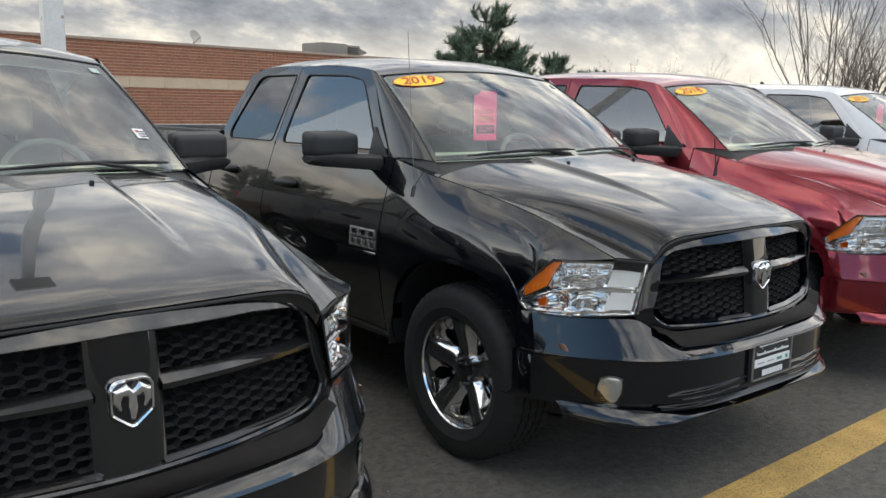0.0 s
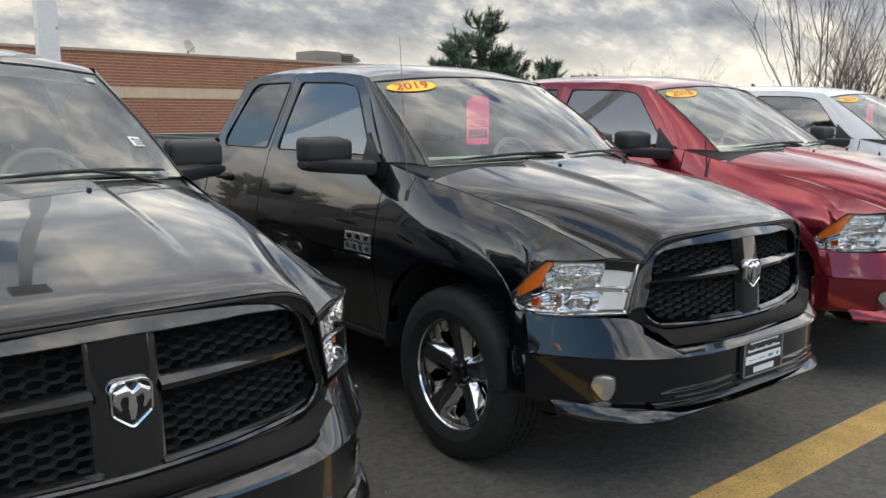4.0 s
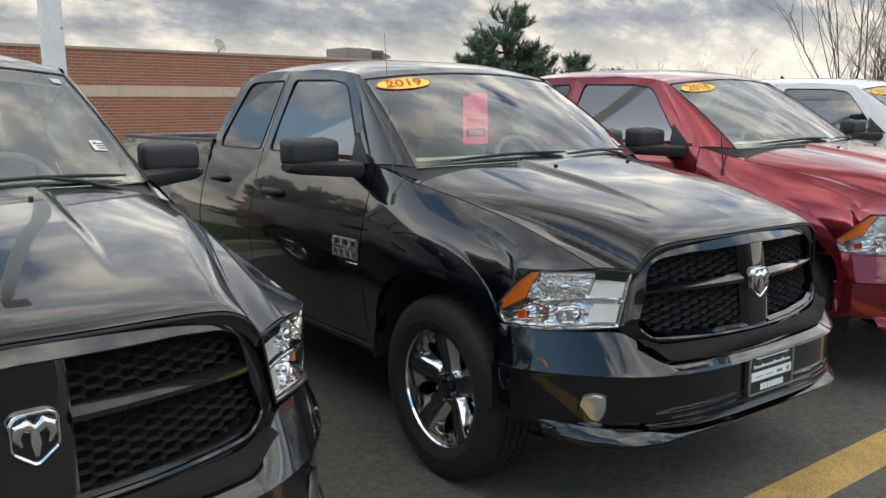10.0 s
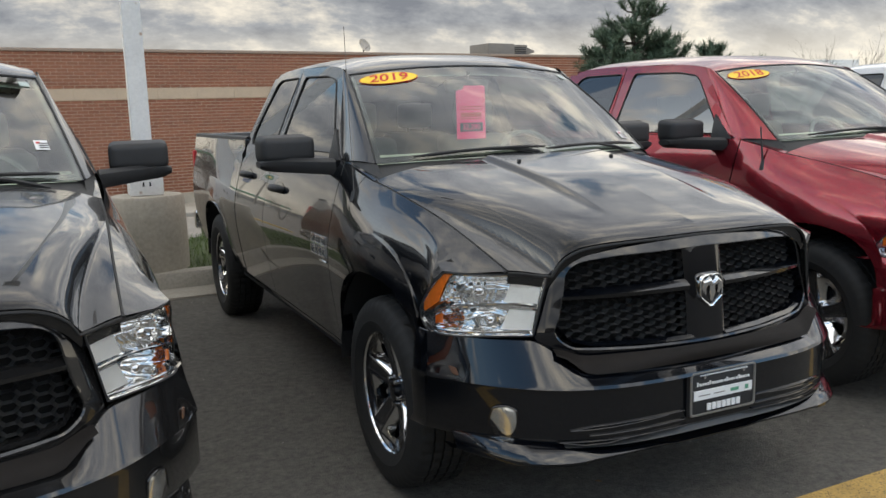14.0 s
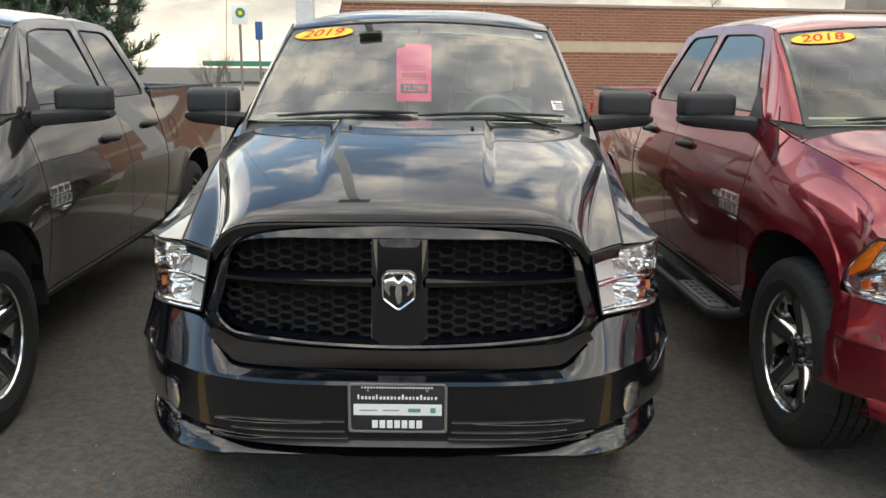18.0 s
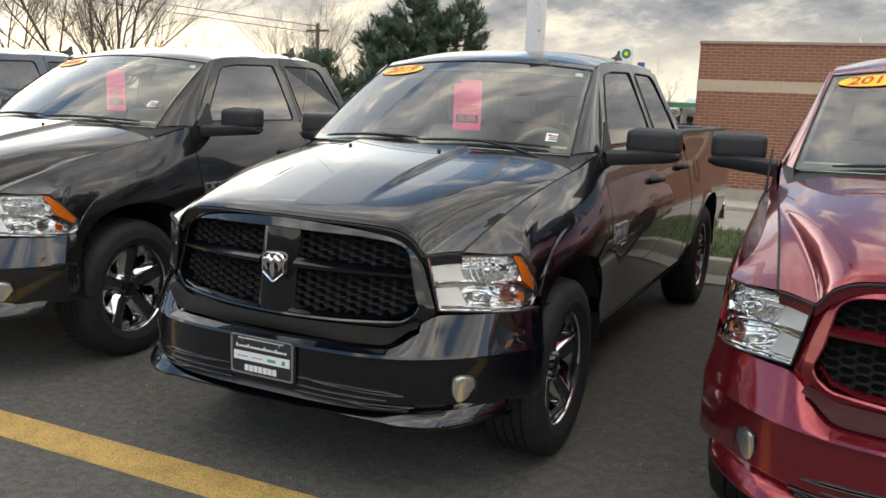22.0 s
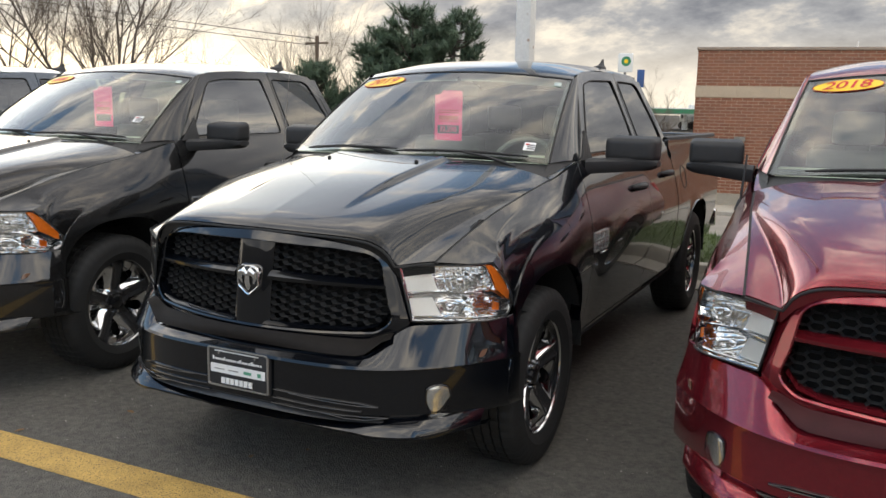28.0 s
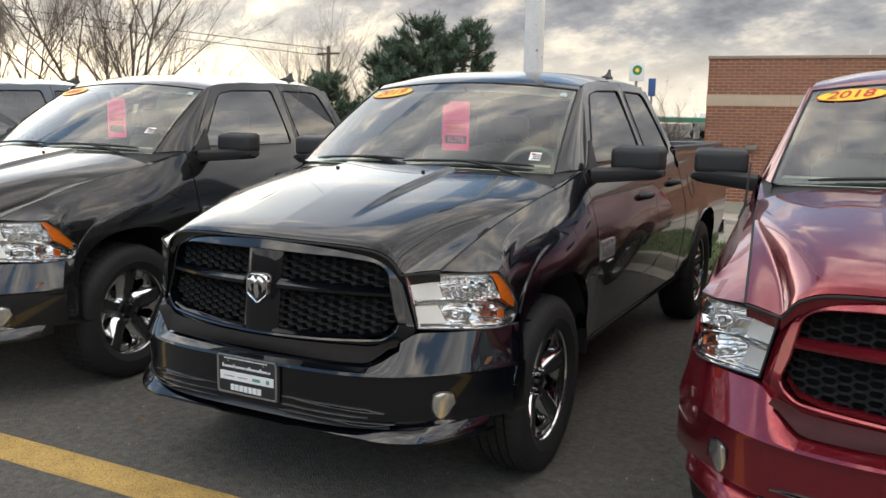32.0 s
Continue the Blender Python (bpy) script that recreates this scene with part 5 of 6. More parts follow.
def build_fittings(truck):
    for s in (1, -1):
        # door mirror
        bm = bmesh.new()
        box(bm, *sorted((s * 0.915, s * 1.178)), 0.800, 0.935, 1.340, 1.475, 0.038, 4)
        for v in bm.verts:
            if v.co.y > 0.88:
                v.co.z += 0.004
            else:
                v.co.x -= s * 0.02 * ((0.88 - v.co.y) / 0.1)
                v.co.z -= (v.co.z - 1.407) * 0.10
        m = part("door_mirror", bm, BLACK, truck, "black plastic door mirror")
        bm = bmesh.new()
        grid(bm, lambda u, v: (s * lerp(0.94, 1.155, u), 0.9365, lerp(1.355, 1.455, v)), 2, 2)
        part("mirror_glass", bm, CHROME, m)
        bm = bmesh.new()
        loops = []
        for t in range(11):
            k = t / 10
            x = lerp(0.845, 1.178, k)
            y = lerp(0.725, 0.862, min(1, k * 1.4))
            end = 1 - 0.55 * smooth01((k - 0.86) / 0.14)
            z = lerp(1.318, 1.338, k)
            h, d = lerp(0.042, 0.034, k) * end, lerp(0.055, 0.068, min(1, k * 1.4)) * (1 - 0.3 * smooth01((k - 0.86) / 0.14))
            loops.append([(s * x, y + d * a, z + h * b) for a, b in ((-1, -0.2), (-0.7, -0.9), (0.7, -0.9), (1, -0.2), (1, 0.6), (0.5, 1.0), (-0.5, 1.0), (-1, 0.6))])
        loft(bm, loops, caps=True)
        part("mirror_arm", bm, BLACK, m)
        bm = bmesh.new()
        tri = [(0.655, 1.352), (0.825, 1.352), (0.835, 1.50)]
        loft(bm, [[(s * (gx(y, z) + d), y, z) for y, z in tri] for d in (-0.01, 0.010)], caps=True)
        part("mirror_sail", bm, BLACK, m)
        # door handles
        for y0, z0 in ((1.62, 1.155), (2.45, 1.190)):
            bm = bmesh.new()
            tube(bm, [(s * (side_x(y0 + d, z0) + o), y0 + d, z0) for d, o in ((-0.105, -0.006), (-0.085, 0.022), (-0.03, 0.034), (0.05, 0.034), (0.085, 0.022), (0.10, -0.004))], [0.014, 0.021, 0.022, 0.022, 0.021, 0.014], 10)
            part("door_handle", bm, BLACK, truck, "black door handle")
            bm = bmesh.new()
            ring = [(y0 + 0.115 * math.cos(a), z0 + 0.036 * math.sin(a)) for a in [2 * math.pi * k / 20 for k in range(20)]]
            bm.faces.new([bm.verts.new((s * (side_x(y, z) + 0.003), y, z)) for y, z in ring])
            part("handle_recess", bm, GLOSSBLACK, truck)
        # model badge as plain blocks
        for zz, n, w in ((0.966, 3, 0.073), (0.912, 4, 0.053)):
            for k in range(n):
                bm = bmesh.new()
                y0, q = 0.607 + k * (w + 0.008), 0.0095
                outer = [(y0, zz - 0.023), (y0 + w, zz - 0.023), (y0 + w, zz + 0.023), (y0, zz + 0.023)]
                inner = [(y0 + q, zz - 0.024 + q), (y0 + w - q, zz - 0.024 + q), (y0 + w - q, zz + 0.024 - q), (y0 + q, zz + 0.024 - q)]
                loft(bm, [[(s * (side_x(y, z) + d), y, z) for y, z in lp] for lp, d in ((outer, 0.0), (outer, 0.008), (inner, 0.009), (inner, 0.001))])
                part("badge_block", bm, BADGE, truck, "bright raised badge block", smooth=False)
        bm = bmesh.new()
        x = side_x(0.70, 0.868)
        box(bm, *sorted((s * (x + 0.001), s * (x + 0.007))), *((0.735, 0.840) if s > 0 else (0.607, 0.712)), 0.862, 0.874, 0.002, 1)
        part("badge_strip", bm, SATIN, truck)
        # washer nozzle
        bm = bmesh.new()
        box(bm, *sorted((s * 0.238, s * 0.252)), -0.052, -0.036, zhood(0.245, -0.045) - 0.004, zhood(0.245, -0.045) + 0.008, 0.003)
        part("washer_nozzle", bm, BLACK, truck)
    # aerial on the passenger's front fender
    base = Vector((-side_x(0.37, 1.19) + 0.012, 0.37, 1.178))
    bm = bmesh.new()
    tube(bm, [base, base + Vector((0.004, 0.008, 0.05))], [0.022, 0.010], 10)
    a = part("aerial", bm, BLACK, truck, "thin black whip aerial")
    bm = bmesh.new()
    tube(bm, [base + Vector((0.004, 0.008, 0.05)), base + Vector((0.012, 0.05, 0.40)), base + Vector((0.02, 0.09, 0.78))], 0.0016, 6)
    part("aerial_rod", bm, ROOFUNIT, a)
    # roof fin
    bm = bmesh.new()
    loft(bm, [[(0.40 + w * c, 2.36 + y0 + l * d, z) for c, d in ((-1, 0), (-0.7, -0.8), (0, -1), (0.7, -0.8), (1, 0), (0.7, 0.8), (0, 1), (-0.7, 0.8))] for w, l, y0, z in ((0.040, 0.085, 0.0, 1.880), (0.036, 0.080, 0.0, 1.912), (0.018, 0.045, 0.03, 1.925), (0.010, 0.026, 0.05, 1.945), (0.006, 0.014, 0.06, 1.968))], caps=True)
    part("roof_fin", bm, BLACK, truck, "black roof aerial fin")
    # wipers
    for x0, x1, u0 in ((-0.60, 0.02, 0.10), (0.02, 0.66, 0.52)):
        bm = bmesh.new()
        pts = []
        for k in range(9):
            t = k / 8
            u = (lerp(x0, x1, t) / 0.75 + 1) / 2
            p = Vector(windshield(u, 0.014 + 0.034 * math.sin(t * 2.2) * (1 - 0.3 * t)))
            pts.append(p + Vector((0, -0.011, 0.011)))
        tube(bm, pts, [0.004] + [0.0075] * 7 + [0.004], 6)
        wp = part("wiper_blade", bm, BLACK, truck, "black wiper blade")
        bm = bmesh.new()
        p0 = Vector(hood_uv((lerp(x0, x1, 0.95) / 0.8 + 1) / 2, 1.0)) + Vector((0, 0.06, 0.0))
        tube(bm, [p0, p0.lerp(pts[4], 0.5) + Vector((0, 0, 0.010)), pts[4]], [0.011, 0.008, 0.006], 6)
        part("wiper_arm", bm, BLACK, wp)


def build_cabin(truck):
    bm = bmesh.new()

    def dash(u, v):
        t = 2 * u - 1
        y = lerp(0.41 - 0.20 * (1 - t * t), 0.92, v)
        return t * 0.735, y, 1.325 + 0.035 * math.sin(v * 2.4) - 0.22 * smooth01((v - 0.8) / 0.2)

    grid(bm, dash, 16, 10)
    part("dashboard", bm, CABIN, truck, "grey vinyl dashboard")
    bm = bmesh.new()
    box(bm, -0.80, 0.80, 0.95, 2.72, 0.62, 0.72)
    part("cabin_floor", bm, DARK, truck)
    # steering wheel on the driver's side
    c = Vector((0.40, 0.92, 1.27))
    m = Matrix.Translation(c) @ Matrix.Rotation(radians(62), 4, "X")
    bm = bmesh.new()
    tube(bm, [m @ Vector((0.19 * math.cos(a), 0.19 * math.sin(a), 0)) for a in [2 * math.pi * k / 28 for k in range(29)]], 0.016, 8, cap=False)
    for a in (0, math.pi, -math.pi / 2):
        tube(bm, [m @ Vector((0, 0, -0.02)), m @ Vector((0.185 * math.cos(a), 0.185 * math.sin(a), 0))], 0.02, 6)
    bmesh.ops.create_uvsphere(bm, u_segments=12, v_segments=8, radius=0.07, matrix=m @ Matrix.Diagonal((1, 1, 0.45, 1)))
    part("steering_wheel", bm, SEAT, truck, "black steering wheel")
    for x in (0.40, -0.40):
        for y0 in (1.42, 2.36):
            bm = bmesh.new()
            box(bm, x - 0.26, x + 0.26, y0 - 0.42, y0 + 0.02, 0.72, 0.90, 0.06, 3)
            sc = part("seat_cushion", bm, SEAT, truck)
            bm = bmesh.new()
            vs = box(bm, x - 0.25, x + 0.25, y0, y0 + 0.13, 0.84, 1.42, 0.055, 3)
            for v in bm.verts:
                v.co.y += (v.co.z - 0.84) * 0.26
            part("seat_back", bm, SEAT, sc)
            bm = bmesh.new()
            box(bm, x - 0.13, x + 0.13, y0 + 0.16, y0 + 0.26, 1.45, 1.63, 0.045, 3)
            tube(bm, [(x - 0.06, y0 + 0.20, 1.38), (x - 0.06, y0 + 0.21, 1.48)], 0.008, 6)
            tube(bm, [(x + 0.06, y0 + 0.20, 1.38), (x + 0.06, y0 + 0.21, 1.48)], 0.008, 6)
            part("headrest", bm, SEAT, sc)
    bm = bmesh.new()
    box(bm, -0.125, 0.125, 0.905, 0.94, 1.665, 1.735, 0.016, 3)
    tube(bm, [(0, 0.92, 1.73), (0, 0.90, 1.775)], 0.010, 6)
    part("inner_mirror", bm, BLACK, truck, "black inside mirror")


def window_papers(truck, year, tag, price, rise=0.0):
    """Year sticker and small labels on the glass; a card hung from the inside mirror."""
    # oval sticker on the upper passenger's corner
    def on_glass(cx, cv, dx, dv, lift):
        u = ((cx + dx) / lerp(0.757, 0.650, cv) + 1) / 2
        p = Vector(windshield(u, cv + dv / 0.74))
        return p + Vector((0, -0.82, 0.57)) * lift

    for name, ra, rb, lift, m_ in (("sticker_rim", 0.152, 0.055, 0.005, RED_INK), ("year_sticker", 0.148, 0.051, 0.0066, STICKER)):
        bm = bmesh.new()
        n = 40
        c0 = bm.verts.new(on_glass(-0.475, 0.888, 0, 0, lift))
        ring = [bm.verts.new(on_glass(-0.475, 0.888, ra * math.cos(2 * math.pi * k / n), rb * math.sin(2 * math.pi * k / n), lift)) for k in range(n)]
        for k in range(n):
            bm.faces.new((c0, ring[k], ring[(k + 1) % n]))
        st = part(name, bm, m_, truck, "yellow oval year sticker on the windshield" if m_ is STICKER else "")
    if year:
        me = text_mesh(year, 0.100, 0.0, 0.0014)
        for v in me.vertices:
            v.co = on_glass(-0.475, 0.888, v.co.x * 1.02 + v.co.y * 0.2, v.co.y * 0.95, 0.0085)
        me.materials.append(RED_INK)
        o = new("year_digits", me)
        o.parent = truck
        tagged(o, "red digits " + year)
    else:
        for k in range(4):
            bm = bmesh.new()
            c = -0.072 + 0.048 * k
            bm.faces.new([bm.verts.new(on_glass(-0.475, 0.888, c + a * 0.017, b * 0.026, 0.0085)) for a, b in ((-1, -1), (1, -1), (1, 1), (-1, 1))])
            part("sticker_bar", bm, RED_INK, truck, smooth=False)
    # small labels in the driver's lower and upper corners
    for cx, cv, w, h, m_ in ((0.640 - 0.14 * rise, 0.145 + rise, 0.026, 0.030, WHITE), (0.628 - 0.14 * rise, 0.163 + rise, 0.008, 0.006, RED_INK), (0.598, 0.905, 0.020, 0.020, LABEL)):
        bm = bmesh.new()
        lift = 0.0056 if m_ is RED_INK else 0.004
        bm.faces.new([bm.verts.new(on_glass(cx, cv, a * w, b * h, lift)) for a, b in ((-1, -1), (1, -1), (1, 1), (-1, 1))])
        part("windshield_label", bm, m_, truck, "", smooth=False)
    bm = bmesh.new()
    for k in range(3):
        bm.faces.new([bm.verts.new(on_glass(0.648 - 0.14 * rise, 0.145 + rise, a * 0.018, -0.018 + 0.014 * k + b * 0.003, 0.0058)) for a, b in ((-1, -1), (1, -1), (1, 1), (-1, 1))])
    part("label_print", bm, INK, truck, "", smooth=False)
    if not tag:
        return
    y0 = 0.83
    x0, x1, z0, z1 = -0.112, 0.062, 1.418, 1.700
    bm = bmesh.new()
    loft(bm, [[(x, y0 + d, z) for x, z in ((x0, z0), (x1, z0), (x1, z1 - 0.012), (x1 - 0.012, z1), (x0 + 0.05, z1), (x0 + 0.038, z1 - 0.018), (x0, z1 - 0.026))] for d in (0, 0.001)], caps=True)
    card = part("price_card", bm, PINK, truck, "pink price card hung from the mirror", smooth=False)
    bm = bmesh.new()
    box(bm, x0 + 0.020, x1 - 0.018, y0 - 0.0015, y0 - 0.0006, z0 + 0.040, z0 + 0.086)
    part("price_band", bm, INK, card, "", smooth=False)
    bm = bmesh.new()
    for z in (z0 + 0.105, z0 + 0.155, z0 + 0.168):
        box(bm, x0 + 0.022, x1 - 0.022, y0 - 0.0015, y0 - 0.0006, z, z + 0.005)
    box(bm, x0 + 0.026, x1 - 0.026, y0 - 0.0015, y0 - 0.0006, z0 + 0.116, z0 + 0.140)
    part("card_print", bm, RED_INK, card, "", smooth=False)
    if price:
        me = text_mesh(price, 0.040, 0.0, 0.0004)
        for v in me.vertices:
            v.co = Vector(((x0 + x1) / 2 + v.co.x, y0 - 0.003, z0 + 0.063 + v.co.y))
        me.materials.append(PINK)
        o = new("price_digits", me)
        o.parent = card


def side_step(truck):
    for s in (1, -1):
        bm = bmesh.new()
        tube(bm, [(s * 0.86, 0.60, 0.40), (s * 0.93, 0.66, 0.365), (s * 0.985, 0.76, 0.350), (s * 0.990, 1.7, 0.350), (s * 0.985, 2.64, 0.350), (s * 0.93, 2.74, 0.365), (s * 0.86, 2.80, 0.40)], 0.026, 10)
        tube(bm, [(s * 0.855, 0.68, 0.352), (s * 0.855, 2.72, 0.352)], 0.018, 8)
        st = part("side_step", bm, BLACK, truck, "black tubular side step with grey treads")
        for y0 in (0.82, 2.02):
            bm = bmesh.new()
            box(bm, *sorted((s * 0.868, s * 0.968)), y0, y0 + 0.55, 0.345, 0.368, 0.008)
            tr = part("step_tread", bm, TREAD, st)
            bm = bmesh.new()
            for k in range(6):
                for x in (0.89, 0.925):
                    box(bm, *sorted((s * x, s * (x + 0.02))), y0 + 0.06 + k * 0.08, y0 + 0.10 + k * 0.08, 0.366, 0.3705)
            tagged(part("tread_grip", bm, BLACK, tr), kind="stuff")


def build_truck():
    t = thing("pickup_truck", "dark blue-black quad-cab pickup truck, glossy, parked", "pickup truck", "parked pickup trucks")
    build_body(t)
    build_grille(t)
    build_lights(t)
    build_bumper(t)
    build_fittings(t)
    build_cabin(t)
    for s in (1, -1):
        for y in (0.0, WB):
            build_wheel(t, s, y)
    return t


def repaint_pad(t, material):
    for o in t.children_recursive:
        if o.name.startswith("step_pad"):
            o.data = o.data.copy()
            o.data.materials[0] = material
            tagged(o, "grained black bumper pad tinted with reflected red")


def repaint(t, colour):
    for o in t.children_recursive:
        for sl in o.material_slots:
            if sl.material is PAINT_NAVY:
                sl.link = "OBJECT"
                sl.material = colour


def set_truck(base, x, y, turn, colour, label, year, tag, price, steps=False, rise=0.0):
    t = copy_thing(base, pose(x, y, 0, 0, 0, turn))
    repaint(t, colour)
    tagged(t, label)
    window_papers(t, year, tag, price, rise)
    if steps:
        side_step(t)
        for s in (1, -1):
            for k in range(3):
                bm = bmesh.new()
                y0 = 0.875 + 0.030 * k
                loft(bm, [[(s * (side_x(y, z) + d), y, z) for y, z in ((y0, 0.940), (y0 + 0.024, 0.940), (y0 + 0.024, 0.968), (y0, 0.968))] for d in (0.0, 0.006)], caps=True)
                part("engine_badge_block", bm, BADGE, t, "small bright engine badge block", smooth=False)
        for o in t.children_recursive:
            if o.name.startswith("aerial_rod"):
                bm = bmesh.new()
                base = Vector((-side_x(0.37, 1.19) + 0.016, 0.378, 1.225))
                tube(bm, [base, base + Vector((0.01, 0.03, 0.20))], [0.006, 0.004], 8)
                o.data = link_mesh("aerial_rod", bm, BLACK)
    return t


TRUCK_B = build_truck()
set_truck(TRUCK_B, -2.713, -0.001, 3.0, PAINT_GREY, "dark granite grey quad-cab pickup truck, glossy, parked", "", True, "", rise=0.14)
TRUCK_C = set_truck(TRUCK_B, 2.5205, 0.045, 1.45, PAINT_RED, "deep red quad-cab pickup truck with black side steps, parked", "2018", False, "", True)
# red bounced from the body is painted into this truck's black pad
repaint_pad(TRUCK_C, PADREDCAST)
set_truck(TRUCK_B, 6.0, 0.5, 3.0, PAINT_WHITE, "silver-white pickup truck parked at the end of the row", "2016", True, "")
set_truck(TRUCK_B, -5.6, 0.1, 1.0, PAINT_BLUE, "blue-grey pickup truck parked in the same row", "", False, "")
window_papers(TRUCK_B, "2019", True, "32,290")


# ---------------------------------------------------------------- ground
def curve_lin(tab, y):
    if y <= tab[0][0]:
        return tab[0][1]
    for (y0, v0), (y1, v1) in zip(tab, tab[1:]):
        if y <= y1:
            return lerp(v0, v1, (y - y0) / (y1 - y0))
    return tab[-1][1]


def ground_z(y):
    return curve_lin([(7.3, -0.015), (30.0, -1.9), (60.0, -1.6), (110.0, -0.3)], y)


def sheet(name, xs, ys, lift, material, label, category, kind="structure"):
    bm = bmesh.new()
    rows = [[bm.verts.new((x, y, ground_z(y) + lift)) for x in xs] for y in ys]
    for a, b in zip(rows, rows[1:]):
        for i in range(len(xs) - 1):
            bm.faces.new((a[i], a[i + 1], b[i + 1], b[i]))
    return solid(name, bm, material, label, category, kind=kind, smooth=False)


FAR = [-2500, -600, -150, -60, -30, -15, -8, -4, 0, 4, 8, 15, 30, 60, 150, 600, 2500]
sheet("ground", FAR, [-2500, -300, -60, -20, -10, -5, -2, 0, 2, 4, 7.3, 10, 15, 20, 25, 30, 60, 110, 150, 600, 2500], 0.0, ASPHALT, "dark worn asphalt of the sales lot", "ground")
sheet("driveway", [-60, -30, -10, 0, 10, 30, 60], [7.25, 9, 12, 16, 20.0], 0.006, DRIVE, "pale worn asphalt drive behind the lot", "road")
sheet("pavement", [-6.2, 0, 10, 30, 60], [20.0, 24, 30, 34], 0.12, CONCRETE, "pale concrete pavement along the building", "pavement")
bm = bmesh.new()
box(bm, -2.4, 60, 19.75, 20.0, ground_z(20) - 0.2, ground_z(20) + 0.135, 0.02)
solid("far_kerb", bm, KERB, "low concrete kerb across the drive", "kerb", kind="structure")
sheet("far_road", [-90, -40, -20, -10, -4.2], [20.0, 30, 45, 60, 80, 97], 0.006, DRIVE, "pale worn road and forecourt beside the building", "road")
# unseen wall, added so that the truck fronts mirror a darker horizon
bm = bmesh.new()
box(bm, -45, 45, -34.0, -33.6, -0.1, 5.4)
solid("wall_south", bm, MIRROR_WALL, "plain dark wall added out of view to dim reflections", "wall", kind="structure", smooth=False)
# painted line in front of the bumpers
bm = bmesh.new()
box(bm, -30, 30, -1.160, -0.950, -0.02, -0.011)
for v in bm.verts:
    v.co.y += 0.020 * v.co.x
solid("painted_line", bm, LINE, "worn yellow painted line on the asphalt", "road marking", kind="structure", smooth=False)
rg = random.Random(31)
verts, faces = [], []
for k in range(900):
    x, y = rg.uniform(-4.5, 4.5), rg.uniform(-2.6, 0.6) if k % 4 else rg.uniform(0.6, 4.3)
    r, z = rg.choice((0.002, 0.0025, 0.003, 0.0045)), -0.0125
    i, a = len(verts), rg.uniform(0, 6.28)
    verts += [(x + r * math.cos(a + 2.09 * q) * rg.uniform(0.7, 1.4), y + r * math.sin(a + 2.09 * q) * rg.uniform(0.7, 1.4), z - 0.003) for q in range(3)] + [(x, y, z + r * 0.9)]
    faces += [(i, i + 1, i + 3), (i + 1, i + 2, i + 3), (i + 2, i, i + 3)]
me = bpy.data.meshes.new("grit")
me.from_pydata(verts, [], faces)
me.materials.append(GRIT)
tagged(new("grit", me), "loose pale grit strewn over the asphalt", "grit", kind="stuff")
for k in range(16):
    x, y = rg.uniform(-3.2, 3.4), rg.uniform(-2.0, -0.2)
    bm = bmesh.new()
    a, r = rg.uniform(0, 6.28), rg.uniform(0.012, 0.028)
    grid(bm, lambda u, v: (lambda p, q: (r * (p * math.cos(a) - q * math.sin(a)), r * (p * math.sin(a) + q * math.cos(a)), 0.004 + 0.35 * r * q * q + 0.1 * r * p))(2 * u - 1, (2 * v - 1) * 0.55 * math.sin(math.pi * min(0.97, max(0.05, u)))), 6, 4)
    solid("fallen_leaf", bm, LEAF, "small dry brown leaf on the asphalt", "leaf", "fallen leaves", loc=(x, y, -0.014))
# rear kerb in stones with joints, gutter, grass strip
kerb_root = thing("rear_kerb", "weathered concrete kerb behind the trucks", "kerb", kind="structure")
for k in range(-10, 11):
    bm = bmesh.new()
    x0 = -1.41 + k * 2.82
    prof = [(4.36, 0.004), (4.72, 0.018), (4.76, 0.12), (4.79, 0.152), (4.84, 0.160), (4.93, 0.160), (4.93, -0.05), (4.36, -0.05)]
    loft(bm, [[(x, y, z) for y, z in prof] for x in (x0 + 0.006, x0 + 2.81)], caps=True)
    part("kerb_stone", bm, KERB, kerb_root, sharp=30)
bm = bmesh.new()
grid(bm, lambda u, v: (lerp(-30, 30, u), lerp(4.93, 7.32, v), 0.15 + 0.03 * math.sin(v * 3.1) - 0.15 * smooth01((v - 0.85) / 0.15)), 60, 8)
solid("lawn_strip", bm, GRASS, "narrow strip of grass behind the kerb", "lawn", kind="structure")
rng = random.Random(4)
verts, faces = [], []
for k in range(26000):
    x = rng.uniform(-6, 6) if k < 20000 else rng.uniform(-14, 14)
    y = rng.uniform(4.94, 7.2)
    h, w, a = rng.uniform(0.03, 0.09), rng.uniform(0.003, 0.006), rng.uniform(0, 6.28)
    z = 0.15 + 0.03 * math.sin((y - 4.93) / 2.39 * 3.1) - 0.15 * smooth01(((y - 4.93) / 2.39 - 0.85) / 0.15) - 0.005
    dx, dy = math.cos(a) * w, math.sin(a) * w
    lx, ly = rng.uniform(-0.03, 0.03), rng.uniform(-0.03, 0.03)
    i = len(verts)
    verts += [(x - dx, y - dy, z), (x + dx, y + dy, z), (x + lx, y + ly, z + h)]
    faces.append((i, i + 1, i + 2))
me = bpy.data.meshes.new("grass")
me.from_pydata(verts, [], faces)
me.materials.append(BLADE)
tagged(new("grass", me), "short green and yellowed autumn grass blades", "grass", kind="stuff")


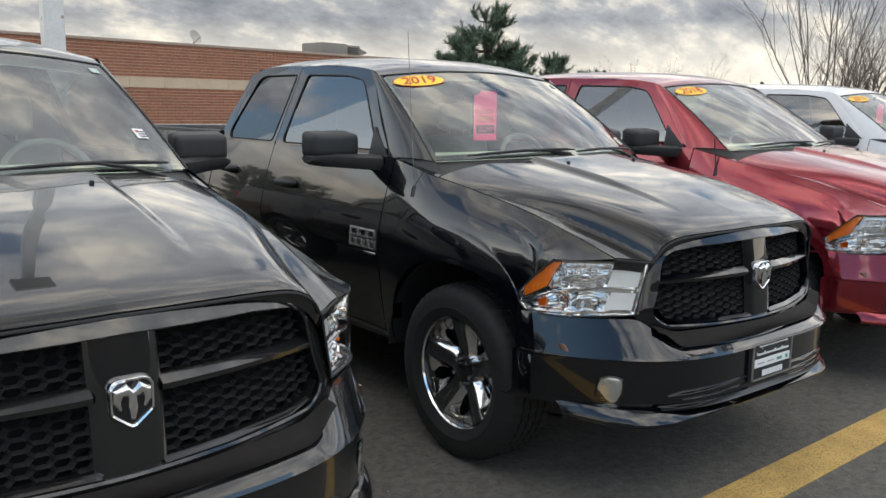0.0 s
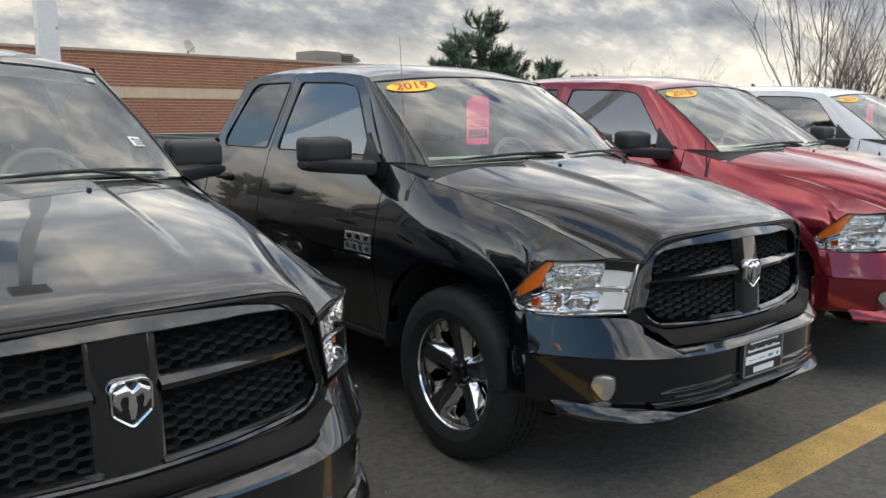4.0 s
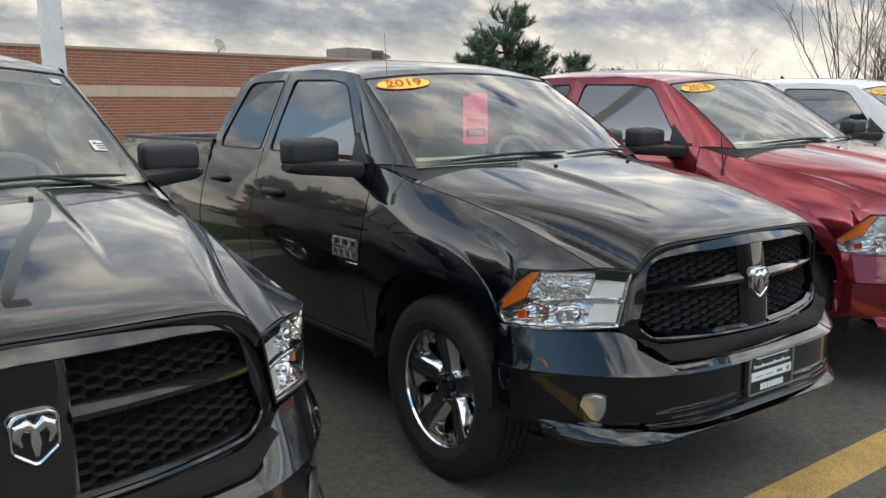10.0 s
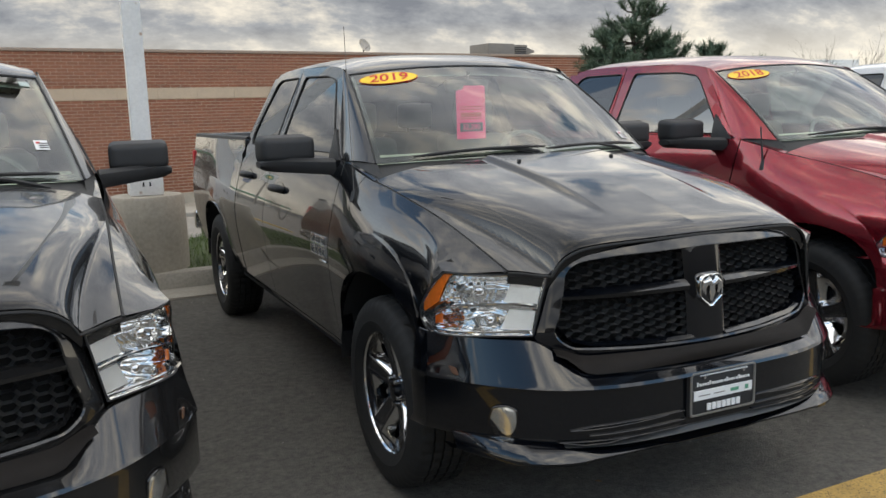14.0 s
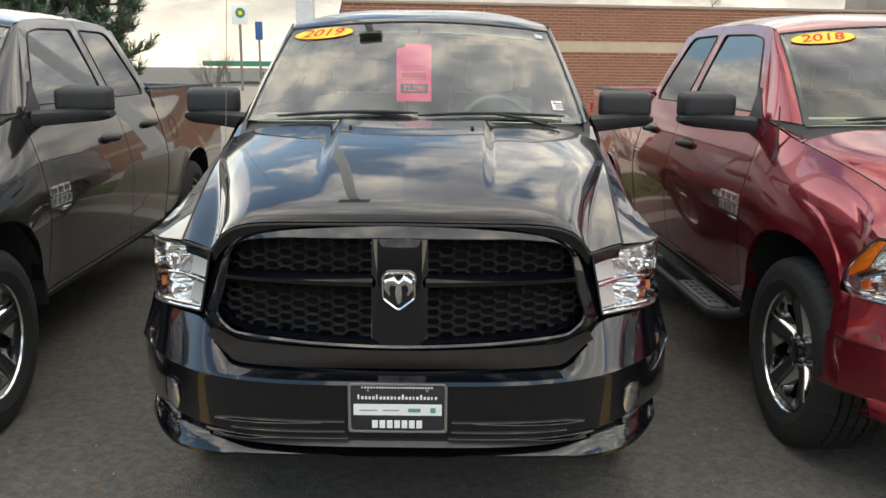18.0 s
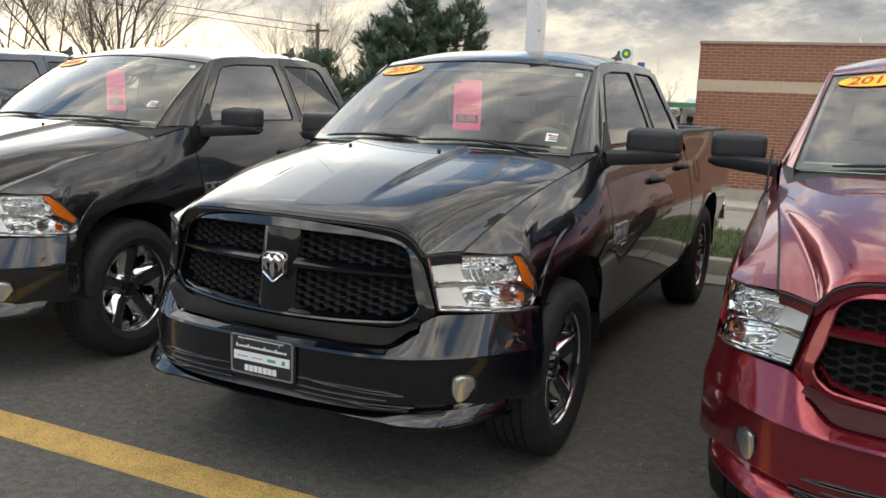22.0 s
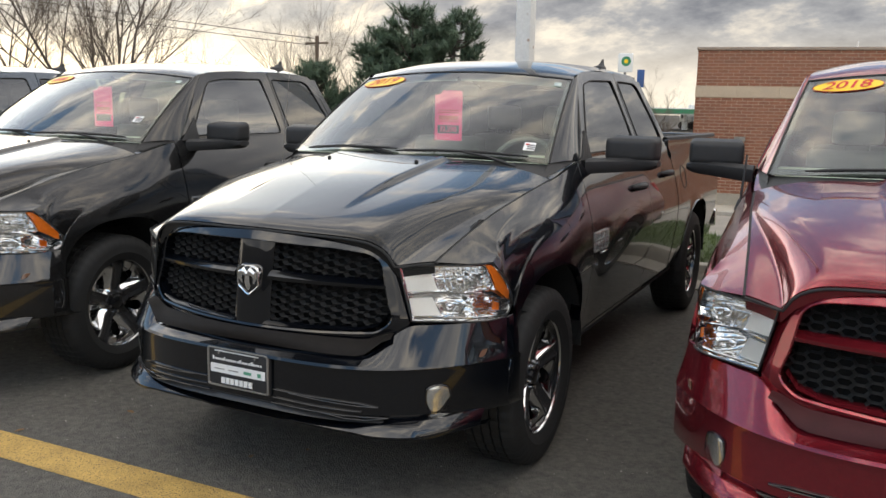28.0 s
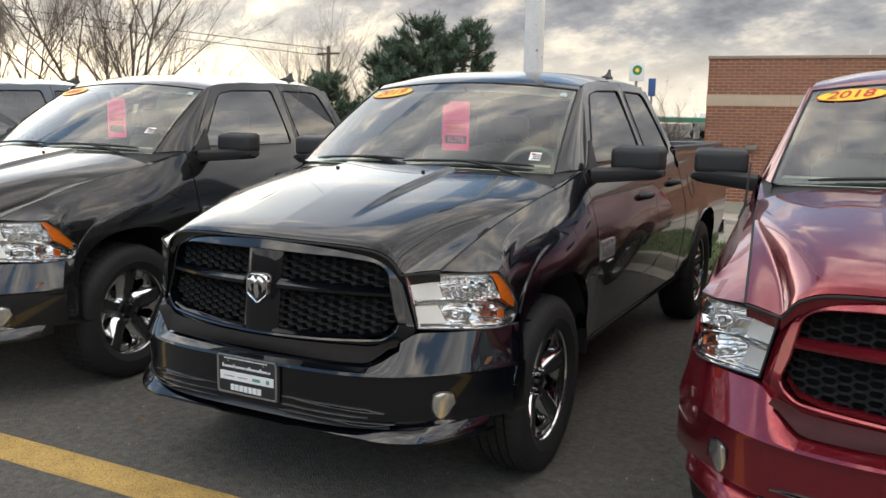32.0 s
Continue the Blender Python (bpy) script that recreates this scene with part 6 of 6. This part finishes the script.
# ---------------------------------------------------------------- brick building
BX0, BX1, BY, BZ0, BZ1 = -3.90, 24.6, 30.0, -1.35, 4.03
BTURN = Matrix.Translation((BX0, BY, 0)) @ Matrix.Rotation(radians(8), 4, "Z") @ Matrix.Translation((-BX0, -BY, 0))
bld = thing("brick_building", "single-storey red brick building with a tan stone band", "building")
bld.matrix_world = BTURN
bm = bmesh.new()
box(bm, BX0 + 0.02, BX1, BY + 0.02, BY + 24, -2.1, BZ1 - 0.02)
part("wall_core", bm, MORTAR, bld, smooth=False)
bm = bmesh.new()
box(bm, BX0 - 0.03, BX1 + 0.03, BY - 0.03, BY + 24, -2.1, BZ0 - 0.01)
part("foundation", bm, CONCRETE, bld, smooth=False)
bm = bmesh.new()
box(bm, BX0 - 0.05, BX1 + 0.05, BY - 0.05, BY + 24.05, BZ1, BZ1 + 0.12, 0.02)
part("coping", bm, COPING, bld)
BAND0, BAND1 = 2.28, 2.71
bm = bmesh.new()
for k in range(19):
    box(bm, BX0 - 0.02 + k * 1.5, BX0 - 0.02 + k * 1.5 + 1.4985, BY - 0.025, BY + 0.1, BAND0, BAND1, 0.006, 1)
box(bm, BX0 - 0.025, BX0 + 0.1, BY + 0.1, BY + 20, BAND0, BAND1, 0.006, 1)
part("stone_band", bm, STONE, bld)


def bricks(z0, z1):
    verts, faces = [], []
    rows = round((z1 - z0) / 0.122)
    h = (z1 - z0) / rows
    r = random.Random(7)
    for j in range(rows):
        z = z0 + j * h
        x = BX0 - (0.19 if j % 2 else 0.0)
        while x < BX1 - 0.3:
            a, b = max(x, BX0), x + 0.362
            if b > BX0 + 0.05:
                d = BY + r.uniform(-0.002, 0.003)
                i = len(verts)
                verts += [(a, d, z + 0.010), (b, d, z + 0.010), (b, d, z + h - 0.010), (a, d, z + h - 0.010)]
                verts += [(p[0], BY + 0.025, p[2]) for p in verts[-4:]]
                faces += [(i, i + 1, i + 2, i + 3)] + [(i + k, i + (k + 1) % 4, i + 4 + (k + 1) % 4, i + 4 + k) for k in range(4)]
            x += 0.382
    me = bpy.data.meshes.new("bricks")
    me.from_pydata(verts, [], faces)
    me.materials.append(BRICK)
    ob = new("bricks", me)
    ob.parent = bld
    return tagged(ob, "red-brown bricks in running bond", kind="stuff")


bricks(BZ0, BAND0)
bricks(BAND1, BZ1)
# end wall in brick colour
bm = bmesh.new()
for j in range(int((BZ1 - BZ0) / 0.1016)):
    if not (BAND0 - 0.1 < BZ0 + j * 0.1016 < BAND1):
        box(bm, BX0 - 0.004, BX0 + 0.05, BY + 0.02, BY + 20, BZ0 + j * 0.1016 + 0.006, BZ0 + j * 0.1016 + 0.096)
part("end_wall_courses", bm, BRICK, bld, smooth=False)

# roof-top unit and dish
ac = thing("rooftop_unit", "grey sheet-metal air unit on the flat roof", "air unit", loc=(17.9, 33.6, BZ1 + 0.05))
ac.rotation_euler = (0, 0, radians(8))
bm = bmesh.new()
box(bm, 0, 1.6, 0, 1.6, -0.2, 0.62, 0.03)
box(bm, 1.62, 2.5, 0.1, 1.5, -0.2, 0.58, 0.03)
part("casing", bm, ROOFUNIT, ac)
bm = bmesh.new()
loft(bm, [[(2.5, 0.1, 0.45), (2.95, 0.1, 0.30), (2.95, 0.1, 0.22), (2.5, 0.1, 0.1)], [(2.5, 1.5, 0.45), (2.95, 1.5, 0.30), (2.95, 1.5, 0.22), (2.5, 1.5, 0.1)]], caps=True)
part("hood", bm, ROOFUNIT, ac, smooth=False)
bm = bmesh.new()
for k in range(5):
    box(bm, 1.7, 2.4, 0.07, 0.11, 0.02 + 0.1 * k, 0.07 + 0.1 * k)
part("louvre", bm, BLACK, ac, smooth=False)
dish = thing("satellite_dish", "small pale grey satellite dish on the roof edge", "satellite dish", loc=(11.0, 32.4, BZ1 + 0.10))
bm = bmesh.new()
m = Matrix.Translation((0, 0, 0.30)) @ Matrix.Rotation(radians(65), 4, "X") @ Matrix.Rotation(radians(25), 4, "Y")
grid(bm, lambda u, v: tuple(m @ Vector((0.33 * v * math.cos(6.283 * u), 0.30 * v * math.sin(6.283 * u), 0.10 * v * v))), 24, 5)
part("reflector", bm, GREYBOX, dish)
bm = bmesh.new()
tube(bm, [(0, 0, -0.1), (0, 0.02, 0.3)], 0.03, 8)
part("mast", bm, ROOFUNIT, dish)
bm = bmesh.new()
tube(bm, [(0, -0.05, 0.1), (0.1, -0.38, 0.28)], 0.015, 6)
part("feed_arm", bm, ROOFUNIT, dish)
vent = thing("roof_vent_pipe", "thin white vent pipe on the roof", "pipe", loc=(1.5, 32, BZ1))
bm = bmesh.new()
tube(bm, [(0, 0, 0), (0, 0, 0.42)], 0.03, 8)
part("pipe", bm, POLE, vent)
# utility cabinet on the wall
cab = thing("utility_cabinet", "beige metal utility cabinet against the brick wall", "cabinet", loc=(0.8, 30.1, -1.85))
cab.rotation_euler = (0, 0, radians(8))
bm = bmesh.new()
box(bm, 0, 1.05, 0, 0.42, 0, 1.95, 0.02)
part("cabinet_body", bm, GREYBOX, cab)
bm = bmesh.new()
box(bm, 0.05, 1.0, -0.02, 0.0, 0.08, 1.88, 0.008)
part("cabinet_door", bm, GREYBOX, cab)
bm = bmesh.new()
box(bm, -0.1, 1.15, -0.1, 0.45, -0.1, 0.0, 0.01)
part("plinth", bm, CONCRETE, cab)
wl = thing("wall_lamp", "small dark wall lamp on the brick wall", "lamp", loc=(-2.2, 30.22, 0.75))
wl.rotation_euler = (0, 0, radians(8))
bm = bmesh.new()
box(bm, -0.2, 0.2, -0.3, 0.0, -0.1, 0.08, 0.03)
part("lamp_housing", bm, ROOFUNIT, wl)

# ---------------------------------------------------------------- light pole
lp = thing("light_pole", "tall white square steel light pole on a round concrete base", "light pole", loc=(-1.275, 5.19, 0))
bm = bmesh.new()
lathe(bm, [(0.10, 0.355), (0.50, 0.352), (0.835, 0.345), (0.86, 0.325), (0.865, 0.0)], 40, axis="z")
part("concrete_base", bm, CONCRETE, lp)
bm = bmesh.new()
loft(bm, [[(a * w, b * w, z) for a, b in ((-1, -1), (1, -1), (1, 1), (-1, 1))] for w, z in ((0.086, 1.05), (0.080, 3.5), (0.072, 7.0))], caps=True)
bmesh.ops.bevel(bm, geom=[e for e in bm.edges if abs(e.verts[0].co.z - e.verts[1].co.z) > 0.5], offset=0.012, segments=2, affect="EDGES")
part("pole_shaft", bm, POLE, lp)
bm = bmesh.new()
box(bm, -0.15, 0.15, -0.15, 0.15, 0.865, 1.06, 0.012)
part("base_cover", bm, POLE, lp, "white sheet-metal base cover")
bm = bmesh.new()
for x in (-0.03, 0.03):
    box(bm, x - 0.008, x + 0.008, -0.153, -0.15, 0.95, 0.99)
part("cover_slot", bm, INK, lp)
bm = bmesh.new()
box(bm, -0.25, 0.25, -0.55, -0.10, 6.9, 7.05, 0.03)
part("lamp_head", bm, ROOFUNIT, lp)

bm = bmesh.new()
box(bm, -6.2, -2.4, 19.72, 20.0, ground_z(20) - 0.2, ground_z(20) + 0.14, 0.02)
solid("yellow_kerb", bm, YELLOWKERB, "kerb painted yellow at the corner of the drive", "kerb", kind="structure")


# ---------------------------------------------------------------- plants
def bare_tree(label, loc, height, spread, stems, seed, depth=4, thick=0.07, kids=5):
    """A leafless tree: stems that fork again and again down to fine twigs."""
    r = random.Random(seed)
    t = thing("bare_tree", label, "tree", loc=loc)
    limbs, twigs = bmesh.new(), bmesh.new()

    def grow(p, d, length, rad, level):
        pts = [p]
        n = 4 if level < 2 else 3
        for k in range(n):
            d = (d + Vector((r.uniform(-1, 1), r.uniform(-1, 1), r.uniform(-0.3, 0.8))) * 0.16).normalized()
            pts.append(pts[-1] + d * length / n)
        radii = [rad * (1 - 0.65 * k / n) for k in range(n + 1)]
        tube(limbs if level < 2 else twigs, pts, radii, 6 if level < 2 else 3, cap=False)
        if level < depth:
            for k in range(kids if level else kids + 2):
                q = r.uniform(0.25, 1.0)
                i = min(n - 1, int(q * n))
                base = pts[i].lerp(pts[i + 1], q * n - i)
                a = r.uniform(0, 6.283)
                side = d.orthogonal().normalized()
                side = (Matrix.Rotation(a, 3, d) @ side)
                nd = (d * r.uniform(0.7, 1.3) + side * r.uniform(0.45, 0.9) + Vector((0, 0, 0.25))).normalized()
                grow(base, nd, length * r.uniform(0.40, 0.62), rad * (1 - 0.6 * q) * 0.62, level + 1)

    for k in range(stems):
        a = 6.283 * k / stems + r.uniform(-0.3, 0.3)
        lean = spread / height * r.uniform(0.2, 0.6) if stems > 1 else 0.05
        grow(Vector((0.08 * math.cos(a), 0.08 * math.sin(a), -0.1)), Vector((lean * math.cos(a), lean * math.sin(a), 1)).normalized(), height * r.uniform(0.55, 0.75), thick * r.uniform(0.7, 1.1), 0)
    part("trunk", limbs, BARK, t)
    tagged(part("twig_mass", twigs, TWIG, t), kind="stuff")
    return t


def pine(label, loc, height, width, seed, low=0.1, tops=((0, 0, 1.0),)):
    """A pine: a trunk, limbs in tiers, upturned brushes of needles."""
    r = random.Random(seed)
    t = thing("pine_tree", label, "tree", loc=loc)
    wood = bmesh.new()
    verts, faces = [], []

    def needles(p, d, length, n):
        for _ in range(n):
            b = p + d * r.uniform(-0.15, 1.0) * length
            v = Vector((r.gauss(0, 1), r.gauss(0, 1), r.gauss(0, 1))).normalized()
            e = b + (v * 0.75 + d * 0.75).normalized() * r.uniform(0.13, 0.23)
            w = v.cross(d)
            w = w.normalized() * 0.010 if w.length > 1e-4 else Vector((0.010, 0, 0))
            i = len(verts)
            verts.extend([tuple(b - w), tuple(b + w), tuple(e)])
            faces.append((i, i + 1, i + 2))

    for tx, ty, th in tops:
        H = height * th
        tube(wood, [(0, 0, 0), (tx * 0.5, ty * 0.5, H * 0.5), (tx, ty, H * 0.97)], [0.12, 0.08, 0.02], 7)
        z = H * low
        while z < H * 0.99:
            f = z / H
            reach = width * 0.5 * (1 - f) ** 0.60 * r.uniform(0.75, 1.15) + 0.10
            for k in range(r.randint(6, 8)):
                a = r.uniform(0, 6.283)
                c = Vector((tx * f, ty * f, z))
                L = reach * r.uniform(0.55, 1.1)
                end = c + Vector((math.cos(a) * L, math.sin(a) * L, L * r.uniform(0.05, 0.45)))
                mid = c.lerp(end, 0.5) - Vector((0, 0, 0.05))
                tube(wood, [c, mid, end], [0.03, 0.022, 0.008], 4, cap=False)
                m = max(2, int(L / 0.16))
                for j in range(m):
                    q = 0.30 + 0.70 * (j + 1) / m
                    b = c.lerp(end, q)
                    for _ in range(2):
                        d = Vector((math.cos(a) * 0.5 + r.uniform(-0.6, 0.6), math.sin(a) * 0.5 + r.uniform(-0.6, 0.6), r.uniform(0.4, 1.2))).normalized()
                        needles(b, d, r.uniform(0.20, 0.36), 46)
            z += r.uniform(0.16, 0.26)
        needles(Vector((tx, ty, H * 0.93)), Vector((0, 0, 1)), 0.35, 120)
    part("trunk", wood, BARK, t)
    me = bpy.data.meshes.new("needles")
    me.from_pydata(verts, [], faces)
    me.materials.append(NEEDLE)
    o = new("needles", me)
    o.parent = t
    tagged(o, kind="stuff")
    return t


pine("dark green pine tree standing beyond the row", (10.8, 13.3, -0.6), 4.55, 2.7, 3, 0.2, ((0, 0, 1.0), (-0.5, 0.4, 0.82), (0.75, -0.3, 0.80)))
pine("low young pine beside the taller one", (12.4, 12.5, -0.5), 3.35, 0.8, 8, 0.3)
pine("small distant pine beside the row", (14.5, 13.2, -0.5), 2.95, 0.6, 9, 0.4)
pine("broad dark green pine with several tops", (-8.6, 16.0, -1.0), 5.1, 3.8, 5, 0.10, ((0, 0, 1.0), (1.2, 0.4, 0.95), (-0.8, -0.3, 0.86)))
pine("dense dark evergreen beside the broad pine", (-10.6, 14.6, -0.9), 3.4, 2.6, 6, 0.06)
bare_tree("leafless multi-stemmed tree against the bright sky", (-32.0, 26.6, -1.9), 13.0, 12.0, 4, 11, 4, 0.125, 7)
bare_tree("leafless bushy tree near the tall one", (-35.0, 23.4, -1.9), 11.0, 10.0, 4, 12, 4, 0.09, 7)
bare_tree("leafless tree behind the pine", (-24.6, 33.6, -1.9), 9.3, 7.0, 8, 13, 4, 0.05)
bare_tree("small leafless tree behind the pine", (-22.2, 34.6, -1.9), 8.6, 6.0, 7, 17, 4, 0.045)
bare_tree("distant leafless tree with fine twigs", (-38.6, 40.5, -1.7), 7.2, 4.0, 5, 14, 3, 0.10)
bare_tree("distant leafless tree with fine twigs", (-36.8, 42.2, -1.7), 6.4, 4.0, 5, 19, 3, 0.10)
bare_tree("tall leafless multi-stemmed tree", (23.2, 11.1, -0.4), 9.5, 5.5, 9, 15, 4, 0.034, 4)
bare_tree("leafless thicket tree beyond the lot", (31.5, 14.0, -0.6), 6.0, 5.0, 8, 16, 4, 0.07)
bare_tree("distant leafless tree with fine twigs", (43.4, 34.7, -1.8), 6.6, 4.0, 6, 18, 3, 0.09)
bare_tree("distant leafless tree with fine twigs", (47.0, 29.8, -1.8), 6.2, 4.0, 6, 20, 3, 0.09)
bare_tree("small leafless tree at the corner of the building", (-4.9, 27.4, -1.75), 4.6, 2.6, 3, 21, 4, 0.07, 6)
bare_tree("small leafless roadside tree", (-15.6, 54.4, -1.6), 5.2, 3.5, 3, 22, 4, 0.07)
# russet shrub at the building's corner
rs = random.Random(2)
verts, faces = [], []
for k in range(2600):
    u = rs.random()
    x = lerp(-5.6, -4.0, u) + rs.uniform(-0.1, 0.1)
    top = lerp(-1.5, -0.35, u**0.8)
    z, y = lerp(-1.95, top, rs.random() ** 0.8), 29.3 + rs.uniform(-0.4, 0.5)
    v = Vector((rs.gauss(0, 1), rs.gauss(0, 1), rs.gauss(0, 1) + 0.6)).normalized() * 0.12
    w = v.orthogonal().normalized() * 0.03
    i = len(verts)
    p = Vector((x, y, z))
    verts += [tuple(p - w), tuple(p + w), tuple(p + v)]
    faces.append((i, i + 1, i + 2))
me = bpy.data.meshes.new("shrub")
me.from_pydata(verts, [], faces)
me.materials.append(SHRUB)
tagged(new("shrub", me), "russet leafless shrub at the building's corner", "shrub")
rl = thing("handrail", "white metal handrail beside the ramp", "handrail", loc=(-4.6, 30.5, -0.3))
for k in range(3):
    bm = bmesh.new()
    tube(bm, [(0.12 * k, 0.9 * k, -0.6), (0.12 * k, 0.9 * k, 1.0)], 0.025, 6)
    part("post", bm, POLE, rl)
bm = bmesh.new()
tube(bm, [(0, 0, 1.0), (0.24, 1.8, 1.0)], 0.025, 6)
part("rail", bm, POLE, rl)

# ---------------------------------------------------------------- across the road
gs = thing("filling_station", "filling station canopy with green and white fascia", "filling station", loc=(-21.5, 104.0, -0.3))
bm = bmesh.new()
box(bm, -9, 9, 0, 10, 1.95, 2.75, 0.05)
part("canopy", bm, STATION_WHITE, gs)
bm = bmesh.new()
box(bm, -9.05, 9.05, -0.06, 0.0, 2.05, 2.60)
part("fascia", bm, STATION_GREEN, gs, "green fascia")
for x in (-7, -2.5, 2.5, 7):
    bm = bmesh.new()
    box(bm, x - 0.15, x + 0.15, 3, 3.3, 0, 1.95, 0.02)
    part("column", bm, STATION_WHITE, gs)
    bm = bmesh.new()
    box(bm, x - 0.35, x + 0.35, 3.6, 4.1, 0, 1.3, 0.05)
    part("fuel_pump", bm, STATION_WHITE, gs)
bm = bmesh.new()
box(bm, 10, 30, 6, 16, 0, 2.6, 0.05)
part("shop", bm, TANWALL, gs)
sg = thing("station_sign", "tall white sign with a green and yellow round mark", "sign", loc=(-20.8, 83.7, -0.8))
bm = bmesh.new()
box(bm, -0.12, 0.12, -0.1, 0.1, 0, 6.9)
part("sign_post", bm, ROOFUNIT, sg)
bm = bmesh.new()
box(bm, -0.75, 0.75, -0.15, 0.15, 6.6, 8.5, 0.04)
part("sign_panel", bm, STATION_WHITE, sg)
bm = bmesh.new()
bmesh.ops.create_circle(bm, cap_ends=True, segments=18, radius=0.5, matrix=Matrix.Translation((0.1, -0.17, 7.7)) @ Matrix.Rotation(math.pi / 2, 4, "X"))
part("sign_mark", bm, STATION_GREEN, sg)
bm = bmesh.new()
bmesh.ops.create_circle(bm, cap_ends=True, segments=10, radius=0.22, matrix=Matrix.Translation((0.1, -0.18, 7.7)) @ Matrix.Rotation(math.pi / 2, 4, "X"))
part("sign_core", bm, STICKER, sg)
sb = thing("blue_sign", "tall narrow blue sign on a post", "sign", loc=(-16.9, 74.5, -0.9))
bm = bmesh.new()
box(bm, -0.08, 0.08, -0.08, 0.08, 0, 5.0)
part("sign_post", bm, ROOFUNIT, sb)
bm = bmesh.new()
box(bm, -0.32, 0.32, -0.12, 0.12, 4.9, 6.5, 0.04)
part("sign_panel", bm, SIGNBLUE, sb)


def lorry(x, y, z, w, label):
    t = thing("lorry", label, "lorry", loc=(x, y, z))
    bm = bmesh.new()
    box(bm, 0, w * 0.72, 0, 2.4, 0.75, 3.3, 0.05)
    part("cargo_box", bm, STATION_WHITE, t)
    bm = bmesh.new()
    box(bm, -w * 0.28, -0.1, 0.1, 2.3, 0.55, 2.5, 0.25, 3)
    c = part("cab", bm, STATION_WHITE, t)
    bm = bmesh.new()
    box(bm, -w * 0.22, -0.4, 0.06, 0.12, 1.5, 2.2, 0.03)
    part("cab_window", bm, GLOSSBLACK, c)
    for xx in (-w * 0.18, w * 0.15, w * 0.55):
        bm = bmesh.new()
        bmesh.ops.create_cone(bm, cap_ends=True, segments=14, radius1=0.5, radius2=0.5, depth=0.4, matrix=Matrix.Translation((xx, 0.2, 0.5)) @ Matrix.Rotation(math.pi / 2, 4, "X"))
        part("wheel", bm, RUBBER, t)
    return t


lorry(-12.6, 115.4, -0.3, 3.6, "white box lorry standing across the road")
lorry(-20.0, 114.6, -0.3, 3.8, "white lorry with a short body across the road")
lw = thing("low_building", "low white flat-roofed building far off", "building", loc=(50.4, 42.0, -1.7))
bm = bmesh.new()
box(bm, -4, 4, 0, 8, 0, 6.1, 0.05)
part("wall", bm, STATION_WHITE, lw)
up = thing("utility_pole", "wooden utility pole with a crossarm", "utility pole", loc=(-23.75, 33.3, -1.9))
bm = bmesh.new()
tube(bm, [(0, 0, 0), (0, 0, 7.1)], [0.11, 0.08], 8)
part("pole", bm, WOODPOLE, up)
bm = bmesh.new()
box(bm, -0.7, 0.7, -0.04, 0.04, 6.68, 6.78)
part("crossarm", bm, WOODPOLE, up)
for k, dz in enumerate((6.95, 6.6)):
    bm = bmesh.new()
    a, b = Vector((-23.75, 33.3, -1.9 + dz)), Vector((-52.0, 9.0, 1.6 + dz + 0.6))
    tube(bm, [a.lerp(b, q / 14) - Vector((0, 0, 1.2 * (q / 14) * (1 - q / 14))) for q in range(15)], 0.02, 4)
    solid("overhead_wire", bm, WIRE, "thin black overhead wire strung between poles", "wire", "overhead wires")
